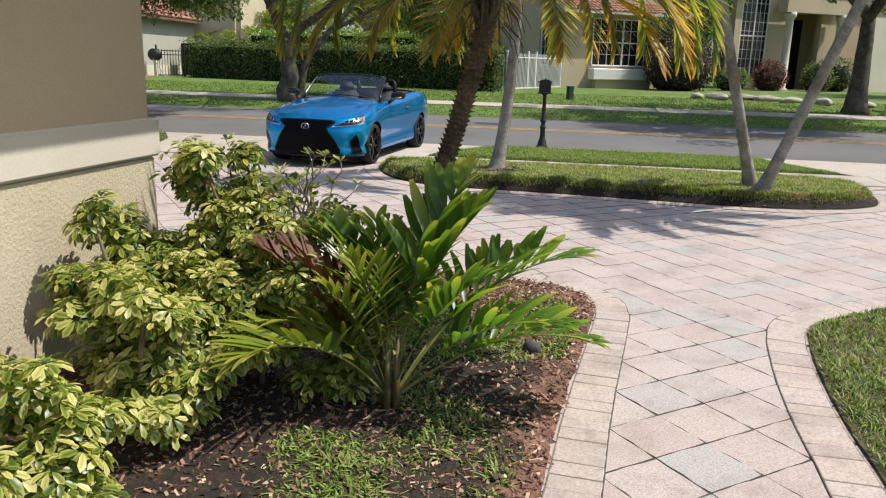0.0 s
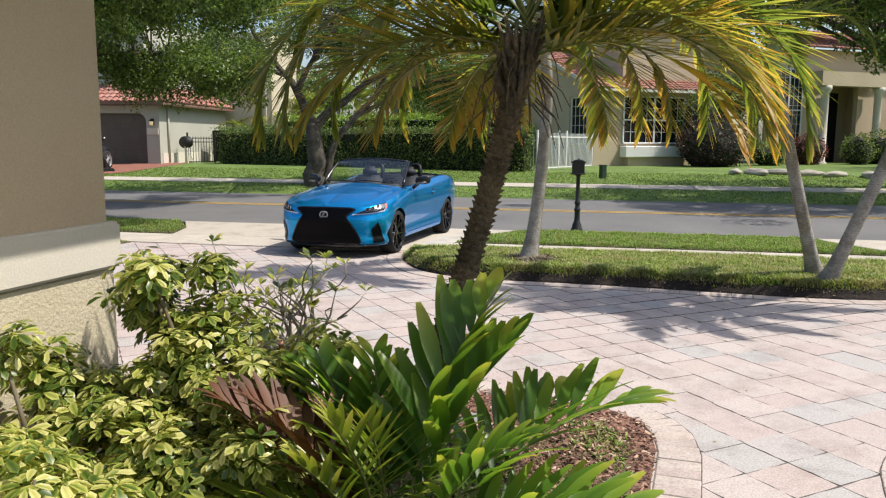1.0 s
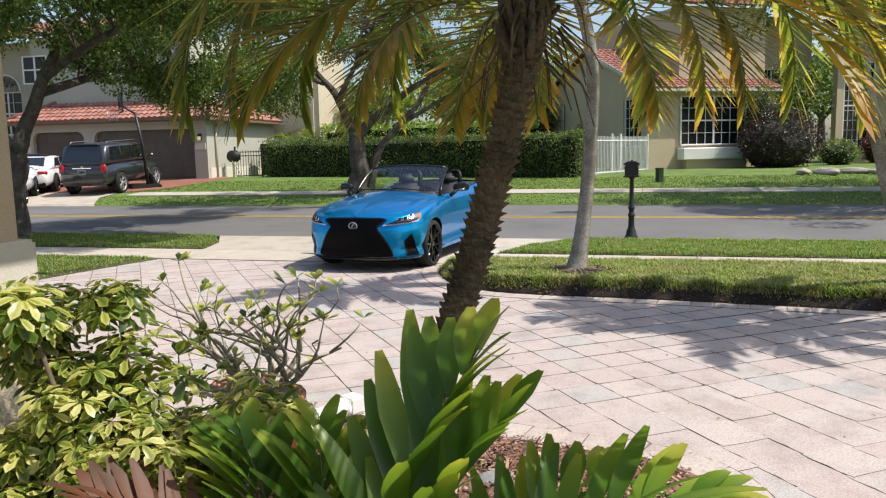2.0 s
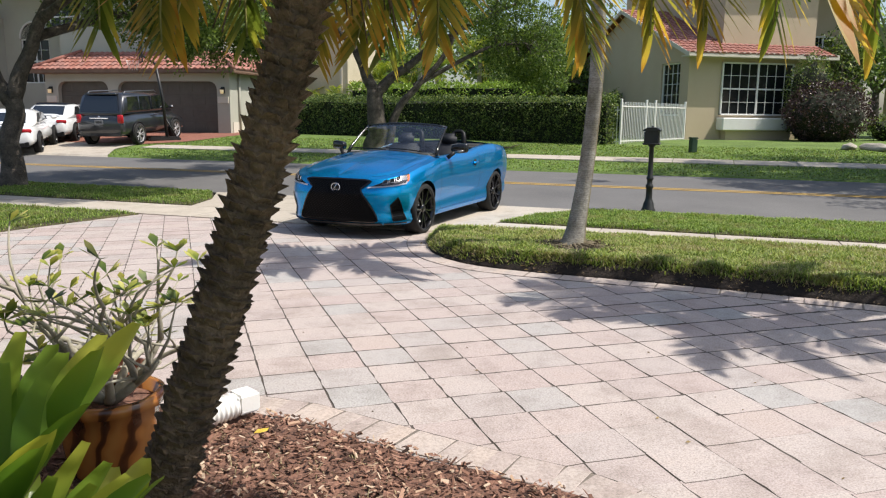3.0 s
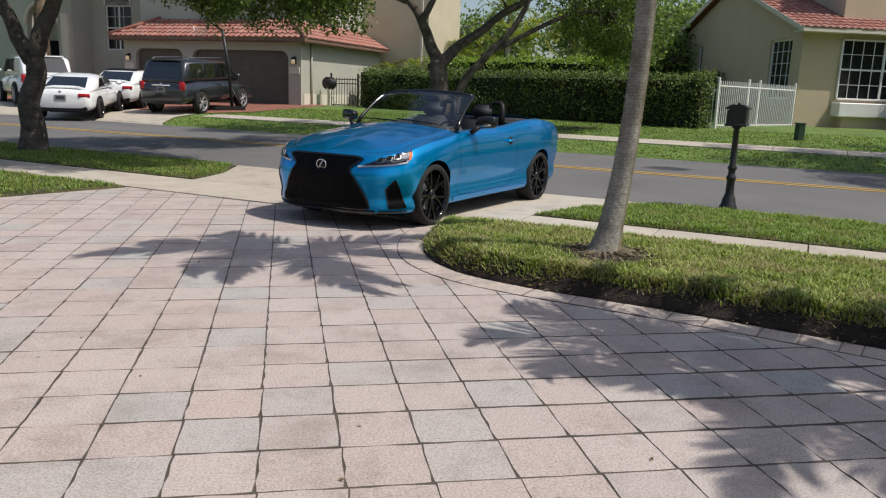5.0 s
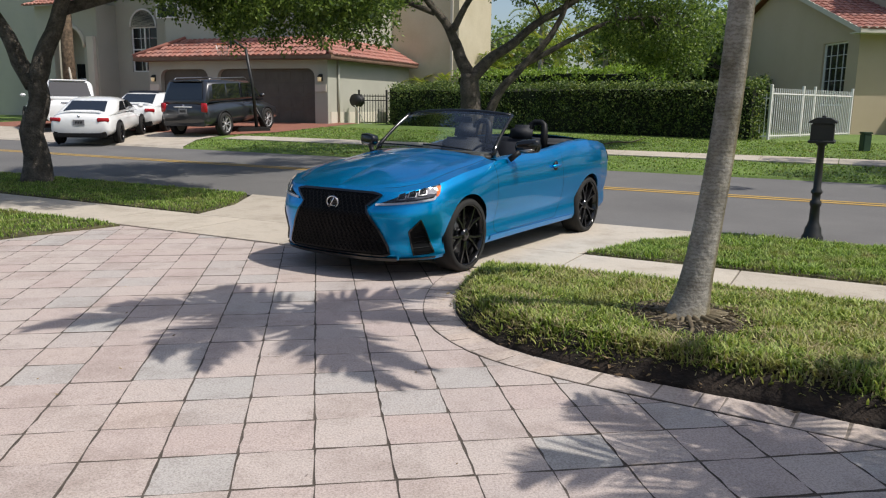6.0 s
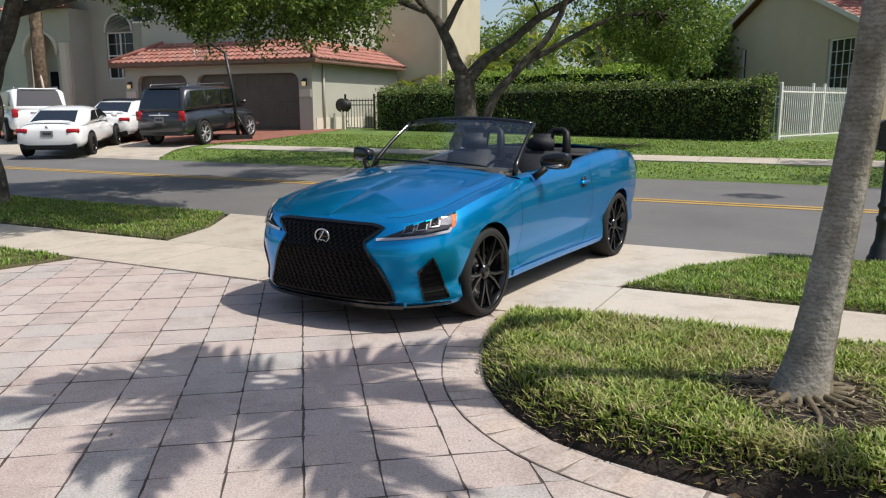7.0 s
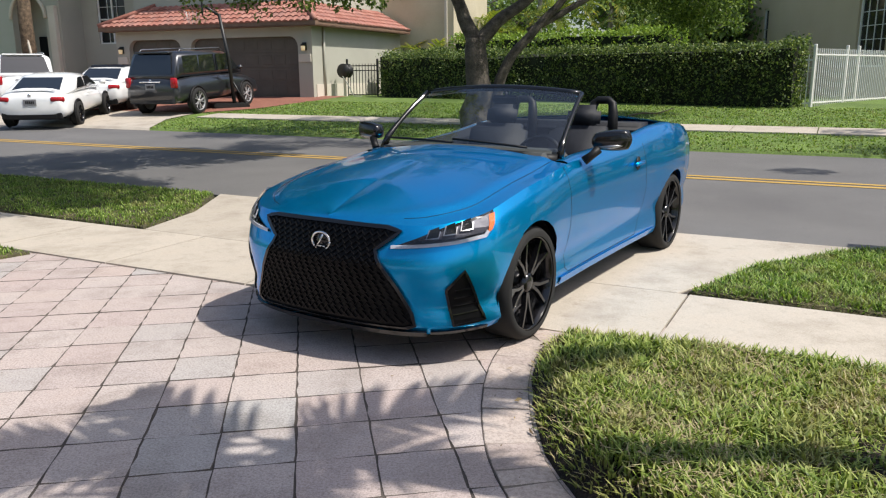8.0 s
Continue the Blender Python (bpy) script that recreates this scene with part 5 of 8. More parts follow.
def limb_tree(name, label, base, trunk_top, trunk_r, crown, leaves, seed, leaf=(0.10, 0.055), mat_=None, lean=(0, 0), forks=4, clump=0.55, bark=None, cat="tree"):
    """A tree: a tapered trunk, forking limbs towards points in the crown (centre, radii), leaves in clumps at their ends."""
    r = random.Random(seed)
    mat_, bark = mat_ or OAK_LEAF, bark or BARK
    ob = thing(name, label, cat, pose(*base), "live oaks along the street" if name == "oak_tree" else "")
    top = Vector((lean[0], lean[1], trunk_top))
    path, rad = [], []
    for k in range(9):
        t = k / 8
        w = Vector((noise.noise((t * 3, seed, 1)), noise.noise((t * 3, seed, 5)), 0)) * 0.12
        path.append(Vector((0, 0, -0.15)).lerp(top, t) + w * t)
        rad.append(trunk_r * (1.0 - 0.35 * t + 0.7 * math.exp(-t * 9)))
    bm = tube(path, rad, 12)
    for v in bm.verts:
        j = noise.noise((v.co.x * 5, v.co.y * 5, v.co.z * 2.2))
        v.co += v.normal * 0.05 * j * trunk_r / 0.3 if v.normal.length else Vector()
    part("trunk", bm, bark, ob, "", True)
    cc, cr = Vector(crown[0]), Vector(crown[1])
    ends, wood = [], [None]
    start = path[-1]

    def grow(p, q, rad0, depth):
        mid = p.lerp(q, 0.5) + Vector((r.uniform(-1, 1), r.uniform(-1, 1), r.uniform(-0.2, 0.8))) * (q - p).length * 0.12
        pts = [p.lerp(mid, k / 3) if k < 3 else mid.lerp(q, (k - 3) / 3) for k in range(7)]
        pts = [pts[0]] + [(a + b * 2 + c) / 4 for a, b, c in zip(pts, pts[1:], pts[2:])] + [pts[-1]]
        tube(pts, [rad0 * (1 - 0.6 * k / 6) for k in range(7)], 8 if depth < 2 else 5, wood[0], False)
        ends.append(q)
        if depth < 3:
            for _ in range(3 if depth < 2 else 2):
                a = r.uniform(0.45, 1.0)
                s = p.lerp(q, a)
                e = Vector([cc[i] + r.uniform(-1, 1) * cr[i] for i in range(3)])
                e = s.lerp(e, 0.55) if depth else s.lerp(e, 0.75)
                grow(s if a < 0.97 else q, e, rad0 * 0.5, depth + 1)

    for k in range(forks):
        a = 2 * math.pi * (k + r.uniform(0, 0.6)) / forks
        e = cc + Vector((math.cos(a) * cr.x * 0.6, math.sin(a) * cr.y * 0.6, r.uniform(-0.35, 0.35) * cr.z))
        wood[0] = bmesh.new()
        grow(start - Vector((0, 0, r.uniform(0, 0.25) * trunk_top * 0.4)), e, trunk_r * 0.58, 0)
        part("limb", wood[0], bark, ob, "", True)
    cen = [e for e in ends] + [Vector([cc[i] + r.gauss(0, 0.45) * cr[i] for i in range(3)]) for _ in range(len(ends) // 2)]
    rads = [clump * r.uniform(0.6, 1.4) for _ in cen]
    v, f, uv = leaf_cloud([c[:] for c in cen], rads, leaves, leaf[0], leaf[1], seed)
    raw("crown", v, f, mat_, ob, uv)
    return ob


def boughs(label, base, trunk, trunk_r, limbs, masses, leaves, seed, leaf=(0.085, 0.046), clump=0.34):
    """A live oak: trunk and limbs as lines from the base, leaf masses (centre, radii, share) hung from the limbs on twigs."""
    r = random.Random(seed)
    ob = thing("oak_tree", label, "tree", pose(*base), "live oaks along the street")

    def wavy(line, rad):
        line = [Vector(p) for p in line]
        pts, out = [], []
        for a, b in zip(line, line[1:]):
            pts += [a.lerp(b, i / 4) for i in range(4)]
        pts.append(line[-1])
        for _ in range(2):
            pts = [pts[0]] + [(a + b * 2 + c) / 4 for a, b, c in zip(pts, pts[1:], pts[2:])] + [pts[-1]]
        for i, p in enumerate(pts):
            j = Vector((noise.noise(p * 1.7 + Vector((seed, 0, 0))), noise.noise(p * 1.7 + Vector((0, seed, 0))), 0)) * rad * 0.55 * (i > 0)
            out.append(p + j)
        return out

    tr = wavy(trunk, trunk_r)
    n = len(tr) - 1
    bm = tube(tr, [trunk_r * (1 - 0.22 * i / n + 0.6 * math.exp(-6.5 * i / n)) for i in range(n + 1)], 14)
    for v in bm.verts:
        v.co += v.normal * trunk_r * (0.16 * noise.noise((v.co.x * 5, v.co.y * 5, v.co.z * 2.0)) + 0.10 * noise.noise((v.co.x * 17, v.co.y * 17, v.co.z * 4.0)))
    part("trunk", bm, BARK, ob, "", True)
    wood = []
    for line, r0, r1 in limbs:
        pts = wavy(line, r0)
        m = len(pts) - 1
        part("limb", tube(pts, [r0 + (r1 - r0) * (i / m) ** 0.8 for i in range(m + 1)], 9), BARK, ob, "", True)
        wood += [(p, r0 + (r1 - r0) * i / m) for i, p in enumerate(pts)][2:]
    twigs, cen, rads = bmesh.new(), [], []
    for c, rad, share in masses:
        for _ in range(share):
            d = Vector((r.gauss(0, 1), r.gauss(0, 1), r.gauss(0, 1))).normalized() * r.uniform(0.3, 1.0) ** 0.4
            e = Vector((c[0] + d.x * rad[0], c[1] + d.y * rad[1], c[2] + d.z * rad[2]))
            p, w = min(wood, key=lambda q: (q[0] - e).length + max(0.0, q[0].z - e.z) * 0.3)
            mid = p.lerp(e, 0.55) + Vector((r.uniform(-0.2, 0.2), r.uniform(-0.2, 0.2), 0.12 * (e - p).length))
            tube([p, p.lerp(mid, 0.6), mid, e], [min(w * 0.5, 0.035), 0.022, 0.014, 0.005], 5, twigs, False)
            for _ in range(3):
                cen.append((e + Vector((r.gauss(0, 0.24), r.gauss(0, 0.24), r.gauss(-0.08, 0.18))))[:])
                rads.append(clump * r.uniform(0.45, 1.1))
    part("inner_mass", twigs, BARK, ob, "", True)
    v, f, uv = leaf_cloud(cen, rads, leaves, leaf[0], leaf[1], seed)
    raw("crown", v, f, OAK_LEAF, ob, uv)
    return ob


boughs("live oak with a forked grey trunk on the street verge", (-2.2, 20.2, 0.03), [(0, 0, -0.15), (0.02, 0, 0.7), (0.1, 0.0, 1.5), (0.12, 0, 1.9)], 0.205,
       [([(0.1, 0, 1.7), (-0.35, 0.1, 2.5), (-0.8, 0.2, 3.4), (-1.6, 0.3, 4.6)], 0.17, 0.06), ([(0.12, 0, 1.75), (0.5, 0.0, 2.6), (0.75, 0.1, 3.5), (1.3, 0.2, 4.6), (2.2, 0.4, 5.2)], 0.18, 0.06),
        ([(0.7, 0.1, 3.3), (1.8, -0.9, 3.9), (2.9, -2.0, 4.3), (3.6, -3.2, 4.5)], 0.11, 0.04), ([(0.6, 0.1, 3.0), (2.0, 1.0, 3.6), (3.6, 1.5, 3.8), (5.0, 1.7, 3.6)], 0.11, 0.03), ([(-0.5, 0.1, 2.8), (-1.0, -1.2, 3.9), (-1.0, -2.6, 4.6)], 0.10, 0.03)],
       [((4.1, 1.6, 3.45), (1.8, 1.2, 0.60), 60), ((5.7, 2.0, 3.75), (1.1, 1.0, 0.8), 22), ((2.2, 1.0, 4.0), (1.5, 1.2, 0.6), 30), ((2.2, 0.0, 4.9), (3.2, 2.4, 0.9), 46), ((3.9, -2.7, 4.75), (2.2, 1.7, 0.6), 90), ((3.0, -2.2, 5.7), (3.2, 2.4, 0.8), 80), ((-0.6, -2.0, 4.7), (2.2, 1.8, 0.7), 34), ((-2.0, 0.6, 5.0), (1.8, 1.8, 0.9), 24)], 130000, 5)
boughs("spreading live oak on the far side of the street", (6.3, 26.2, 0.30), [(0, 0, -0.15), (0.0, 0, 0.8), (-0.08, 0, 1.6), (-0.12, 0, 2.0)], 0.29,
       [([(-0.12, 0, 1.9), (-0.35, 0.1, 2.6), (-0.7, 0.1, 3.15), (-1.2, 0.2, 3.75), (-1.9, 0.4, 4.9)], 0.19, 0.06), ([(-0.6, 0.1, 3.0), (-0.3, 0.2, 3.5), (0.1, 0.3, 4.2), (0.3, 0.3, 5.2)], 0.11, 0.05),
        ([(-0.08, 0, 1.85), (0.4, -0.05, 2.35), (0.95, -0.1, 2.7), (1.75, -0.2, 3.35), (2.9, -0.3, 4.0), (4.2, -0.4, 4.6)], 0.18, 0.05), ([(0.25, -0.05, -0.1), (0.4, -0.05, 0.8), (0.62, -0.1, 1.5), (1.3, -0.2, 2.2), (2.1, -0.3, 3.1), (2.5, -0.3, 4.3)], 0.16, 0.06),
        ([(1.1, -0.1, 2.1), (2.2, -0.2, 2.7), (3.3, -0.3, 3.3), (4.6, -0.2, 3.5), (5.6, 0.0, 3.2)], 0.09, 0.025), ([(-1.0, 0.2, 3.5), (-2.2, 0.0, 3.9), (-3.4, -0.2, 3.9), (-4.2, -0.2, 3.6)], 0.08, 0.02), ([(0.05, 0.2, 4.0), (0.2, -1.6, 4.8), (0.0, -3.0, 5.0)], 0.08, 0.03)],
       [((4.6, -0.1, 3.5), (1.5, 1.2, 1.0), 44), ((3.0, -0.3, 4.6), (2.0, 1.8, 0.6), 34), ((-3.0, -0.1, 3.95), (1.4, 1.1, 0.6), 26), ((-0.8, 0.2, 5.2), (3.0, 2.2, 0.8), 50), ((0.2, -2.6, 5.2), (3.0, 1.6, 0.6), 30), ((5.3, 0.2, 3.0), (0.9, 0.9, 0.8), 26), ((1.4, 0.2, 4.7), (1.6, 1.2, 0.5), 24)], 68000, 8)
limb_tree("oak_tree", "dark-trunked oak on the far lawn", (22.6, 18.1, 0.42), 3.0, 0.30, ((-2.6, -1.6, 5.6), (6.0, 5.5, 1.7)), 52000, 9, (0.13, 0.07))
street_oak = limb_tree("oak_tree", "spreading oak further along the street", (29.5, 13.6, 0.40), 2.4, 0.30, ((0, 0, 5.0), (4.5, 4.5, 2.0)), 14000, 10, (0.16, 0.09))
for x, y, rz in ((37.0, 8.6, 80), (20.4, 5.2, 200), (34.5, 22.4, 140)):
    copy_thing(street_oak, pose(x, y, land(x, y) - 0.02, 0, 0, rz))


# ---- variegated shrubs along the wall ----
def whorl_shrub(label, base, clumps, count, seed, mats_, leaf=0.105, stems=7):
    """Shrub of palmate leaf whorls: clumps are (x, y, z, rx, rz) from the base."""
    r = np.random.default_rng(seed)
    ob = thing("shrub", label, "shrub", pose(*base), "variegated shrubs along the wall")
    whole, clumps = clumps, []
    for x, y, z, rx, rz in whole:
        for _ in range(9):
            d = r.normal(size=3)
            d *= r.uniform(0.35, 0.95) / np.linalg.norm(d)
            k = r.uniform(0.32, 0.58)
            clumps.append((x + d[0] * rx, y + d[1] * rx, z + d[2] * rz, rx * k, rz * k))
    for k in range(stems):
        c = clumps[k % len(clumps)]
        a = r.uniform(0, 6.28)
        foot = Vector((c[0] * 0.35 + 0.06 * math.cos(a), c[1] * 0.35 + 0.06 * math.sin(a), -0.04))
        end = Vector((c[0] + r.normal() * c[3] * 0.4, c[1] + r.normal() * c[3] * 0.4, c[2] + c[4] * r.uniform(0.0, 0.9)))
        mid = foot.lerp(end, 0.5) + Vector((r.normal() * 0.06, r.normal() * 0.06, 0.05))
        part("stem", tube([foot, foot.lerp(mid, 0.6), mid, mid.lerp(end, 0.6), end], [0.016, 0.014, 0.012, 0.009, 0.005], 6), STEM, ob, "", True)
    for mi, (m, share) in enumerate(mats_):
        verts, faces, uv = [], [], []
        n = int(count * share)
        for _ in range(n):
            c = clumps[r.integers(0, len(clumps))]
            d = r.normal(size=3)
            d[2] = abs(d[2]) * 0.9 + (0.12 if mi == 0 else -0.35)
            d /= np.linalg.norm(d)
            k = r.uniform(0.72, 1.05) if mi == 0 else r.uniform(0.35, 0.98)
            p = np.array([c[0] + d[0] * c[3] * k, c[1] + d[1] * c[3] * k, c[2] + d[2] * c[4] * k])
            if p[2] < 0.06:
                continue
            ax = d * 0.6 + np.array([0, 0, 0.8]) + r.normal(size=3) * 0.25
            ax /= np.linalg.norm(ax)
            e1 = np.cross(ax, r.normal(size=3))
            e1 /= np.linalg.norm(e1)
            e2 = np.cross(ax, e1)
            nl = r.integers(6, 9)
            size = leaf * r.uniform(0.65, 1.2)
            # inner leaves toned darker, painting in the shade inside the shrub
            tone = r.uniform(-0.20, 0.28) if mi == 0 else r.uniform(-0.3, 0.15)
            for q in range(nl):
                a = 2 * math.pi * q / nl + r.uniform(-0.15, 0.15)
                o = math.cos(a) * e1 + math.sin(a) * e2
                s = np.cross(ax, o)
                dr = r.uniform(0.1, 0.5)
                w = size * r.uniform(0.15, 0.2)
                i = len(verts)
                p1 = p + o * size * 0.18
                c1 = p + o * size * 0.5 - ax * size * dr * 0.15
                c2 = p + o * size * 0.82 - ax * size * dr * 0.5
                p3 = p + o * size - ax * size * dr * 0.8
                verts += [p1, c1 - s * w * 0.8 + ax * w * 0.22, c1, c1 + s * w * 0.8 + ax * w * 0.22, c2 - s * w + ax * w * 0.2, c2, c2 + s * w + ax * w * 0.2, p3]
                faces += [(i, i + 1, i + 2), (i, i + 2, i + 3), (i + 1, i + 4, i + 5), (i + 1, i + 5, i + 2), (i + 2, i + 5, i + 6), (i + 2, i + 6, i + 3), (i + 4, i + 7, i + 5), (i + 5, i + 7, i + 6)]
                uv += [(0.5, 0.35 + tone), (0, 0.78 + tone), (0.5, 0.22 + tone), (1, 0.78 + tone), (0, 0.8 + tone), (0.5, 0.25 + tone), (1, 0.8 + tone), (0.5, 0.7 + tone)]
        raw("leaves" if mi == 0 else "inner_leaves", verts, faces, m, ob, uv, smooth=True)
    return ob


BRIGHT, MIXED = [(SCHEFF, 0.55), (SCHEFF_G, 0.6)], [(SCHEFF, 0.42), (SCHEFF_G, 0.75)]
whorl_shrub("low yellow and green variegated shrub against the wall", (0.50, 3.33, 0), [(0.0, 0.0, 0.44, 0.24, 0.24), (-0.16, -0.2, 0.42, 0.26, 0.26), (0.05, -0.15, 0.25, 0.24, 0.18)], 420, 41, BRIGHT, 0.08)
whorl_shrub("bushy yellow and green variegated shrub in the bed", (0.88, 3.97, 0), [(0.0, 0.0, 0.50, 0.32, 0.27), (0.26, -0.02, 0.40, 0.26, 0.24), (-0.12, 0.28, 0.64, 0.26, 0.22), (0.1, -0.12, 0.26, 0.28, 0.18)], 800, 42, BRIGHT, 0.082)
whorl_shrub("small variegated shrub beside the stucco wall", (0.72, 4.72, 0), [(0.0, 0.0, 0.86, 0.2, 0.18), (0.16, 0.12, 0.66, 0.22, 0.2), (0.3, 0.1, 0.55, 0.24, 0.22), (0.22, -0.1, 0.62, 0.2, 0.2)], 330, 43, MIXED, 0.08)
whorl_shrub("tall open variegated shrub at the house corner", (1.45, 4.4, 0), [(-0.06, 0.1, 0.68, 0.34, 0.36), (-0.14, 0.36, 1.06, 0.24, 0.26), (0.22, 0.13, 0.72, 0.34, 0.34), (0.0, -0.34, 0.44, 0.34, 0.32), (0.25, -0.42, 0.28, 0.32, 0.22), (-0.28, -0.1, 0.5, 0.3, 0.3), (-0.4, -0.3, 0.4, 0.3, 0.3), (-0.1, 0.24, 0.86, 0.22, 0.24)], 1300, 44, MIXED, 0.076, 16)
whorl_shrub("small variegated seedling in the mulch", (0.64, 3.0, 0), [(0.0, 0.0, 0.15, 0.1, 0.12)], 18, 45, BRIGHT, 0.08, 3)


# ---- hedges ----
def hedge(label, a, b, width, z0, height, count, seed, m, wobble=0.12, leaf=(0.085, 0.05), name="hedge"):
    a, b = Vector(a), Vector(b)
    d = b - a
    L = d.length
    ob = thing(name, label, "hedge", pose(*((a + b) / 2), z0, 0, 0, math.degrees(math.atan2(d.y, d.x))))
    # solid core; the shade among the leaves is put into its near-black colour
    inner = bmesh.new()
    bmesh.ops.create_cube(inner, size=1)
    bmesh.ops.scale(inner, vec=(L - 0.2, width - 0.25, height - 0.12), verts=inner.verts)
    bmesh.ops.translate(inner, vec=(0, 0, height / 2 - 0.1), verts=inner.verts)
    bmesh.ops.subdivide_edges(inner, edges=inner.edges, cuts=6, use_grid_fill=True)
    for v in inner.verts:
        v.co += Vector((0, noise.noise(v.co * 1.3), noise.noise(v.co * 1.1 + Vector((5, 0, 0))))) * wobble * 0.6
    part("inner_mass", inner, HEDGE_SHADE, ob, "near-black core standing for the shade among the leaves")
    r = np.random.default_rng(seed)
    area = np.array([L * height, L * height * 0.4, L * width, width * height, width * height])
    face = r.choice(5, count, p=area / area.sum())
    u, w = r.uniform(-0.5, 0.5, count), r.uniform(0, 1, count)
    x, y, z = u * L, np.zeros(count), w * height
    y[face == 0], y[face == 1] = -width / 2, width / 2
    top = face == 2
    y[top], z[top] = (w[top] - 0.5) * width, height
    for k, s in ((3, -1), (4, 1)):
        e = face == k
        x[e], y[e] = s * L / 2, u[e] * width
    pos = np.stack([x, y, z], 1)
    bump = np.array([[noise.noise((p[0] * 1.2, p[2] * 1.2, seed)), noise.noise((p[0] * 0.9, 7, seed))] for p in pos])
    pos[:, 1] += bump[:, 0] * wobble * np.sign(pos[:, 1] + 1e-6)
    pos[:, 2] += bump[:, 1] * wobble * (pos[:, 2] / height)
    pos += r.normal(size=pos.shape) * 0.045
    v, f, uv = leaf_cloud(pos, np.full(count, 0.05), count, leaf[0], leaf[1], seed + 1)
    raw("foliage", v, f, m, ob, uv)
    return ob


HEDGE_SHADE = surface("hedge_inner_shade", (0.012, 0.018, 0.008), (0.03, 0.035, 0.015), 3, 30, 0.95, speck=0.5)
hedge("long clipped dark green hedge across the street", (4.5, 37.6), (14.75, 27.6), 1.1, 0.62, 1.55, 30000, 51, HEDGE_LEAF, 0.26, (0.08, 0.046))
hedge("bright lime green hedge behind the clipped one", (7.2, 37.6), (13.2, 31.9), 1.4, 0.65, 2.1, 8000, 52, LIME_LEAF, 0.2, (0.12, 0.07))
hedge("dark clipped hedge beside the garage house", (4.4, 41.5), (8.5, 38.5), 1.2, 0.65, 1.7, 2500, 53, HEDGE_LEAF)


# ---- grass ----
BARE = [(6.02, 10.58, 0.34), (8.75, 8.32, 0.18), (8.6, 7.98, 0.18)]
def blades(name, poly, per_m2, height, width, seed, m, zfun, margin=0.0, parent=None, label="", patchy=0.0, bend=0.6, bare_edge=0.0):
    r = np.random.default_rng(seed)
    xs, ys = [p[0] for p in poly], [p[1] for p in poly]
    n = int((max(xs) - min(xs)) * (max(ys) - min(ys)) * per_m2)
    x, y = r.uniform(min(xs), max(xs), n), r.uniform(min(ys), max(ys), n)
    k = inside(poly, x, y)
    x, y = x[k], y[k]
    d = edge_distance(poly, x, y)
    k = d > margin + bare_edge * (0.35 + 0.65 * smoothstep(5.0, 5.8, x)) * smoothstep(11.2, 10.2, y) * r.uniform(0.55, 1.3, len(x))
    for hx, hy, hr in BARE:
        k &= np.hypot(x - hx, y - hy) > hr * r.uniform(0.7, 1.3, len(x))
    x, y, d = x[k], y[k], d[k]
    k = np.hypot((x - 6.0) * 1.2, y - 10.5) > 0.46 * r.uniform(0.7, 1.2, len(x))      # bare foot of the palm
    x, y, d = x[k], y[k], d[k]
    if patchy:
        q = np.array([noise.noise((a * 1.7, b * 1.7, seed)) for a, b in zip(x, y)])
        k = q > patchy - 0.5 + r.uniform(-0.2, 0.2, len(q))
        x, y, d = x[k], y[k], d[k]
    n = len(x)
    z = zfun(x, y, d)
    a = r.uniform(0, 2 * math.pi, n)
    clump = np.array([noise.noise((p * 4.1, q * 4.1, seed)) for p, q in zip(x, y)])
    h = height * r.uniform(0.45, 1.25, n) * (1 + 0.5 * clump)
    w = width * r.uniform(0.7, 1.3, n)
    lean = bend * r.uniform(0.15, 1.2, n)
    dx, dy = np.cos(a), np.sin(a)
    sx, sy = -dy * w / 2, dx * w / 2
    rows = []
    for t, wk in ((0.0, 1.0), (0.55, 0.8), (1.0, 0.0)):
        off = h * lean * t * t
        cx, cy, cz = x + dx * off, y + dy * off, z + h * t * (1 - 0.25 * lean * t)
        if wk > 0:
            rows += [np.stack([cx - sx * wk, cy - sy * wk, cz], 1), np.stack([cx + sx * wk, cy + sy * wk, cz], 1)]
        else:
            rows.append(np.stack([cx, cy, cz], 1))
    v = np.stack(rows, 1).reshape(-1, 3)
    b = np.arange(n)[:, None] * 5
    f = np.concatenate([b + [0, 1, 3], b + [0, 3, 2], b + [2, 3, 4]], 1).reshape(-1, 3)
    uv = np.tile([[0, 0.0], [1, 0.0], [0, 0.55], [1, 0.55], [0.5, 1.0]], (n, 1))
    return tagged(raw(name, v, f, m, parent, uv), label, "grass", "", "stuff")


def rise(h, w, lie=None):
    return lambda x, y, d: h * smoothstep(0, w, d) * (1.0 if lie is None else lie(x, y)) - 0.01


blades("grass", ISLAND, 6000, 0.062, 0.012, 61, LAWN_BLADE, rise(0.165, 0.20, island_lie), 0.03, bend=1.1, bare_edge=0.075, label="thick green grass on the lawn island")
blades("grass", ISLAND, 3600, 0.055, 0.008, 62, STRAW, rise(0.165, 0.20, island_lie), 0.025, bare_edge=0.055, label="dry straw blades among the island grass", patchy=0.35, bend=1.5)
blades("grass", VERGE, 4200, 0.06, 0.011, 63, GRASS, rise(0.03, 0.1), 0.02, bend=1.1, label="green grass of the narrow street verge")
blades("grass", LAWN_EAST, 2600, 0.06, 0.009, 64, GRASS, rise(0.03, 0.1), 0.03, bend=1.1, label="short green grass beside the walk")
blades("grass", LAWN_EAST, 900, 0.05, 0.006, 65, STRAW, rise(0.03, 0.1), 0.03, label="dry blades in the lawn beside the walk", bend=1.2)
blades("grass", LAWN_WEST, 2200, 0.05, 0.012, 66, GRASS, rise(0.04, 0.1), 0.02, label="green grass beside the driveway")
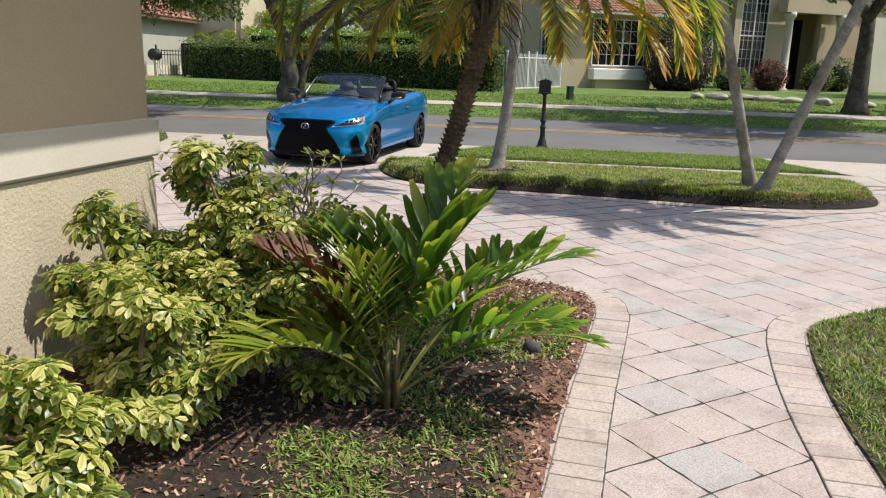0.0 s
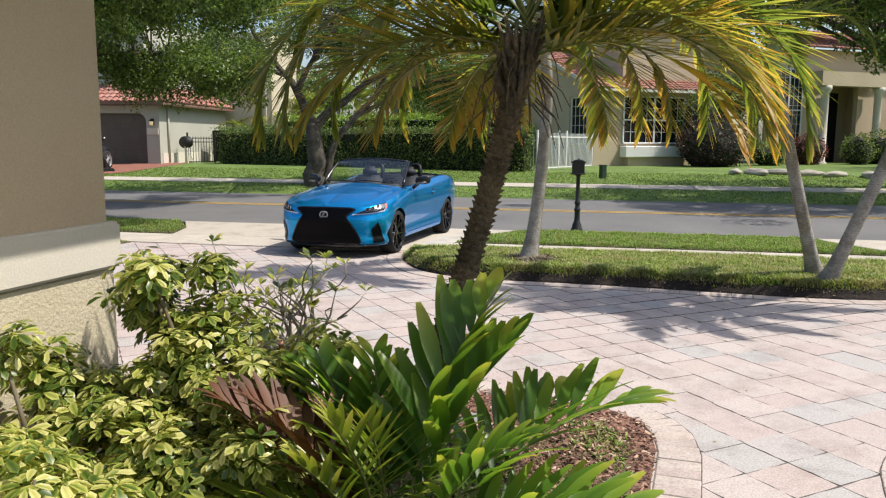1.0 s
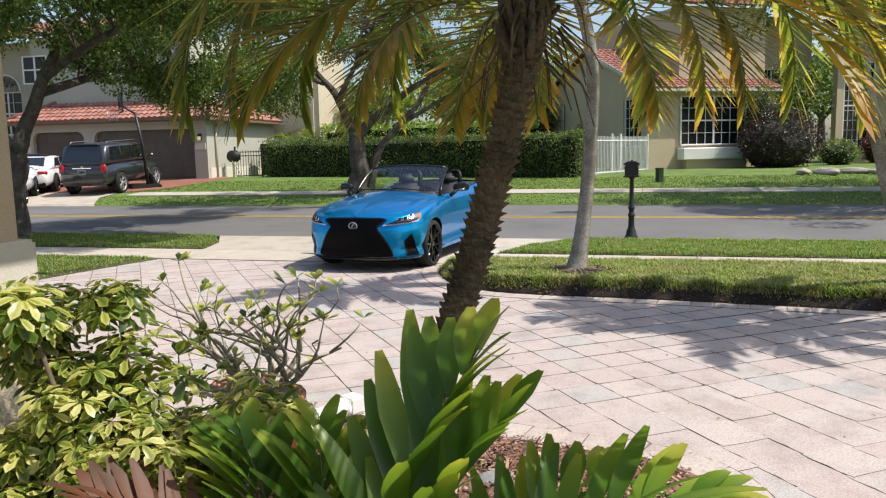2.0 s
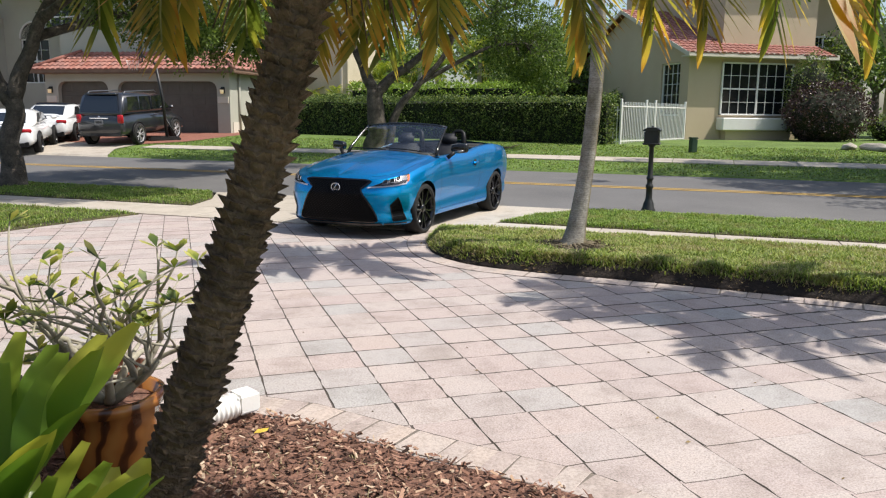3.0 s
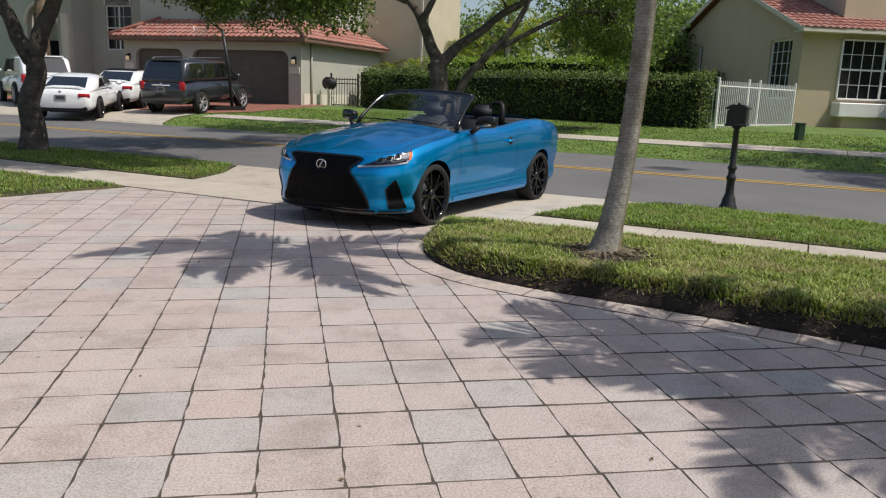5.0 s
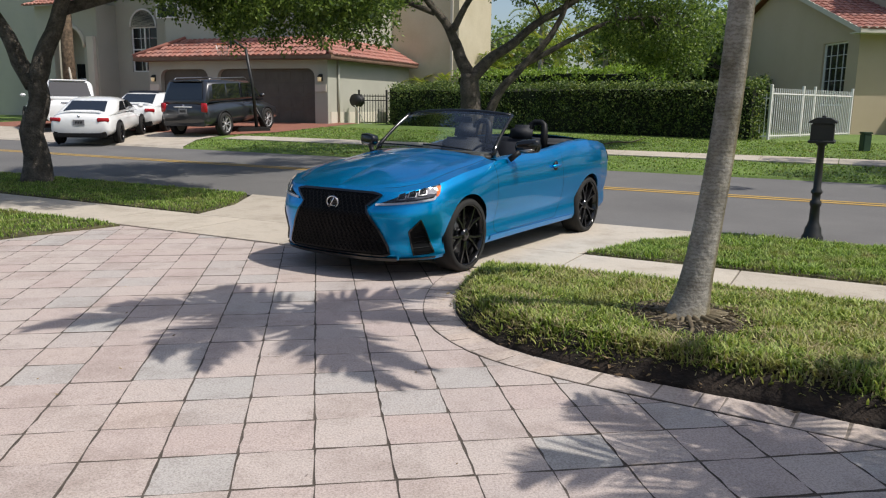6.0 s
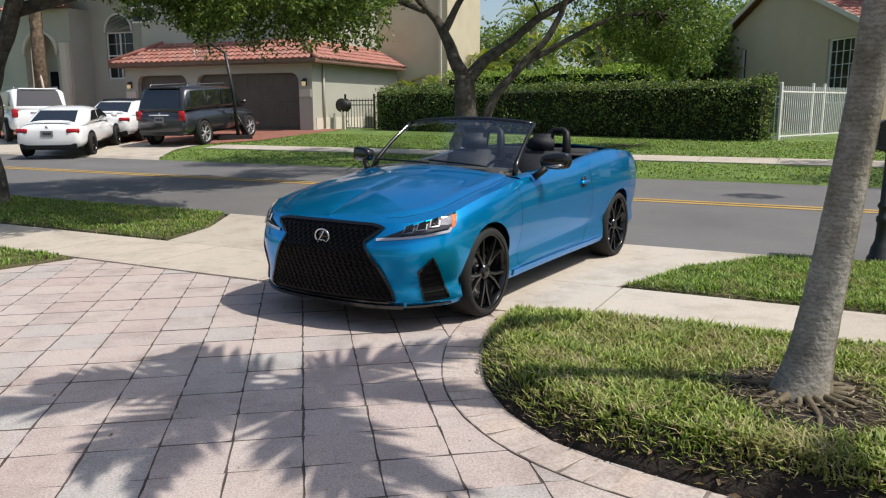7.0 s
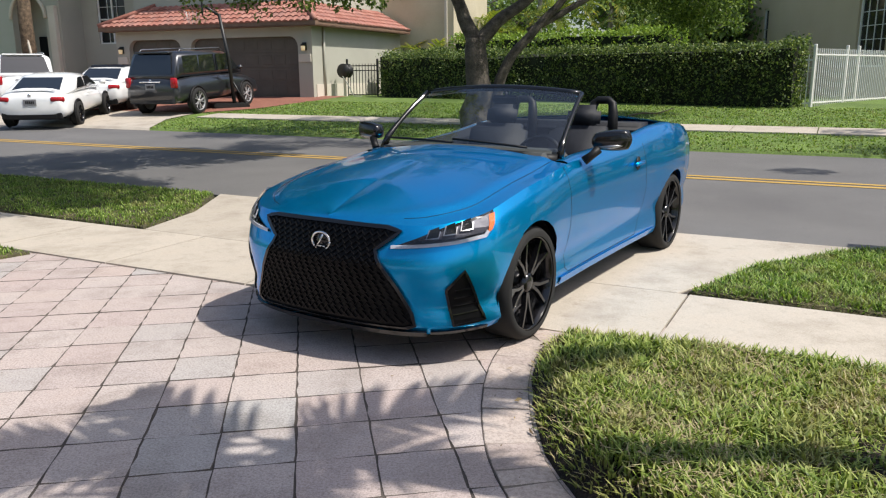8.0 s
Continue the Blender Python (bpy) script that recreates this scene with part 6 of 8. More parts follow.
blades("grass", [un(-7.38, 14.64), un(-7.6, 15.6), un(-8.35, 16.68), un(-20, 16.68), un(-20, 14.64)], 2000, 0.05, 0.013, 67, GRASS, rise(0.04, 0.1), 0.02, label="green grass of the verge under the oak")
BED_VIEW = [(1.2, 2.0), (2.25, 2.9), (2.86, 3.62), (3.5, 4.4), (3.9, 4.95), (3.9, 5.45), (3.2, 6.1), (2.5, 6.6), (1.6, 6.2), (1.2, 4.6), (0.6, 3.6)]
WEEDS = [(1.3, 2.0), (2.25, 2.9), (2.86, 3.62), (3.5, 4.4), (3.85, 4.95), (3.78, 5.3), (3.1, 5.42), (2.5, 5.45), (2.0, 4.9), (1.6, 4.1), (1.2, 3.4), (0.9, 2.7)]
blades("weeds", WEEDS, 3000, 0.03, 0.009, 68, WEED, rise(0.02, 0.1), 0.03, label="sparse low weeds in the mulch bed", patchy=0.48, bend=1.5)
blades("weeds", WEEDS, 4200, 0.04, 0.013, 168, GRASS, rise(0.03, 0.1), 0.03, label="green weed tufts in the shade-darkened humus", patchy=0.54, bend=1.6)
blades("weeds", BED_VIEW, 380, 0.04, 0.004, 69, STRAW, rise(0.02, 0.1), 0.02, label="dry grass litter in the mulch bed", patchy=0.35, bend=1.8)
FAR_LAWN = [un(-17.1, 23.5), un(16, 23.5), un(16, 31), un(-17.4, 31), un(-17.5, 27.6), un(-18.4, 26.7), un(-18.2, 25.3)]
blades("grass", FAR_LAWN, 260, 0.05, 0.03, 70, GRASS, lambda x, y, d: np.interp(NX * x + NY * y, [23.5, 25.2, 25.74, 25.76, 26.64, 26.66, 28, 32.5], [0.16, 0.26, 0.3, -0.2, -0.2, 0.37, 0.45, 0.65]), label="mown grass of the lawns across the street")

# bark chips on the beds
r = np.random.default_rng(77)
n = 30000
x, y = r.uniform(0.3, 4.1, n), r.uniform(1.6, 7.0, n)
k = inside(BED, x, y) & (r.uniform(0, 1, n) < 0.55 + 0.45 * smoothstep(4.2, 5.2, y))
x, y = x[k], y[k]
n = len(x)
a, tip, roll_ = r.uniform(0, 6.28, n), r.normal(0, 0.35, n), r.normal(0, 0.4, n)
L, W, T = r.uniform(0.005, 0.022, n) * (1 + 0.5 * (r.uniform(0, 1, n) < 0.12)), r.uniform(0.003, 0.009, n), 0.002
ux = np.stack([np.cos(a) * np.cos(tip), np.sin(a) * np.cos(tip), np.sin(tip)], 1)
vx = np.stack([-np.sin(a), np.cos(a), roll_], 1)
c = np.stack([x, y, 0.026 + r.uniform(0, 0.012, n)], 1)
cor = [c + s * ux * L[:, None] + t * vx * W[:, None] * k for s, t, k in ((-1, -1, 0.6), (1, -1, 1), (1.1, 1, 0.8), (-1, 1, 1))]
v = np.stack(cor + [q - np.array([0, 0, T]) for q in cor], 1).reshape(-1, 3)
b = np.arange(n)[:, None] * 8
f = np.concatenate([b + q for q in ([0, 1, 2, 3], [0, 4, 5, 1], [1, 5, 6, 2], [2, 6, 7, 3], [3, 7, 4, 0])], 1).reshape(-1, 4)
CHIP = leafy("bark_chip", [(0.0, (0.05, 0.026, 0.018)), (0.35, (0.21, 0.105, 0.072)), (0.7, (0.36, 0.195, 0.135)), (0.88, (0.46, 0.31, 0.21)), (1.0, (0.58, 0.46, 0.34))], 0.9, 0.0, False)
tagged(raw("mulch", v, f, CHIP), "scattered red-brown bark chips on the bed", "mulch", "", "stuff")

# ---- trees and palms beyond the hedge ----
FAR_LEAF = leafy("far_leaf", [(0.0, (0.10, 0.17, 0.045)), (0.6, (0.20, 0.30, 0.08)), (1.0, (0.34, 0.43, 0.13))], 0.4, 0.5, False)
far_plume = [frond("frond", [FROND_G, RACHIS], 2.6, 45, 110, 30, 0.6, 0.06, 81, hang=0.4, segs=3), frond("frond", [FROND_L, RACHIS], 2.4, 35, 100, 28, 0.6, 0.06, 82, hang=0.4, segs=3)]


def far_palm(at, h, seed, n=16, k=1.0):
    ob = thing("palm_tree", "tall palm beyond the hedge", "palm tree", pose(*at, 0.7), "palms beyond the hedge")
    q = random.Random(seed)
    part("trunk", tube([(0, 0, -0.2), (0.1, 0.05, h * 0.5), (0.15, 0.1, h)], [0.2, 0.15, 0.13], 8), GREY_TRUNK, ob)
    for i in range(n):
        place("frond", far_plume[(i + seed) % 2], ob, pose(0.15, 0.1, h, q.uniform(-10, 10), -35 + 70 * i / n, i * 137.5) @ Matrix.Diagonal((k, k, k, 1)))


for at, h, sd in (((9.5, 47), 2.6, 1), ((12.5, 45), 3.2, 2), ((15.5, 47), 4.2, 3), ((17.5, 42), 2.4, 4), ((7.6, 44.5), 1.2, 6), ((13, 52), 5.5, 7), ((19.5, 50), 5.0, 8), ((10.2, 42.2), 0.8, 9), ((6.5, 43.6), 0.9, 10), ((15.0, 41.0), 1.6, 11), ((17.0, 46.0), 3.4, 12)):
    far_palm(at, h, sd)
far = limb_tree("tree", "leafy green tree beyond the hedge", (14.5, 66.0, 0.7), 2.5, 0.3, ((0, 0, 5.0), (4.5, 4.0, 2.4)), 4600, 91, (0.32, 0.2), FAR_LEAF, clump=1.1)
tagged(far, group="trees beyond the hedge")
for x, y, s, rz in ((25, 55, 1.0, 100), (20.5, 60, 1.1, 130), (30, 62, 1.2, 10), (-3, 70, 1.4, 77), (38, 60, 1.3, 222), (17.2, 40.5, 0.62, 20), (48, 52, 1.2, 70), (56, 40, 1.3, 170), (64, 26, 1.3, 260), (-26, 56, 1.4, 15), (-38, 50, 1.5, 95), (-50, 44, 1.4, 185)):
    c = copy_thing(far, pose(x, y, 0.7, 0, 0, rz))
    c.matrix_basis = pose(x, y, 0.7, 0, 0, rz) @ Matrix.Diagonal((s, s, s, 1))

# bare earth and roots at the foot of the island palm
rr = random.Random(8)
foot = thing("root_flare", "bare earth and surface roots at the foot of a palm", "roots", pose(6.03, 10.56, 0.14))
bm = bmesh.new()
bmesh.ops.create_icosphere(bm, subdivisions=3, radius=0.52)
for v in bm.verts:
    v.co = Vector((v.co.x, v.co.y, v.co.z * 0.055)) * (1 + 0.3 * noise.noise(v.co * 5))
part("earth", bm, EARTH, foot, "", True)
for k in range(16):
    a = k * 0.39 + rr.uniform(-0.2, 0.2)
    L = rr.uniform(0.22, 0.5)
    part("root", tube([(0.09 * math.cos(a), 0.09 * math.sin(a), 0.05), (L * 0.6 * math.cos(a + 0.2), L * 0.6 * math.sin(a + 0.2), 0.03), (L * math.cos(a + 0.1), L * math.sin(a + 0.1), -0.01)], [0.022, 0.015, 0.008], 6), STEM, foot, "", True)

r = np.random.default_rng(55)
n = 1300
a, d = r.uniform(0, 6.28, n), 0.12 + 0.5 * r.uniform(0, 1, n) ** 0.7
x, y = 6.03 + d * np.cos(a), 10.56 + d * np.sin(a)
t = r.uniform(0, 6.28, n)
L, W = r.uniform(0.012, 0.05, n), r.uniform(0.001, 0.0028, n)
z = 0.15 * island_lie(x, y) + 0.012 + 0.012 * r.uniform(0, 1, n) + 0.02 * (d < 0.4)
dx, dy = np.cos(t), np.sin(t)
v = np.stack([np.stack([x - dx * L - dy * W, y - dy * L + dx * W, z], 1), np.stack([x - dx * L + dy * W, y - dy * L - dx * W, z], 1), np.stack([x + dx * L + dy * W, y + dy * L - dx * W, z + r.uniform(0, 0.02, n)], 1), np.stack([x + dx * L - dy * W, y + dy * L + dx * W, z + 0.004], 1)], 1).reshape(-1, 3)
tagged(raw("straw_litter", v, np.arange(n * 4).reshape(-1, 4), DEAD_STRAW, uv=np.tile([[0, 0], [1, 0], [1, 1], [0, 1]], (n, 1))), "dry straw litter round the palm's foot", "leaf litter", "", "stuff")

# dry leaves and bits blown over the paving
r = np.random.default_rng(123)
n = 110
x, y = r.uniform(0.5, 8.5, n), r.uniform(4.5, 12.5, n)
k = ~(inside(ISLAND, x, y) | inside(BED, x, y) | inside(LAWN_EAST, x, y))
x, y = x[k], y[k]
n = len(x)
a, L = r.uniform(0, 6.28, n), r.uniform(0.004, 0.016, n)
W = L * r.uniform(0.25, 0.5, n)
dx, dy = np.cos(a), np.sin(a)
v = np.stack([np.stack([x - dx * L, y - dy * L, np.full(n, 0.004)], 1), np.stack([x - dy * W, y + dx * W, r.uniform(0.003, 0.012, n)], 1), np.stack([x + dx * L, y + dy * L, r.uniform(0.003, 0.014, n)], 1), np.stack([x + dy * W, y - dx * W, np.full(n, 0.004)], 1)], 1).reshape(-1, 3)
DRY = leafy("dry_leaf", [(0.0, (0.10, 0.06, 0.035)), (0.6, (0.22, 0.15, 0.08)), (1.0, (0.36, 0.27, 0.12))], 0.8, 0.1, False)
tagged(raw("leaf_litter", v, np.arange(n * 4).reshape(-1, 4), DRY), "small dry leaves scattered over the paving", "leaf litter", "", "stuff")

# curled dead leaves on the front of the bed, darkened for its shade
HUSK = leafy("withered_leaf", [(0.0, (0.035, 0.022, 0.014)), (0.55, (0.10, 0.062, 0.036)), (0.9, (0.19, 0.125, 0.07)), (1.0, (0.32, 0.23, 0.12))], 0.85, 0.05, False)
r = np.random.default_rng(222)
n = 1900
x, y = r.uniform(0.3, 3.5, n), r.uniform(1.5, 5.2, n)
k = inside(BED, x, y) & (edge_distance(BED, x, y) > 0.03)
x, y = x[k], y[k]
n = len(x)
a, L = r.uniform(0, 6.28, n), r.uniform(0.007, 0.026, n)
W = L * r.uniform(0.25, 0.55, n)
dx, dy, z = np.cos(a), np.sin(a), 0.034
v = np.stack([np.stack([x - dx * L, y - dy * L, z + r.uniform(0, 0.012, n)], 1), np.stack([x - dy * W, y + dx * W, z + r.uniform(0.0, 0.02, n)], 1), np.stack([x + dx * L, y + dy * L, z + r.uniform(0, 0.016, n)], 1), np.stack([x + dy * W, y - dx * W, np.full(n, z)], 1)], 1).reshape(-1, 3)
tagged(raw("leaf_litter", v, np.arange(n * 4).reshape(-1, 4), HUSK), "curled brown dead leaves on the planting bed", "leaf litter", "", "stuff")

# withered leaves caught along the edge of the lawn island
r = np.random.default_rng(321)
n = 5200
x, y = r.uniform(4.3, 9.0, n), r.uniform(7.2, 12.8, n)
d = edge_distance(ISLAND, x, y)
k = (d < np.abs(r.normal(0, 0.055, n))) & (NX * x + NY * y < 13.4)
x, y, d = x[k], y[k], d[k]
n = len(x)
ins = inside(ISLAND, x, y)
z = np.where(ins, 0.02 + 0.10 * smoothstep(0, 0.12, d) * island_lie(x, y), 0.012)
a, L = r.uniform(0, 6.28, n), r.uniform(0.008, 0.03, n)
W = L * r.uniform(0.2, 0.5, n)
dx, dy = np.cos(a), np.sin(a)
v = np.stack([np.stack([x - dx * L, y - dy * L, z + 0.004], 1), np.stack([x - dy * W, y + dx * W, z + r.uniform(0.003, 0.02, n)], 1), np.stack([x + dx * L, y + dy * L, z + r.uniform(0.003, 0.025, n)], 1), np.stack([x + dy * W, y - dx * W, z + 0.005], 1)], 1).reshape(-1, 3)
tagged(raw("leaf_litter", v, np.arange(n * 4).reshape(-1, 4), DRY), "withered brown leaves along the lawn island's edge", "leaf litter", "", "stuff")

# ---- houses ----
DOOR_BROWN = surface("brown_garage_door", (0.085, 0.072, 0.055), (0.11, 0.094, 0.072), 1.5, 50, 0.6, bump=0.05, speck=0.1)
LAMPGLASS, _nt, _b = mat("lamp_glass", 0.2)
_b.inputs["Base Color"].default_value = (0.85, 0.72, 0.5, 1)
_b.inputs["Emission Color"].default_value = (1.0, 0.72, 0.35, 1)
_b.inputs["Emission Strength"].default_value = 0.25


def comb(outline, y0, y1):
    """An upright slab from an outline in (x, z), between y0 and y1."""
    own = prism([(x, z) for x, z in outline], min(y0, y1), max(y0, y1))
    own.transform(Matrix(((1, 0, 0, 0), (0, 0, 1, 0), (0, 1, 0, 0), (0, 0, 0, 1))))
    bmesh.ops.recalc_face_normals(own, faces=own.faces)
    return own


def arch_top(x0, x1, z0, z1, r, n=5):
    """Outline of an opening seen from the floor up, with rounded upper corners."""
    pts = [(x0, z0), (x0, z1 - r)]
    pts += [(x0 + r - r * math.cos(a), z1 - r + r * math.sin(a)) for a in np.linspace(0, math.pi / 2, n)[1:]]
    pts += [(x1 - r + r * math.sin(a), z1 - r + r * math.cos(a)) for a in np.linspace(0, math.pi / 2, n)]
    return pts + [(x1, z0)]


def holed_wall(x0, x1, z0, z1, holes, y0, y1):
    """A wall of boxes round rectangular holes (x0, x1, z0, z1)."""
    xs = sorted({x0, x1, *[h[0] for h in holes], *[h[1] for h in holes]})
    zs = sorted({z0, z1, *[h[2] for h in holes], *[h[3] for h in holes]})
    bm = bmesh.new()
    for a, b in zip(xs, xs[1:]):
        run = None
        for c, d in zip(zs, zs[1:]):
            solid = not any(h[0] < (a + b) / 2 < h[1] and h[2] < (c + d) / 2 < h[3] for h in holes)
            if solid:
                box((b - a, abs(y1 - y0), d - c), ((a + b) / 2, (y0 + y1) / 2, (c + d) / 2), 0, 0, bm)
    bmesh.ops.remove_doubles(bm, verts=bm.verts, dist=1e-4)
    return bm


def window(parent, m, w, h, cols, rows, mid=False, arched=False):
    """A white-framed window in its own x (across), z (up), facing -y at y=0."""
    bm = bmesh.new()
    f = 0.06
    for cx, cz, sx, sz in ((0, f / 2, w, f), (0, h - f / 2, w, f), (-w / 2 + f / 2, h / 2, f, h), (w / 2 - f / 2, h / 2, f, h)):
        box((sx, 0.09, sz), (cx, 0, cz), 0, 0.008, bm)
    if mid:
        box((0.07, 0.085, h), (0, 0, h / 2), 0, 0, bm)
        box((w, 0.08, 0.06), (0, 0, h * 0.5), 0, 0, bm)
    win = part("window", bm, WHITE, parent, "white-framed window with dark panes")
    win.matrix_local = m
    bars = bmesh.new()
    for k in range(1, cols):
        box((0.016, 0.03, h - f), (-w / 2 + w * k / cols, -0.012, h / 2), 0, 0, bars)
    for k in range(1, rows):
        box((w - f, 0.028, 0.016), (0, -0.012, h * k / rows), 0, 0, bars)
    part("glazing_grid", bars, WHITE, win)
    part("pane", box((w - 0.05, 0.02, h - 0.05), (0, 0.02, h / 2)), GLASSY, win)
    return win


LOOSE_TILES = []


def tile_slope(parent, origin, along, up, poly, name="roof"):
    """Barrel tiles on a slope: along the eave, up the slope; poly in metres of (along, up)."""
    o, a, u = Vector(origin), Vector(along).normalized(), Vector(up).normalized()
    n = a.cross(u)
    if n.z < 0:
        n = -n
    wide, tall = 0.27, 0.36
    cx, cy = np.meshgrid(np.arange(min(p[0] for p in poly), max(p[0] for p in poly), wide) + wide / 2, np.arange(min(p[1] for p in poly), max(p[1] for p in poly), tall) + tall / 2, indexing="ij")
    k = inside(poly, cx.ravel(), cy.ravel())
    cx, cy = cx.ravel()[k], cy.ravel()[k]
    q = np.random.default_rng(int(abs(o.x * 7 + o.y * 3)) + 5)
    # one tile: a barrel from its thick lower lip up under the next row
    fx = np.linspace(-0.5, 0.5, 8)
    bow = 0.055 * np.cos(np.pi * fx) ** 0.8
    base = np.concatenate([np.stack([fx * wide, np.full(8, y), np.maximum(bow * kz + z, 0.0)], 1) for y, z, kz in ((-0.5 * tall - 0.02, 0.004, 0.25), (-0.5 * tall - 0.02, 0.040, 1.0), (0.5 * tall, 0.004, 1.0))])
    one = [(r * 8 + i, r * 8 + i + 1, (r + 1) * 8 + i + 1, (r + 1) * 8 + i) for r in range(2) for i in range(7)]
    deck = bmesh.new()
    deck.faces.new([deck.verts.new(o + a * p[0] + u * p[1] - n * 0.015) for p in poly])
    ob = part(name, deck, TILE, parent)
    turn = np.stack([a, u, n], 1)
    spots = np.stack([cx + q.normal(0, 0.004, len(cx)), cy + q.normal(0, 0.006, len(cx)), q.uniform(0, 0.006, len(cx))], 1)[np.argsort(cy, kind="stable")]
    me = bpy.data.meshes.new("roof_tile")
    me.from_pydata([tuple(turn @ p) for p in base], [], one)
    me.materials.append(TILE)
    LOOSE_TILES.append((ob, me, [tuple(np.array(o) + turn @ p) for p in spots[:300]]))
    if len(spots) > 300:
        P = np.array(o) + (spots[300:, None] + base[None]) @ turn.T
        far = raw("roof_tiles", P.reshape(-1, 3), (np.arange(len(spots) - 300)[:, None, None] * 24 + np.array(one)).reshape(-1, 4), TILE, ob)
        tagged(far, "more barrel tiles up the slope", "", "", "stuff")
    return ob


# the garage house across the street; local x runs left along its front, y towards the street
garage_house = thing("house", "grey-green stucco house with a red tiled garage across the street", "house", pose(1.70, 37.53, 0.66, 0, 0, 152.8))
GH = garage_house
front = [(0, -0.3), (0.6, -0.3)] + arch_top(0.6, 5.45, 0, 2.2, 0.36)[0:] + [(5.45, -0.3), (5.95, -0.3)] + arch_top(5.95, 8.55, 0, 2.2, 0.36) + [(8.55, -0.3), (9.2, -0.3), (9.2, 2.66), (0, 2.66)]
part("garage_front", comb(front, 0, -0.3), STUCCO_GREY, GH, "stucco garage front")
for x0, x1 in ((0.6, 5.45), (5.95, 8.55)):
    slab = bmesh.new()
    for k in range(4):
        box((x1 - x0 + 0.02, 0.05, 0.556), ((x0 + x1) / 2, -0.24, 0.27 + 0.55 * k), 0, 0.012, slab)
        n = 8 if x1 - x0 > 4 else 4
        for i in range(n):
            w = (x1 - x0) / n
            box((w - 0.16, 0.02, 0.34), (x0 + w * (i + 0.5), -0.212, 0.27 + 0.55 * k), 0, 0.008, slab)
    part("garage_door", slab, DOOR_BROWN, GH, "closed dark brown panelled garage door")
part("side_wall", box((0.3, 7.2, 2.96), (0.15, -3.9, 1.18)), STUCCO_GREY, GH)
part("plinth", box((0.03, 7.0, 0.75), (-0.012, -3.7, 0.1)), STUCCO_BAND, GH)
part("left_wall", box((0.3, 1.9, 2.96), (9.05, -1.25, 1.18)), STUCCO_GREY, GH)
# skirt roof round the garage
RUN, RISE = 1.6, 0.85
S = math.hypot(RUN, RISE)
tile_slope(GH, (-0.45, 0.45, 2.68), (1, 0, 0), (0, -RUN, RISE), [(0, 0), (10.1, 0), (10.1 - RUN, S), (RUN, S)])
tile_slope(GH, (-0.45, -7.6, 2.68), (0, 1, 0), (RUN, 0, RISE), [(0, 0), (8.05, 0), (8.05 - RUN, S), (0, S)])
tile_slope(GH, (9.65, 0.45, 2.68), (0, -1, 0), (-RUN, 0, RISE), [(0, 0), (5, 0), (5, S), (RUN, S)])
ridge = tube([(-0.45, 0.45, 2.76), (-0.45 + RUN, 0.45 - RUN, 2.76 + RISE)], 0.09, 8)
part("ridge_tile", ridge, TILE, GH, "", True)
part("ridge_tile", tube([(9.65, 0.45, 2.76), (9.65 - RUN, 0.45 - RUN, 2.76 + RISE)], 0.09, 8), TILE, GH, "", True)
eave = bmesh.new()
box((10.1, 0.06, 0.16), (4.6, 0.42, 2.62), 0, 0, eave)
box((0.06, 8.0, 0.16), (-0.42, -3.6, 2.62), 0, 0, eave)
box((10.0, 0.9, 0.05), (4.6, 0.0, 2.56), 0, 0, eave)
box((0.9, 8.0, 0.05), (0.0, -3.6, 2.562), 0, 0, eave)
part("eave_board", eave, surface("brown_fascia", (0.20, 0.12, 0.08), (0.26, 0.16, 0.11), 3, 40, 0.7), GH, "brown eave board")
# two storeys behind
part("upper_wall", holed_wall(1.15, 9.2, 2.5, 6.6, [], -1.15, -1.45), STUCCO_GREY, GH)
part("upper_side", box((0.3, 9.5, 4.0), (1.3, -6.2, 4.6)), STUCCO_GREY, GH)
part("front_wall", holed_wall(9.2, 24.0, -0.4, 6.6, [(10.7, 12.3, 2.2, 4.3)], -2.2, -2.5), STUCCO_GREY, GH)
part("back_wing", box((4.0, 4.5, 7.0), (-0.4, -10.2, 3.2)), STUCCO_CREAM, GH)
part("wing_trim", box((0.12, 0.12, 7.0), (-2.05, -7.92, 3.2)), STUCCO_BAND, GH)
win = window(GH, pose(11.5, -2.3, 2.2, 0, 0, 180), 1.6, 2.1, 3, 4, True)
half = comb([(0.8 * math.cos(a), 0.8 * math.sin(a)) for a in np.linspace(0, math.pi, 15)], 0.02, 0.06)
half.transform(Matrix.Translation((0, -0.12, 2.1)))
part("fanlight", half, GLASSY, win, "dark arched fanlight")
part("fanlight_frame", tube([(0.8 * math.cos(a), -0.13, 2.1 + 0.8 * math.sin(a)) for a in np.linspace(0, math.pi, 17)], 0.045, 6), WHITE, win)
for x in (4.0, 9.0):
    window(GH, pose(x, -1.13, 4.5, 0, 0, 180), 1.3, 1.3, 2, 2, True)
tower = [(13.2, -0.4), (14.1, -0.4)] + arch_top(14.1, 16.1, 0, 4.3, 0.99, 9) + [(16.1, -0.4), (17.2, -0.4), (17.2, 5.3), (13.2, 5.3)]
part("entry_front", comb(tower, -1.0, -1.3), STUCCO_GREY, GH, "tall arched entry front")
part("entry_arch_trim", tube([(15.1 - 1.06 * math.cos(a), -0.98, 3.31 + 1.06 * math.sin(a)) for a in np.linspace(0, math.pi, 19)], 0.09, 6), STUCCO_BAND, GH)
part("entry_side", box((0.3, 1.4, 5.7), (13.35, -2.0, 2.45)), STUCCO_GREY, GH)
part("entry_side", box((0.3, 1.4, 5.7), (17.05, -2.0, 2.45)), STUCCO_GREY, GH)
part("pilaster", box((0.42, 0.2, 4.2), (13.55, -0.92, 1.7), 0, 0.02), STUCCO_BAND, GH)
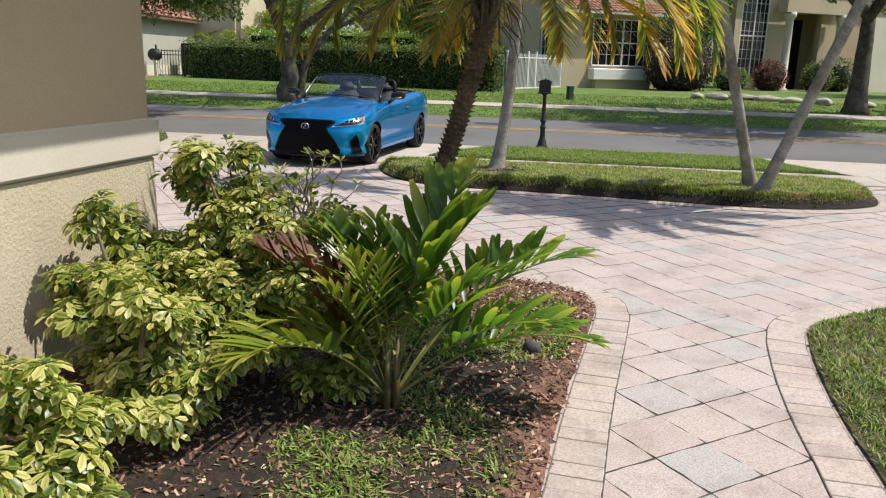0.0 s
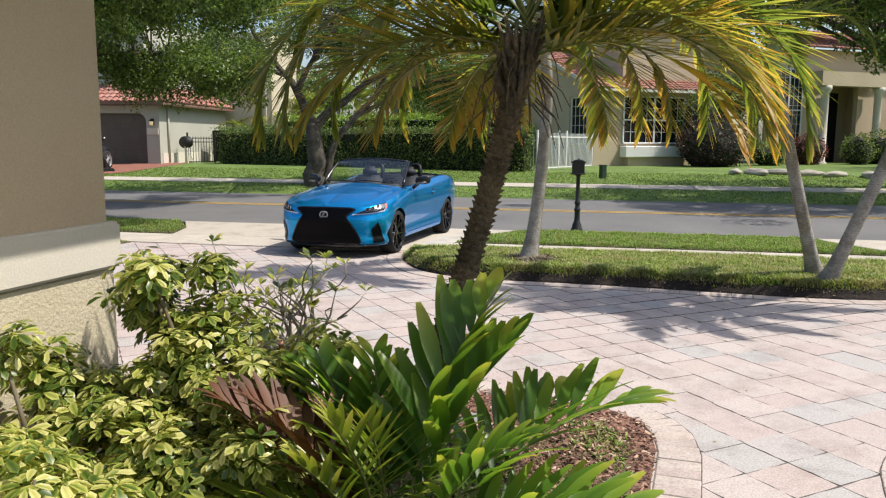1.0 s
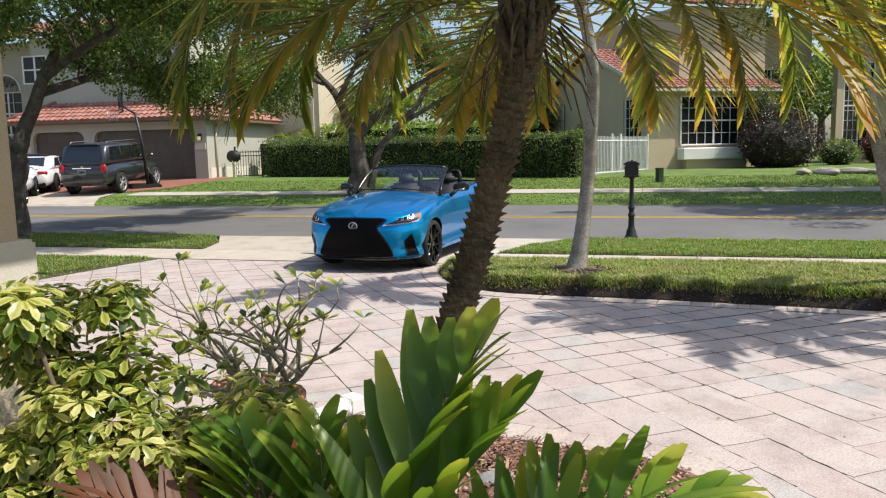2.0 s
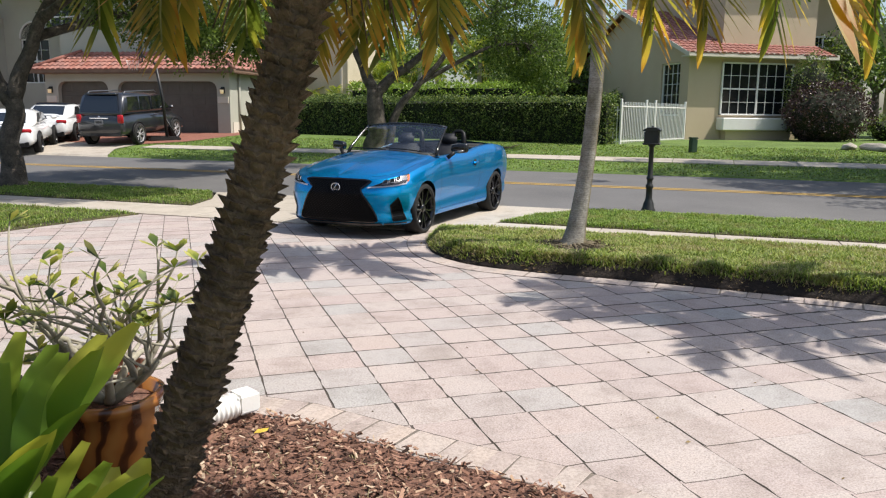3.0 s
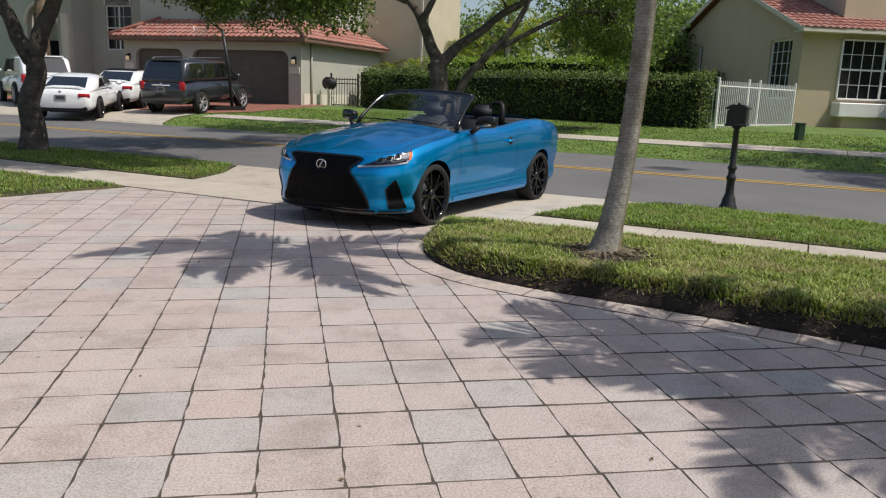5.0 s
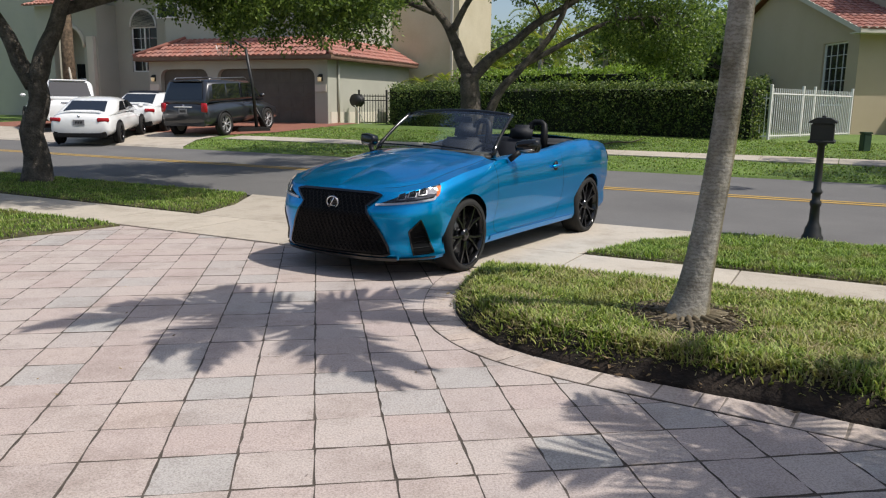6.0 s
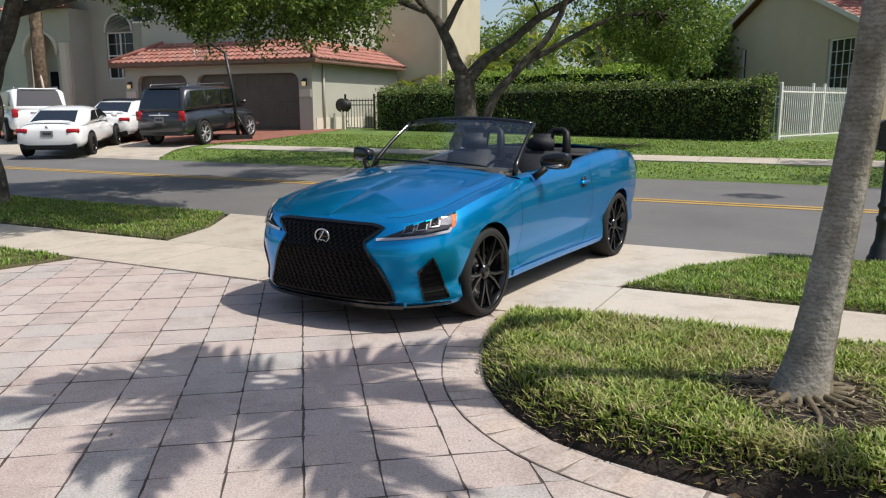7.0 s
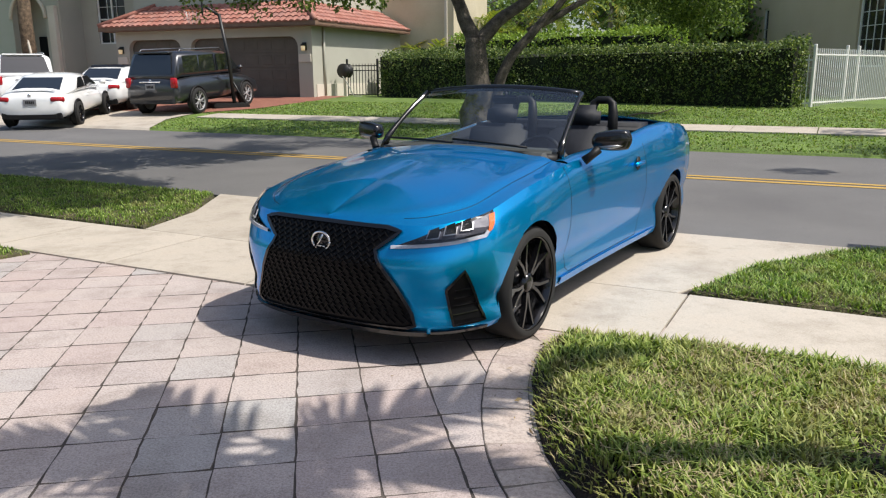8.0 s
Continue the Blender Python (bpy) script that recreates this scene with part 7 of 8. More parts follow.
part("entry_door", box((1.6, 0.1, 2.6), (15.1, -2.16, 1.3), 0, 0.02), GLASSY, GH, "dark entry door")
tile_slope(GH, (12.7, -0.6, 5.3), (1, 0, 0), (0, -1.6, 0.7), [(0, 0), (5.0, 0), (3.6, 1.6), (1.4, 1.6)])
tile_slope(GH, (0.6, -0.7, 6.6), (1, 0, 0), (0, -3, 1.2), [(0, 0), (13.3, 0), (11, 3), (2, 3)])
tile_slope(GH, (13.4, -2.9, 6.6), (1, 0, 0), (0, -3, 1.2), [(0, 0), (11, 0), (9, 3), (0, 3)])
pipe = tube([(-0.06, -0.75, 2.7), (-0.06, -0.75, 0.05)], 0.05, 8)
part("downpipe", pipe, STUCCO_GREY, GH, "painted downpipe")
for x in (0.3, 8.9):
    la = part("wall_lamp", box((0.16, 0.05, 0.28), (x, 0.03, 1.83), 0, 0.01), BLACK, GH, "black carriage lamp, lit")
    part("lamp_glass", lathe([(0, 0), (0.07, 0.0), (0.085, 0.16), (0, 0.17)], 10, m=Matrix.Translation((x, 0.13, 1.68))), LAMPGLASS, la, "glowing amber glass")
    part("lamp_cap", lathe([(0, 0.1), (0.03, 0.08), (0.11, 0), (0, -0.01)], 10, m=Matrix.Translation((x, 0.13, 1.86))), BLACK, la)
    part("lamp_plaque", box((0.5, 0.06, 0.28), (x, 0.02, 1.42)), STUCCO_BAND, GH)
reel = thing("hose_reel", "black garden hose reel on a post by the garage wall", "hose reel", GH.matrix_world @ pose(-0.55, -1.4, 0.0))
part("drum", lathe([(0, -0.16), (0.27, -0.16), (0.27, -0.12), (0.18, -0.12), (0.18, 0.12), (0.27, 0.12), (0.27, 0.16), (0, 0.16)], 20, m=pose(0, 0, 0.95, 90, 0, 0)), BLACK, reel)
part("post", box((0.12, 0.12, 0.85), (0, 0, 0.36)), STUCCO_BAND, reel)
part("hose", tube([(0, 0.2, 0.75), (-0.3, 0.3, 0.4), (-0.45, 0.2, 0.02), (-0.75, 0.1, 0.01)], 0.018, 6), surface("green_hose", (0.3, 0.34, 0.28), (0.4, 0.42, 0.36)), reel)

# the cream house to its right, square to the axes
cream_house = thing("house", "pale yellow stucco house with a red tiled gable roof", "house", pose(19.5, 30.8, 0.8))
CH = cream_house
part("front_wall", holed_wall(0, 6.3, -0.5, 3.3, [(1.45, 4.75, 0.85, 2.95)], 0, 0.3), STUCCO_YELLOW, CH)
gw = holed_wall(0.3, 11.0, -0.5, 3.25, [(0.65, 2.15, 0.8, 2.95), (8.0, 8.45, 1.5, 3.1)], 0, 0.3)
up = comb([(0, 3.25), (11.0, 3.25), (5.5, 5.4)], 0, 0.3)
merge(gw, up)
gw.transform(Matrix(((0, 1, 0, 0), (1, 0, 0, 0), (0, 0, 1, 0), (0, 0, 0, 1))))
bmesh.ops.recalc_face_normals(gw, faces=gw.faces)
part("gable_wall", gw, STUCCO_YELLOW, CH)
part("back_wall", box((10.5, 0.3, 3.8), (5.25, 10.85, 1.4)), STUCCO_YELLOW, CH)
window(CH, pose(0.12, 1.4, 0.8, 0, 0, -90), 1.5, 2.15, 4, 5, False)
window(CH, pose(0.12, 8.22, 1.5, 0, 0, -90), 0.45, 1.6, 1, 2)
bay = part("bay_base", box((3.5, 0.5, 0.5), (3.1, -0.25, 0.5), 0, 0.03), WHITE, CH, "white bay window sill")
part("bay_plinth", box((3.0, 0.35, 0.75), (3.1, -0.17, 0.0)), STUCCO_YELLOW, CH)
window(CH, pose(3.1, -0.05, 0.85, 0, 0, 0), 3.3, 2.1, 8, 4, True)
tile_slope(CH, (-0.35, -0.5, 3.22), (1, 0, 0), (0, 6.0, 2.3), [(0, 0), (6.85, 0), (6.85, 6.4), (0, 6.4)])
tile_slope(CH, (-0.35, 11.5, 3.22), (1, 0, 0), (0, -6.0, 2.3), [(0, 0), (10.9, 0), (10.9, 6.4), (0, 6.4)])
fas = bmesh.new()
box((6.85, 0.05, 0.2), (3.08, -0.5, 3.2), 0, 0, fas)
box((6.85, 0.6, 0.04), (3.08, -0.24, 3.13), 0, 0, fas)
for s in (1, -1):
    own = box((0.06, 6.45, 0.16), (0, 0, 0))
    own.transform(pose(-0.33, 5.5 - s * 3.0, 4.32, s * 20.97, 0, 0))
    merge(fas, own)
part("fascia", fas, STUCCO_BAND, CH, "pale eave boards")
part("upper_storey", holed_wall(1.9, 6.3, 3.2, 6.8, [], 0.75, 1.05), STUCCO_YELLOW, CH)
part("upper_side", box((0.3, 8.4, 3.6), (2.05, 5.25, 5.0)), STUCCO_YELLOW, CH)
part("wing_side", box((0.3, 8.6, 7.3), (6.15, 5.4, 3.15)), STUCCO_YELLOW, CH)
part("wing_return", box((0.3, 0.8, 3.7), (6.15, 0.7, 1.35)), STUCCO_YELLOW, CH)
part("recess_wall", holed_wall(6.3, 10.5, -0.5, 6.8, [(7.6, 8.8, 2.6, 4.4)], 2.6, 2.9), STUCCO_YELLOW, CH)
window(CH, pose(8.2, 2.65, 2.6, 0, 0, 0), 1.2, 1.8, 3, 4, True)
tile_slope(CH, (1.4, 0.25, 6.8), (1, 0, 0), (0, 4, 1.5), [(0, 0), (16.0, 0), (13, 4), (2, 4)])
part("entry_wall", holed_wall(10.5, 24, -0.5, 5.6, [(10.9, 12.7, 0.5, 4.6), (14.2, 16.4, -0.5, 3.8)], 0.9, 1.2), STUCCO_YELLOW, CH)
window(CH, pose(11.8, 0.95, 0.5, 0, 0, 0), 1.8, 4.1, 6, 9, True)
for x in (13.4, 17.0):
    part("column", lathe([(0, -0.3), (0.3, -0.3), (0.3, -0.05), (0.2, 0.0), (0.185, 3.4), (0.26, 3.5), (0.3, 3.6), (0.3, 3.75), (0, 3.76)], 18, m=Matrix.Translation((x, 0.2, 0))), STUCCO_BAND, CH, "cream column", True)
part("porch_back", box((4.6, 0.2, 6.1), (15.3, 2.45, 2.5)), STUCCO_YELLOW, CH)
for x in (13.2, 17.4):
    part("porch_side", box((0.2, 1.3, 6.1), (x, 1.8, 2.5)), STUCCO_YELLOW, CH)
part("porch_ceiling", box((4.4, 1.3, 0.15), (15.3, 1.75, 4.2)), STUCCO_YELLOW, CH)
part("porch_beam", box((4.6, 0.6, 0.7), (15.2, 0.25, 4.1)), STUCCO_YELLOW, CH)
part("porch_door", box((2.2, 0.1, 3.9), (15.3, 2.2, 1.6)), GLASSY, CH, "dark recessed entry")
part("far_wall", box((8, 0.3, 4.2), (22, -0.6, 1.6)), STUCCO_BAND, CH)
tile_slope(CH, (10.4, 0.3, 5.6), (1, 0, 0), (0, 4, 1.5), [(0, 0), (14, 0), (11, 4), (2, 4)])

# the tan house beside the walk
tan_house = thing("house", "tan stucco house corner with a pale band over a cream plinth", "house", pose(1.085, 5.62, 0))
WA, WB = Vector((-0.6, -0.8)), Vector((-0.8, 0.6))


def corner_block(off, z0, z1):
    """A block at the corner, its two faces set out by off."""
    o = Vector((0, 0)) - (WA + WB) * off
    pts = [o, o + WA * 12, o + WA * 12 + WB * 9, o + WB * 9]
    return prism([tuple(p) for p in pts], z0, z1)


part("plinth_wall", bevel(corner_block(-0.03, -0.1, 1.09), 0.012, 2), STUCCO_CREAM, tan_house, "cream rough stucco lower wall")
part("band", bevel(corner_block(0.0, 1.09, 1.325), 0.014, 2), STUCCO_BAND, tan_house, "pale raised stucco band")
part("upper_wall", corner_block(-0.05, 1.325, 3.2), STUCCO_TAN, tan_house, "smooth tan stucco upper wall")
part("eave", corner_block(1.25, 3.2, 3.32), WHITE, tan_house, "white soffit")
part("roof", corner_block(1.3, 3.32, 3.5), TILE, tan_house, "red tile roof edge")
# ---- other cars ----
WHITE_PAINT, _nt, _b = mat("white_car_paint", 0.25)
_nt.links.new(ramp(_nt, noise_of(_nt, 2.0), [(0.3, (0.72, 0.73, 0.73)), (0.7, (0.80, 0.80, 0.80))]), _b.inputs["Base Color"])
_b.inputs["Coat Weight"].default_value = 1.0
GREY_PAINT, _nt, _b = mat("grey_car_paint", 0.3, 0.5)
_nt.links.new(ramp(_nt, noise_of(_nt, 2.0), [(0.3, (0.028, 0.03, 0.036)), (0.7, (0.04, 0.043, 0.05))]), _b.inputs["Base Color"])
_b.inputs["Coat Weight"].default_value = 1.0

ALLOY = surface("alloy_rim", (0.42, 0.42, 0.43), (0.52, 0.52, 0.53), 6, 90, 0.35, 0.3, 0.05)


def loft(stations, seg=28, power=4.5):
    """A body through rounded-box sections: (x, half width, bottom, top, top half width)."""
    bm = bmesh.new()
    rings = []
    for x, hw, z0, z1, tw in stations:
        ring = []
        for k in range(seg):
            a = 2 * math.pi * (k + 0.5) / seg
            c, s = math.cos(a), math.sin(a)
            px = math.copysign(abs(c) ** (2 / power), c)
            pz = math.copysign(abs(s) ** (2 / power), s)
            h = (pz + 1) / 2
            ring.append(bm.verts.new((x, px * (hw + (tw - hw) * h ** 2), z0 + (z1 - z0) * h)))
        rings.append(ring)
    for a, b in zip(rings, rings[1:]):
        for k in range(seg):
            bm.faces.new((a[k], a[(k + 1) % seg], b[(k + 1) % seg], b[k]))
    bm.faces.new(rings[0])
    bm.faces.new(rings[-1][::-1])
    bmesh.ops.recalc_face_normals(bm, faces=bm.faces)
    return bm


def quad(*pts):
    bm = bmesh.new()
    bm.faces.new([bm.verts.new(p) for p in pts])
    return bm


def parked_car(label, m, paint, L, W, H, belt, roof0, roof1, glass0, glass1, wheel_r, base=2.8, rear_over=1.0, boot=None, rim=None, group="cars on the driveway across the street", lamp_w=0.34, hatch=False, rails=False, dark_roof=False):
    """A parked car, x forward, rear bumper at x=0. roof0/1: where the roof starts and ends; glass0/1: where the glass meets the body."""
    ob = thing("car", label, "car", m, group)
    w, zb = W / 2, 0.24 if not hatch else 0.34
    boot = boot or belt
    lower = loft([(0.0, w * 0.80, zb + 0.16, boot - 0.22, w * 0.74), (0.05, w * 0.90, zb + 0.03, boot - 0.05, w * 0.82), (0.25, w * 0.97, zb, boot + 0.01, w * 0.88), (rear_over, w, zb, belt + 0.02, w * 0.92), (L * 0.5, w, zb, belt, w * 0.93), (L - 1.6, w, zb, belt - 0.02, w * 0.93), (L - 0.9, w, zb, belt - 0.12, w * 0.9), (L - 0.25, w * 0.93, zb, belt - 0.28, w * 0.82), (L - 0.03, w * 0.8, zb + 0.05, belt - 0.36, w * 0.7), (L, w * 0.7, zb + 0.12, belt - 0.42, w * 0.6)], 28, 3.6 if not hatch else 4.5)
    part("body", lower, paint, ob, "", True)
    rw = w * 0.74 if not hatch else w * 0.82
    cab = loft([(glass0, w * 0.84, belt - 0.1, belt + 0.02, w * 0.82), (roof0, w * 0.90, belt - 0.1, H - 0.02, rw), ((roof0 + roof1) / 2, w * 0.90, belt - 0.1, H, rw), (roof1, w * 0.90, belt - 0.1, H - 0.03, rw * 0.97), (glass1, w * 0.86, belt - 0.1, belt + 0.02, w * 0.82)], 28, 4.0 if not hatch else 5.5)
    part("cabin", cab, paint, ob, "", True)
    if dark_roof:
        part("roof_panel", loft([(roof0 - 0.12, rw * 0.80, H - 0.06, H - 0.045, rw * 0.78), (roof0 + 0.1, rw * 0.90, H - 0.05, H + 0.002, rw * 0.86), ((roof0 + roof1) / 2, rw * 0.92, H - 0.04, H + 0.01, rw * 0.88), (roof1, rw * 0.88, H - 0.06, H - 0.02, rw * 0.84)]), GLOSS_BLACK, ob, "gloss black roof panel", True)
    if not hatch:
        part("boot_spoiler", box((0.10, W * 0.66, 0.022), (0.20, 0, boot + 0.022), 0, 0.009), paint, ob)
        part("diffuser", box((0.08, W * 0.70, 0.15), (0.035, 0, zb + 0.10), 0, 0.03), TRIM, ob, "black lower rear diffuser")

    def side_y(z):
        h = (z - belt + 0.1) / (H - belt + 0.1)
        return (w * 0.90 + (rw - w * 0.90) * h ** 2) * 0.99 + 0.012

    zt, zl = H - 0.13, belt + 0.05
    for s in (1, -1):
        cuts = [roof0 + 0.1, (roof0 + roof1) / 2 - (0.1 if hatch else -0.05), roof1 + 0.1]
        if hatch:
            cuts = [roof0 + 0.12, roof0 + 0.95, roof0 + 1.85, roof1 + 0.1]
        for a, b in zip(cuts, cuts[1:]):
            end = b == cuts[-1]
            start = a == cuts[0]
            pts = [(a + 0.04 - (0.42 if start and not hatch else 0.06), s * side_y(zl), zl), (b - 0.04 + (0.55 if end else 0), s * side_y(zl), zl), (b - 0.04, s * side_y(zt), zt), (a + 0.04, s * side_y(zt), zt)]
            part("side_window", quad(*pts), CAR_GLASS, ob, "dark side window")
    zr = belt + 0.06
    dx = (roof0 - glass0)
    gx = lambda z: glass0 + dx * ((z - belt) / (H - belt)) - 0.02
    ww = w * (0.66 if not hatch else 0.74)
    part("rear_window", quad((gx(zr), -ww, zr), (gx(zr), ww, zr), (gx(H - 0.12) - 0.015, ww * 0.86, H - 0.1), (gx(H - 0.12) - 0.015, -ww * 0.86, H - 0.1)), CAR_GLASS, ob, "dark rear window")
    fx = lambda z: glass1 - (glass1 - roof1) * ((z - belt) / (H - belt)) + 0.03
    part("windscreen", quad((fx(zr), -ww, zr), (fx(zr), ww, zr), (fx(H - 0.12), ww * 0.86, H - 0.1), (fx(H - 0.12), -ww * 0.86, H - 0.1)), CAR_GLASS, ob)
    for s in (1, -1):
        zc = boot - (0.20 if not hatch else 0.16)
        tl = box((0.10, lamp_w, 0.13 if not hatch else 0.3), (0.062, s * (w * 0.90 - lamp_w / 2 + 0.02), zc), -16 * s, 0.03)
        part("tail_light", tl, REDLENS, ob, "red tail light", True)
        mir = cushion((0.1, 0.2, 0.13), (glass1 - 0.45, s * (w + 0.09), belt + 0.1), 0, 0.035)
        part("door_mirror", mir, paint, ob, "", True)
        part("door_handle", box((0.16, 0.03, 0.03), (L * 0.5 - 0.3, s * (w + 0.012), belt - 0.12), 0, 0.01), paint, ob)
        for x in (rear_over - 0.05, rear_over - 0.05 + base):
            wheel(ob, pose(x, s * (w - 0.052), wheel_r, 0, x * 37, 0 if s > 0 else 180), wheel_r, wheel_r * 0.72, 0.22, 5, rim)
            arch = bmesh.new()
            tube([(x + (wheel_r + 0.05) * math.cos(a), s * (w + 0.004), wheel_r + (wheel_r + 0.05) * math.sin(a)) for a in np.linspace(-0.25, math.pi + 0.25, 18)], 0.03, 6, arch)
            disc = lathe([(0, 0), (wheel_r + 0.04, 0), (wheel_r + 0.04, 0.006), (0, 0.006)], 24, m=Matrix.Translation((x, s * (w - 0.002), wheel_r)) @ Matrix.Rotation(radians(-90 * s), 4, "X"))
            part("wheel_arch", merge(arch, disc), TRIM, ob)
    low = box((0.1, W * 0.82, 0.2), (0.06, 0, zb + 0.12), 0, 0.03)
    part("rear_bumper", low, TRIM if not hatch else paint, ob)
    plate = part("number_plate", box((0.02, 0.32, 0.16), (-0.008, 0, boot - 0.27), 0, 0.004), GREYPL, ob, "plain number plate")
    bars_ = bmesh.new()
    for k in range(5):
        box((0.004, 0.03, 0.07), (-0.020, -0.09 + 0.045 * k, boot - 0.27), 0, 0, bars_)
    part("plate_bars", bars_, TRIM, plate)
    part("badge", lathe([(0, 0), (0.04, 0), (0.04, 0.012), (0, 0.014)], 16, m=pose(0.03, 0, boot - 0.09, 0, -90, 0)), CHROME, ob)
    if rails:
        for s in (1, -1):
            part("roof_rail", tube([(roof0 + 0.2, s * rw * 0.86, H - 0.02), (roof0 + 0.3, s * rw * 0.86, H + 0.05), (roof1 - 0.2, s * rw * 0.86, H + 0.05), (roof1 - 0.05, s * rw * 0.86, H - 0.02)], 0.018, 6), STEEL, ob)
        part("rear_spoiler", box((0.25, W * 0.62, 0.05), (roof0 - 0.02, 0, H - 0.03), 0, 0.02), paint, ob)
        part("chrome_strip", box((0.02, 0.7, 0.045), (0.0, 0, boot - 0.13), 0, 0.008), CHROME, ob)
    part("underside", box((L * 0.8, W * 0.75, 0.1), (L / 2, 0, zb + 0.05)), TRIM, ob)
    return ob


parked_car("white two-door coupe with dark windows and black wheels", pose(-5.02, 29.65, 0.13, 0, -3, 94), WHITE_PAINT, 4.64, 1.82, 1.38, 0.93, 1.62, 2.65, 0.42, 3.75, 0.33, 2.81, 1.0, 0.98)
parked_car("white sedan with a black roof and dark glass", pose(-4.85, 33.7, 0.36, 0, -2, 87), WHITE_PAINT, 4.88, 1.84, 1.43, 0.95, 1.6, 2.9, 0.5, 3.95, 0.34, 2.82, 1.05, 1.0, dark_roof=True)
parked_car("dark grey large SUV with roof rails and silver wheels", pose(-2.56, 31.95, 0.32, 0, -3, 69), GREY_PAINT, 4.88, 1.885, 1.84, 1.16, 0.38, 2.95, 0.08, 3.75, 0.385, 2.79, 1.0, 1.12, rim=ALLOY, lamp_w=0.2, hatch=True, rails=True)
parked_car("white large SUV parked by the entry", pose(-7.5, 35.5, 0.38, 0, 0, 122), WHITE_PAINT, 5.1, 1.98, 1.85, 1.18, 0.4, 3.1, 0.1, 3.9, 0.39, 2.95, 1.05, 1.14, rim=ALLOY, lamp_w=0.2, hatch=True, rails=True)

# ---- mailbox ----
mail = thing("mailbox", "black cast mailbox on a turned post by the kerb", "mailbox", pose(8.92, 14.22, 0.0, 0, 0, STREET))
part("post", lathe([(0, -0.02), (0.115, -0.02), (0.115, 0.06), (0.095, 0.09), (0.085, 0.16), (0.07, 0.19), (0.055, 0.24), (0.05, 0.40), (0.062, 0.42), (0.062, 0.46), (0.045, 0.48), (0.045, 0.54), (0.06, 0.56), (0.06, 0.58), (0.042, 0.61), (0.036, 1.08), (0.06, 1.10), (0.06, 1.12), (0, 1.13)], 16), BLACK, mail, "", True)
boxm = part("box", bevel(box((0.23, 0.42, 0.20), (0, 0, 1.235)), 0.012, 2), BLACK, mail)
part("box_tray", box((0.27, 0.46, 0.03), (0, 0, 1.135), 0, 0.008), BLACK, boxm)
lid = comb([(-0.14, 0), (0.14, 0), (0.135, 0.02), (0.07, 0.06), (-0.07, 0.06), (-0.135, 0.02)], -0.235, 0.235)
lid.transform(Matrix.Translation((0, 0, 1.335)))
part("lid", lid, BLACK, boxm)
part("knob", lathe([(0, 0), (0.02, 0.0), (0.024, 0.015), (0, 0.03)], 10, m=Matrix.Translation((0, 0, 1.395))), BLACK, boxm)
part("label_plate", box((0.006, 0.16, 0.07), (-0.118, 0, 1.26)), GREYPL, boxm)

# ---- basketball stand ----
hoop = thing("basketball_stand", "black portable basketball stand on the driveway", "basketball stand", pose(-0.85, 33.9, 0.46, 0, 0, 102))
part("base", bevel(box((0.8, 1.1, 0.16), (0, -0.2, 0.08)), 0.04, 2), BLACK, hoop)
part("pole", tube([(0, -0.3, 0.1), (0, -0.2, 1.6), (0, 0.0, 2.9)], [0.06, 0.055, 0.05], 10), BLACK, hoop)
part("brace", tube([(0, -0.65, 0.12), (0, -0.25, 0.9)], 0.03, 8), BLACK, hoop)
part("arm", tube([(0, 0.0, 2.85), (0, 0.45, 3.15)], 0.04, 8), BLACK, hoop)
board = part("backboard", box((1.1, 0.04, 0.72), (0, 0.48, 3.25), 0, 0.01), clear("acrylic", (0.75, 0.78, 0.8)), hoop, "clear backboard")
fr = bmesh.new()
for cx, cz, sx, sz in ((0, 2.9, 1.12, 0.04), (0, 3.6, 1.12, 0.04), (-0.55, 3.25, 0.04, 0.72), (0.55, 3.25, 0.04, 0.72), (0, 3.1, 0.5, 0.03), (0, 3.42, 0.5, 0.03), (-0.25, 3.26, 0.03, 0.35), (0.25, 3.26, 0.03, 0.35)):
    box((sx, 0.05, sz), (cx, 0.485, cz), 0, 0, fr)
part("board_frame", fr, BLACK, board)
part("rim", tube([(0.23 * math.cos(a), 0.77 + 0.23 * math.sin(a), 2.98) for a in np.linspace(0, 2 * math.pi, 21)], 0.012, 6), surface("orange_rim", (0.5, 0.12, 0.03), (0.6, 0.16, 0.04)), hoop)
net = bmesh.new()
for k in range(12):
    a = 2 * math.pi * k / 12
    tube([(0.23 * math.cos(a), 0.77 + 0.23 * math.sin(a), 2.97), (0.15 * math.cos(a + 0.25), 0.77 + 0.15 * math.sin(a + 0.25), 2.6)], 0.006, 4, net)
part("net", net, WHITE, hoop)


# ---- fences ----
def picket_fence(label, a, b, z0, height, step, r, m, posts=(), name="fence", rails=(0.15, 0.85), post_h=0.1, post_r=0.035):
    a, b = Vector(a), Vector(b)
    d = b - a
    ob = thing(name, label, "fence", pose(a.x, a.y, z0, 0, 0, math.degrees(math.atan2(d.y, d.x))))
    n = int(d.length / step)
    me = None
    for k in range(n + 1):
        if me is None:
            first = part("picket", box((r * 2, r * 2, height), (0, 0, height / 2), 0, r * 0.4), m, ob)
            me = first.data
            first.location = (0, 0, 0)
        else:
            place("picket", me, ob, pose(k * d.length / n, 0, 0))
    for q in rails:
        part("rail", box((d.length, 0.03, 0.035), (d.length / 2, 0, height * q)), m, ob)
    for q in posts:
        part("post", box((post_r * 2, post_r * 2, height + post_h), (d.length * q, 0, (height + post_h) / 2), 0, 0.01), m, ob)
    return ob


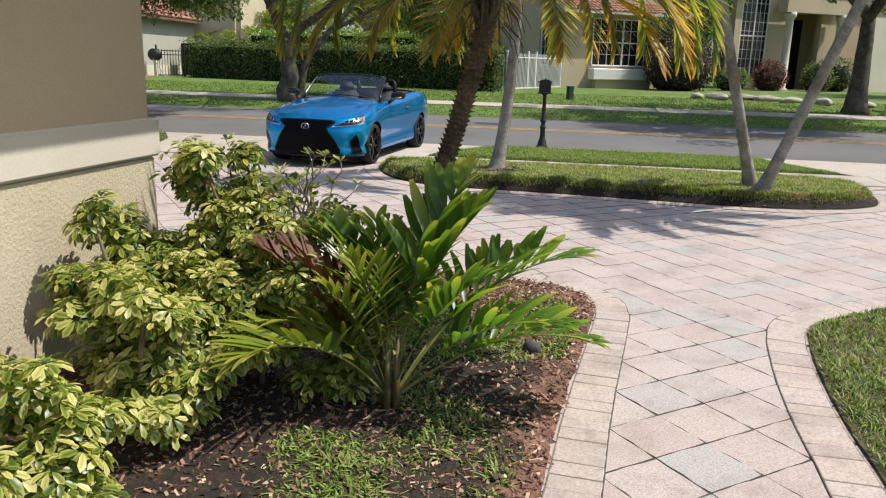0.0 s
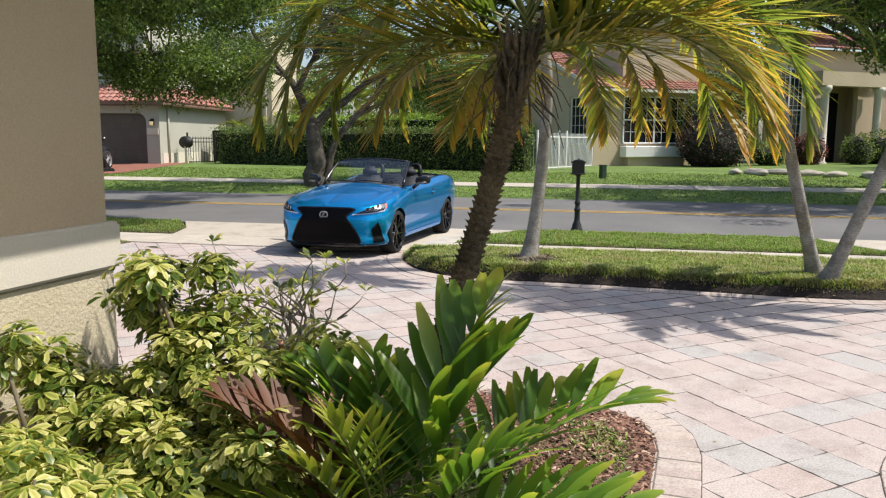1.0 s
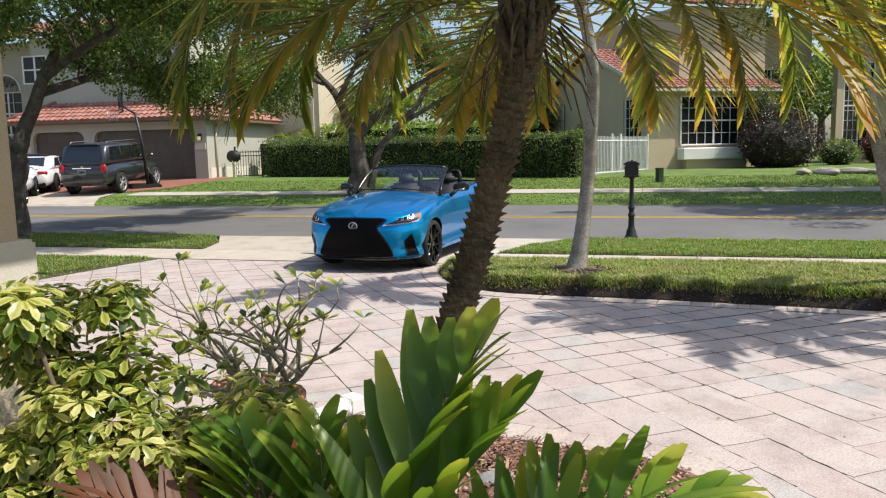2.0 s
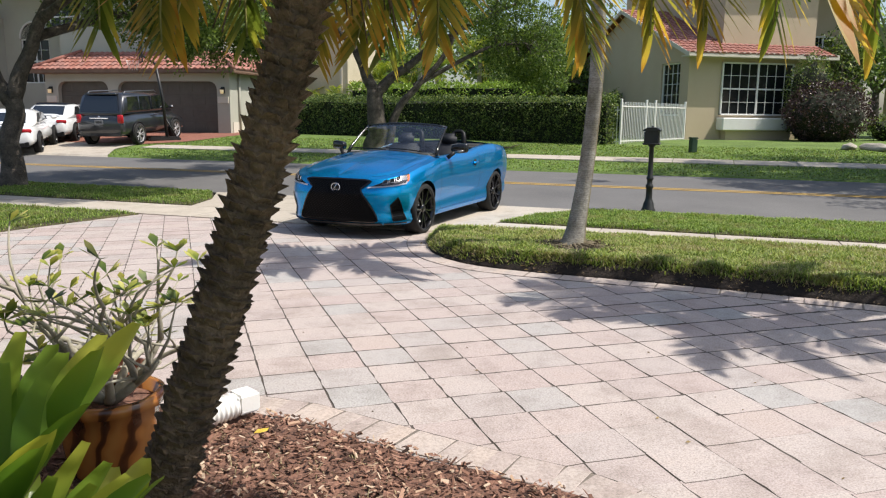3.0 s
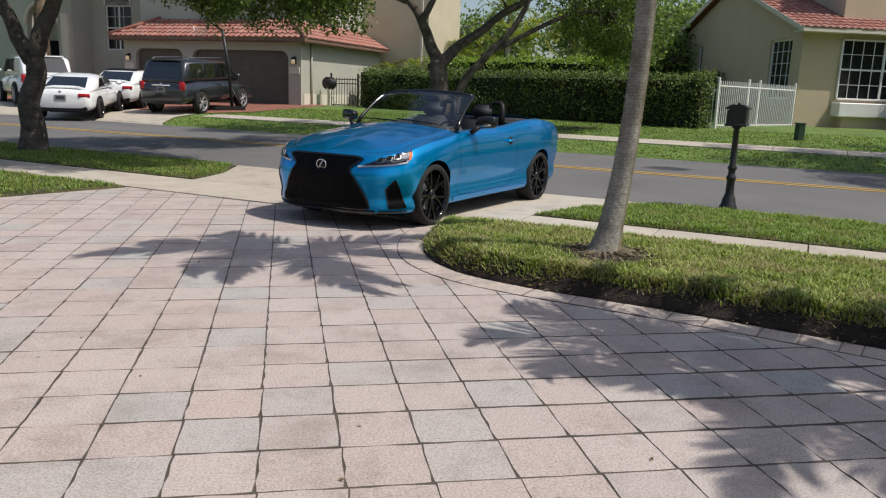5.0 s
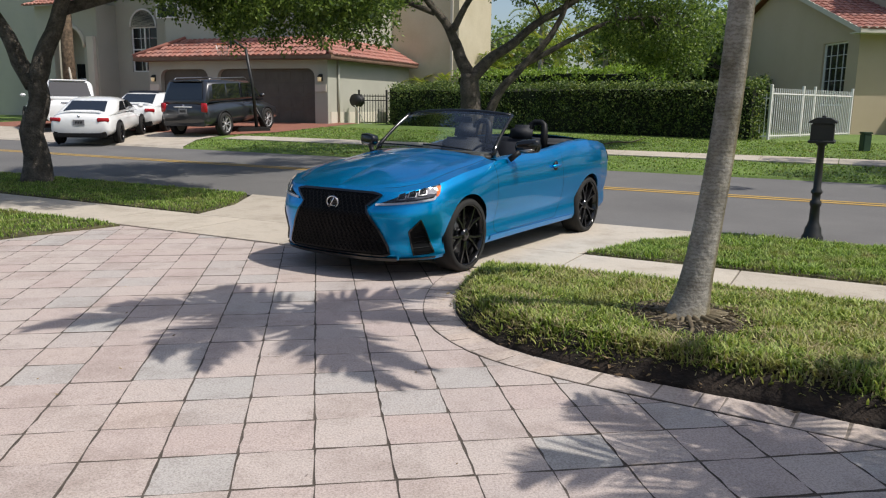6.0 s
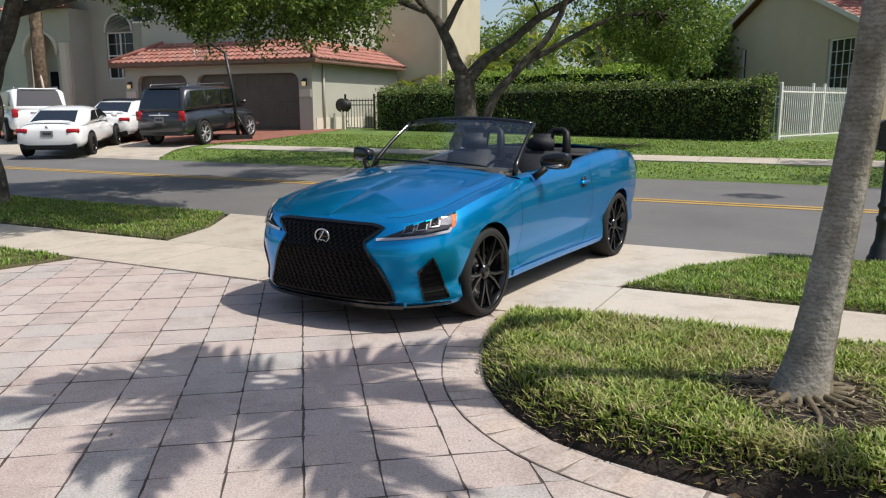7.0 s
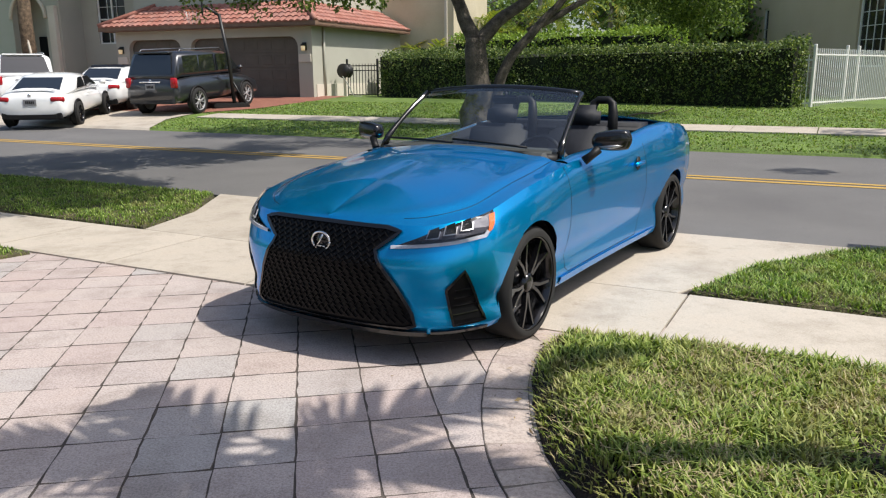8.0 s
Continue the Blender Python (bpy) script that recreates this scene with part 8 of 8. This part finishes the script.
picket_fence("white picket fence with a gate beside the cream house", (15.0, 27.5), (19.4, 30.75), 0.56, 1.5, 0.125, 0.013, WHITE, (0, 0.36, 0.5, 1.0), rails=(0.1, 0.9))
picket_fence("white picket fence in front of the clipped hedge", (15.0, 27.5), (13.4, 28.7), 0.56, 1.35, 0.125, 0.012, WHITE, (), rails=(0.1, 0.9))
picket_fence("black iron gate between garage and hedge", (2.9, 38.75), (4.05, 38.15), 0.62, 1.25, 0.12, 0.011, BLACK, (0.0, 1.0), "gate", (0.08, 0.8, 0.94), 0.18)

# ---- pots, downspout, small things by the bed ----
GLAZE, _nt, _b = mat("amber_glaze", 0.22, 0.0, 0.6)
_w = node(_nt, "ShaderNodeTexWave", Scale=2.6, Distortion=9.0, Detail=3.0)
_tc = _nt.nodes.new("ShaderNodeTexCoord")
_nt.links.new(_tc.outputs["Object"], _w.inputs["Vector"])
_w.wave_type, _w.bands_direction = "BANDS", "X"
_nt.links.new(ramp(_nt, _w.outputs[1], [(0.0, (0.06, 0.02, 0.008)), (0.18, (0.10, 0.035, 0.01)), (0.3, (0.29, 0.105, 0.025)), (1.0, (0.38, 0.16, 0.04))]), _b.inputs["Base Color"])
bumped(_nt, _b, noise_of(_nt, 25), 0.2, 0.004)
TERRA = surface("terracotta", (0.36, 0.13, 0.075), (0.46, 0.20, 0.12), 6, 60, 0.75, bump=0.2, speck=0.25)
glazed = thing("plant_pot", "amber-brown glazed pot with dark drips on the mulch", "plant pot", pose(1.98, 6.22, 0.02))
part("pot", lathe([(0, 0), (0.155, 0.0), (0.175, 0.03), (0.20, 0.20), (0.212, 0.30), (0.232, 0.305), (0.235, 0.35), (0.205, 0.352), (0.195, 0.30), (0, 0.29)], 36), GLAZE, glazed, "", True)
part("soil", lathe([(0, 0.302), (0.197, 0.30), (0.197, 0.295), (0, 0.294)], 24), SOIL, glazed)
terra = thing("plant_pot", "plain red terracotta pot behind the glazed one", "plant pot", pose(1.90, 6.78, 0.0))
part("pot", lathe([(0, 0), (0.12, 0.0), (0.14, 0.05), (0.165, 0.22), (0.18, 0.23), (0.186, 0.245), (0.18, 0.30), (0.158, 0.302), (0.15, 0.24), (0, 0.23)], 32), TERRA, terra, "", True)
desert = thing("potted_plant", "gnarled desert rose with bare grey branches and tufts of leaves", "plant", pose(1.98, 6.22, 0.30))
DROSE = surface("desert_rose_bark", (0.30, 0.27, 0.21), (0.45, 0.42, 0.33), 8, 60, 0.8, bump=0.3)
rr = random.Random(19)
br = bmesh.new()
tips = []


def twig(p, d, r, n, depth):
    pts, q, w = [p], p, d
    for k in range(n):
        w = (w + Vector((rr.gauss(0, 0.28), rr.gauss(0, 0.28), rr.gauss(0.06, 0.18)))).normalized()
        q = q + w * rr.uniform(0.06, 0.09)
        pts.append(q)
    tube(pts, [r * (1 - 0.6 * k / n) for k in range(n + 1)], 7, br)
    if depth:
        for _ in range(3):
            k = rr.randint(n // 2, n)
            twig(pts[k], (w + Vector((rr.gauss(0, 0.8), rr.gauss(0, 0.8), rr.gauss(0.15, 0.3)))).normalized(), r * 0.55, rr.randint(3, 5), depth - 1)
    else:
        tips.append((pts[-1], w))


for a in (-10, 25, 60, 110, 150, 185, 220, 290):
    twig(Vector((0, 0, 0.02)), Vector((math.cos(radians(a)) * 0.9, math.sin(radians(a)) * 0.9, 0.65)).normalized(), 0.026, 5, 2)
part("branchwork", br, DROSE, desert, "bare grey branches", True)
verts, faces, uv = [], [], []
for p, w in tips:
    for q in range(rr.choice([5, 6, 8, 9])):
        a = rr.uniform(0, 6.28)
        o = (w * 0.5 + Vector((math.cos(a), math.sin(a), rr.uniform(-0.2, 0.5)))).normalized()
        s = o.cross(Vector((0, 0, 1))).normalized()
        L = rr.uniform(0.06, 0.10)
        i = len(verts)
        verts += [tuple(p), tuple(p + o * L * 0.7 - s * L * 0.2), tuple(p + o * L), tuple(p + o * L * 0.7 + s * L * 0.2)]
        faces.append((i, i + 1, i + 2, i + 3))
        uv += [(0.5, 0.1), (0, 0.5), (0.5, 0.8), (1, 0.5)]
raw("leaves", verts, faces, SCHEFF_G, desert, uv)


def ribbed_pipe(a, b, r, rings, bm=None, square=False):
    a, b = Vector(a), Vector(b)
    pts, rad = [], []
    for k in range(rings * 4 + 1):
        pts.append(a.lerp(b, k / (rings * 4)))
        rad.append(r * (1.0 + 0.085 * math.sin(k * math.pi / 2)))
    return tube(pts, rad, 18, bm)


spout = thing("downspout_extension", "white ribbed plastic downspout extension lying on the mulch", "drain pipe", pose(2.15, 6.44, 0.085, 0, 0, 31))
part("ribbed_hose", ribbed_pipe((0, 0, -0.01), (0.40, 0, 0.02), 0.062, 15), WHITE, spout, "", True)
part("square_end", bevel(box((0.12, 0.125, 0.105), (0.455, 0, 0.028)), 0.012, 2), WHITE, spout)
wall_pipe = thing("downspout", "white ribbed downspout elbow at the foot of the wall", "drain pipe", pose(0.24, 4.52, 0.17, 0, 0, 53.1))
part("elbow", ribbed_pipe((-0.25, -0.09, 0.02), (0.12, -0.08, -0.04), 0.045, 14), WHITE, wall_pipe, "", True)
leafy_bit = thing("fallen_leaf", "yellow fallen leaf on the mulch", "leaf", pose(2.62, 6.42, 0.045, 8, 4, 30))
lf = bmesh.new()
lf.faces.new([lf.verts.new(p) for p in ((-0.04, 0, 0), (-0.01, 0.018, 0.006), (0.025, 0.014, 0.004), (0.045, 0, 0.01), (0.02, -0.016, 0.005), (-0.015, -0.016, 0.004))])
part("blade", lf, surface("yellow_leaf", (0.55, 0.38, 0.04), (0.65, 0.46, 0.06)), leafy_bit)


def rock(label, at, size, seed, m, name="rock"):
    bm = bmesh.new()
    bmesh.ops.create_icosphere(bm, subdivisions=3, radius=0.5)
    for v in bm.verts:
        k = 1 + 0.35 * noise.noise(v.co * 2.2 + Vector((seed, 0, 0))) + 0.12 * noise.noise(v.co * 7 + Vector((seed, 3, 0)))
        v.co = Vector((v.co.x * size[0], v.co.y * size[1], v.co.z * size[2])) * k
    ob = obj(name, bm, m, None, "", True)
    ob.matrix_world = pose(*at, 0, 0, seed * 37)
    return tagged(ob, label, "rock")


STONE = surface("pale_stone", (0.32, 0.29, 0.24), (0.48, 0.44, 0.37), 4, 30, 0.9, bump=0.6, dist=0.02)
DARK_STONE = surface("dark_stone", (0.05, 0.048, 0.05), (0.12, 0.11, 0.115), 8, 40, 0.9, bump=0.6, dist=0.01)
rock("dark lump of stone in the planting bed", (3.05, 4.25, 0.04), (0.13, 0.09, 0.1), 3, DARK_STONE)
rock("flat grey stone half sunk in the mulch", (3.05, 5.55, 0.025), (0.22, 0.14, 0.05), 5, surface("grey_stone", (0.2, 0.2, 0.2), (0.32, 0.31, 0.3), 5, 40, 0.9, bump=0.4))
for k, (u, n) in enumerate(((5.2, 31.2), (5.9, 31.0), (6.6, 31.3), (7.6, 30.8), (8.4, 30.6), (9.4, 30.3), (10.6, 29.9), (11.8, 29.5), (13.0, 29.3))):
    x, y = un(u, n)
    rock("pale boulder edging the far planting bed", (x, y, land(x, y) + 0.08), (0.95 + 0.3 * (k % 3), 0.45, 0.24 + 0.05 * (k % 2)), 11 + k, STONE)
util = thing("utility_box", "small dark green utility box on the far lawn", "utility box", pose(15.7, 24.0, 0.5))
part("cabinet", bevel(box((0.2, 0.2, 0.42), (0, 0, 0.2)), 0.02, 2), surface("dark_green_metal", (0.02, 0.05, 0.03), (0.03, 0.07, 0.04), 5, 60, 0.5), util)
part("lid", bevel(box((0.23, 0.23, 0.05), (0, 0, 0.43)), 0.015, 2), surface("dark_green_lid", (0.02, 0.05, 0.03), (0.03, 0.07, 0.04), 5, 60, 0.5), util)


# ---- bushes by the far house ----
def bush(label, at, r, count, seed, m, leaf=(0.1, 0.05), group=""):
    ob = thing("bush", label, "bush", pose(*at), group)
    # near-black core: shade inside the bush, put in as colour
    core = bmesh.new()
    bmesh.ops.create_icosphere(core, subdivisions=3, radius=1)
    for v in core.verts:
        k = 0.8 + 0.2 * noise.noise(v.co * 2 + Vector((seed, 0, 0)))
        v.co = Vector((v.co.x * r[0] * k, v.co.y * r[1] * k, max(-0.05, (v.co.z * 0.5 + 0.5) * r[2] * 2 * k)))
    part("inner_mass", core, HEDGE_SHADE, ob)
    q = np.random.default_rng(seed)
    d = q.normal(size=(count, 3))
    d /= np.linalg.norm(d, axis=1)[:, None]
    jit = 1 + 0.18 * np.array([noise.noise((a * 3, b * 3, c * 3 + seed)) for a, b, c in d])
    pos = d * np.array(r) * jit[:, None] * q.uniform(0.85, 1.05, count)[:, None] + np.array([0, 0, r[2]])
    v, f, uv = leaf_cloud(pos, np.full(count, 0.05), count, leaf[0], leaf[1], seed)
    raw("foliage", v, f, m, ob, uv)


RED_LEAF = leafy("red_leaf", [(0.0, (0.10, 0.015, 0.02)), (0.6, (0.17, 0.03, 0.035)), (1.0, (0.26, 0.07, 0.05))], 0.4, 0.3, False)
MAROON = leafy("maroon_leaf", [(0.0, (0.035, 0.018, 0.022)), (1.0, (0.09, 0.045, 0.045))], 0.4, 0.2, False)
bush("round dark maroon bush before the bay window", (24.6, 28.9, 0.6), (1.75, 1.25, 1.2), 6000, 101, MAROON)
bush("loose green shrub beside the bay window", (24.4, 29.9, 0.6), (1.0, 0.75, 1.75), 2600, 102, HEDGE_LEAF)
limb_tree("tree", "dark leafy small tree in the house recess", (27.4, 31.6, 0.6), 1.9, 0.11, ((0, 0, 3.3), (1.7, 1.1, 1.5)), 3600, 95, (0.15, 0.08), HEDGE_LEAF)
bush("bright red shrub by the porch column", (31.2, 30.2, 0.62), (0.9, 0.8, 0.75), 2000, 103, RED_LEAF)
bush("dark green shrub by the porch", (34.0, 29.8, 0.62), (0.8, 0.8, 0.8), 1500, 104, HEDGE_LEAF)
bush("dark green shrub by the porch", (35.6, 30.0, 0.62), (0.9, 0.8, 0.9), 1500, 105, HEDGE_LEAF)
bush("low green shrub in the far bed", (28.2, 29.6, 0.62), (0.9, 0.8, 0.6), 1500, 106, FAR_LEAF)
bush("small green shrub by the gable wall", (19.2, 36.5, 0.62), (0.35, 0.5, 1.1), 700, 107, FAR_LEAF)
bush("dark vine-like shrub at the end of the gable wall", (18.8, 41.0, 0.62), (1.0, 1.3, 2.1), 2500, 108, HEDGE_LEAF, (0.16, 0.09))
trunkp = thing("palm_tree", "tall dark palm trunk in front of the garage house", "palm tree", garage_house.matrix_world @ pose(12.6, 1.2, -0.15))
part("trunk", tube([(0, 0, -0.1), (0.1, 0, 3), (0.05, 0, 6.5)], [0.3, 0.26, 0.24], 12), PALM_BARK, trunkp)
part("stake", tube([(-0.55, 0.2, 0), (0.35, 0.1, 4.6)], 0.05, 8), STUCCO_BAND, trunkp, "pale leaning wooden stake")
for i in range(12):
    place("frond", far_plume[i % 2], trunkp, pose(0.05, 0, 6.5, 0, -20 + 50 * i / 12, i * 137.5))

stick = thing("fallen_branch", "thin bare fallen branch on the far lawn", "branch", pose(10.6, 26.9, 0.47, 0, 0, 10))
part("branch", tube([(-0.6, 0, 0), (-0.2, 0.08, 0.06), (0.2, 0.02, 0.05), (0.7, 0.1, 0.16)], [0.03, 0.025, 0.02, 0.01], 6), STEM, stick, "", True)
# ---- paving pieces ----
def paver_mesh(w, d, h=0.014, bev=0.0022, grime=0.95, seed=0, worn=0.0022):
    """A paver's top with a worn, slightly wavy edge that drops into the joint."""
    q = random.Random(seed)
    per = 4
    ring = []
    for sx, sy, ex, ey in ((-1, -1, 1, -1), (1, -1, 1, 1), (1, 1, -1, 1), (-1, 1, -1, -1)):
        for i in range(per):
            t = i / per
            k = 0.985 if i == 0 else 1.0
            ring.append(((sx + (ex - sx) * t) * w / 2 * k + q.gauss(0, worn), (sy + (ey - sy) * t) * d / 2 * k + q.gauss(0, worn)))
    own = bmesh.new()
    rows = []
    for inset, z in ((bev + 0.001, 0.0), (0.0, -bev), (-0.001, -h)):
        rows.append([own.verts.new((x * (1 - 2 * inset / w), y * (1 - 2 * inset / d), z)) for x, y in ring])
    own.faces.new(rows[0])
    for up, low in zip(rows, rows[1:]):
        for i in range(len(ring)):
            f = own.faces.new((low[i], low[(i + 1) % len(ring)], up[(i + 1) % len(ring)], up[i]))
            f.material_index = 1 if grime > 0.5 or low is rows[2] else 0
    return own


def shared(name, own, material):
    me = bpy.data.meshes.new(name)
    own.to_mesh(me)
    own.free()
    me.materials.append(material)
    me.materials.append(JOINT)
    return me


def joined(name, me, places, material, parent, label):
    """Many copies of a small mesh in one, at (x, y, z, turn)."""
    co = np.array([v.co[:] for v in me.vertices])
    me.calc_loop_triangles()
    fs = [list(t.vertices) for t in me.loop_triangles]
    verts, quads, kinds = [], [], [t.material_index for t in me.loop_triangles]
    for k, (x, y, z, a) in enumerate(places):
        c, s = math.cos(a), math.sin(a)
        verts.append(np.stack([x + c * co[:, 0] - s * co[:, 1], y + s * co[:, 0] + c * co[:, 1], z + co[:, 2]], 1))
        quads += [(i + k * len(co), j + k * len(co), m + k * len(co)) for i, j, m in fs]
    ob = raw(name, np.concatenate(verts), quads, [material, JOINT], parent, mats=kinds * len(places))
    return tagged(ob, label, "", "", "stuff")


def grid_at(i, j, angle, pitch, px, py):
    a = radians(angle)
    x, y = px + i * pitch, py + j * pitch
    return np.array([x * math.cos(a) - y * math.sin(a), x * math.sin(a) + y * math.cos(a)])


def paver_corner(i, j):
    """The drive's lattice, drifting a little towards the walk."""
    d = grid_at(i + 0.04 - 0.008 * (j - 20), j - 0.05 * float(smoothstep(27, 34, j)), 4.7, 0.325, -0.0366, -0.0305)
    w = grid_at(i + WALK_SHIFT[0], j + WALK_SHIFT[1], 5.6, 0.324, -0.0025, 0.0604)
    d = d - np.array([0.0, 0.0065]) * max(0.0, i - 12) * float(smoothstep(9.0, 7.0, d[1]))
    k = float(smoothstep(6.2, 4.3, d[1]))
    return d * (1 - k) + w * k


WALK_SHIFT = min(((a, b) for a in range(-3, 4) for b in range(-3, 4)), key=lambda s: np.linalg.norm(grid_at(11, 12, 4.7, 0.325, -0.0366, -0.0305) - grid_at(11 + s[0], 12 + s[1], 5.6, 0.324, -0.0025, 0.0604)))
driveway = tagged(new("driveway"), "paved driveway of square pink and grey concrete pavers", "driveway", "", "structure")
PAVERS = [shared("paver", paver_mesh(0.3232, 0.3232, seed=k), PAVER) for k in range(6)]
rnd = random.Random(5)
near, rest = [], []
for i in range(-28, 50):
    for j in range(-4, 52):
        cs = [paver_corner(i + a, j + b) for a, b in ((0, 0), (1, 0), (1, 1), (0, 1))]
        c = sum(cs) / 4
        x, y = c
        if NX * x + NY * y > 13.7 or x > 13.5:
            continue
        if y < 4.2 and not (0.2 < x < 5.5 and y > -1.0):
            continue
        px, py = [p[0] for p in cs], [p[1] for p in cs]
        skip = False
        for poly in (ISLAND, BED, LAWN_EAST, LAWN_WEST):
            ins = inside(poly, px, py)
            if ins.all() and edge_distance(poly, [x], [y])[0] > 0.2:
                skip = True
        if skip:
            continue
        ang = math.atan2(*(cs[1] - cs[0])[::-1])
        (near if (2.0 < x < 5.6 and 5.6 < y < 13.2) else rest).append((x, y, rnd.uniform(-0.002, 0.0015), ang + rnd.uniform(-0.006, 0.006)))
near.sort(key=lambda p: (p[0] - 3.9) ** 2 + (p[1] - 9.5) ** 2)
for x, y, z, a in near[:300]:
    ob = new("paver", PAVERS[rnd.randrange(6)])
    ob.parent, ob.location, ob.rotation_euler = driveway, (x, y, z), (0, 0, a)
joined("pavers", PAVERS[0], near[300:] + rest, PAVER, driveway, "square concrete pavers further off")


PALE_SAND = surface("pale_joint_sand", (0.15, 0.125, 0.105), (0.26, 0.22, 0.185), 8, 90, 0.95, bump=0.3)


def course(poly, width, piece, name, label, keep):
    """A soldier course of small pavers along the outside of an outline."""
    pts = dense(poly, 0.02)
    n = len(pts)
    area = sum(a[0] * b[1] - b[0] * a[1] for a, b in zip(pts, pts[1:] + pts[:1]))
    s = 1 if area > 0 else -1
    owner = tagged(new(name), label, "paving border", "", "structure")
    me = shared("border_paver", paver_mesh(piece - 0.002, width, 0.014, 0.0022, 0.3, 9, 0.0011), BORDER)
    edge = []
    for i in range(n):
        (cx, cy), (ex, ey) = pts[i - 4], pts[(i + 5) % n]
        d = math.hypot(ex - cx, ey - cy)
        edge.append((pts[i][0] + s * (ey - cy) / d * width * 0.85, pts[i][1] - s * (ex - cx) / d * width * 0.85))
    run, spots = 0.0, []
    for i in range(n):
        (ax, ay), (bx, by) = pts[i], pts[(i + 1) % n]
        run += max(math.hypot(bx - ax, by - ay), math.dist(edge[i], edge[(i + 1) % n]))
        if run >= piece:
            run -= piece
            (cx, cy), (ex, ey) = pts[i - 4], pts[(i + 5) % n]
            dx, dy = ex - cx, ey - cy
            d = math.hypot(dx, dy)
            x, y = bx + s * dy / d * (width / 2 + 0.004), by - s * dx / d * (width / 2 + 0.004)
            if keep(x, y):
                spots.append((x, y, rnd.uniform(0.005, 0.008), math.atan2(dy, dx) + rnd.uniform(-0.02, 0.02)))
    line = bmesh.new()
    prev = None
    for i in range(0, n, 2):
        (cx, cy), (ex, ey) = pts[i - 4], pts[(i + 5) % n]
        dx, dy = ex - cx, ey - cy
        d = math.hypot(dx, dy)
        x, y = pts[i]
        j = 0.002 * noise.noise((x * 9, y * 9, 2.0))
        ring = None
        if keep(x, y):
            ring = [line.verts.new((x + s * dy / d * w, y - s * dx / d * w, z)) for w, z in ((0.0, 0.0036), (width + 0.003 + j, 0.0038), (width + 0.009 + j, 0.0040), (width + 0.011 + j, -0.004))]
            for k in range(3) if prev else ():
                line.faces.new((prev[k], prev[k + 1], ring[k + 1], ring[k])).material_index = 0 if k else 1
        prev = ring
    bmesh.ops.recalc_face_normals(line, faces=line.faces)
    if sum(f.normal.z for f in line.faces) < 0:
        bmesh.ops.reverse_faces(line, faces=line.faces)
    part("sand_joint", line, [JOINT, PALE_SAND], owner)
    for x, y, z, a in spots[:300]:
        ob = new("border_paver", me)
        ob.parent, ob.location, ob.rotation_euler = owner, (x, y, z), (0, 0, a)
    if spots[300:]:
        joined("border_pavers", me, spots[300:], BORDER, owner, "more small border pavers")


course(ISLAND, 0.22, 0.115, "border_island", "course of small tan pavers round the lawn island", lambda x, y: NX * x + NY * y < 13.46)
course(BED, 0.23, 0.115, "border_bed", "course of small tan pavers along the planting bed", lambda x, y: y > 0.9 and x > 0.2 and y < 7.6)
course(LAWN_EAST, 0.23, 0.115, "border_lawn", "course of small tan pavers along the lawn edge", lambda x, y: y > 0.8 and x < 9)

# ---- roof tiles ----
for slope, me, spots in LOOSE_TILES:
    for p in spots:
        ob = new("roof_tile", me)
        ob.parent, ob.location = slope, p
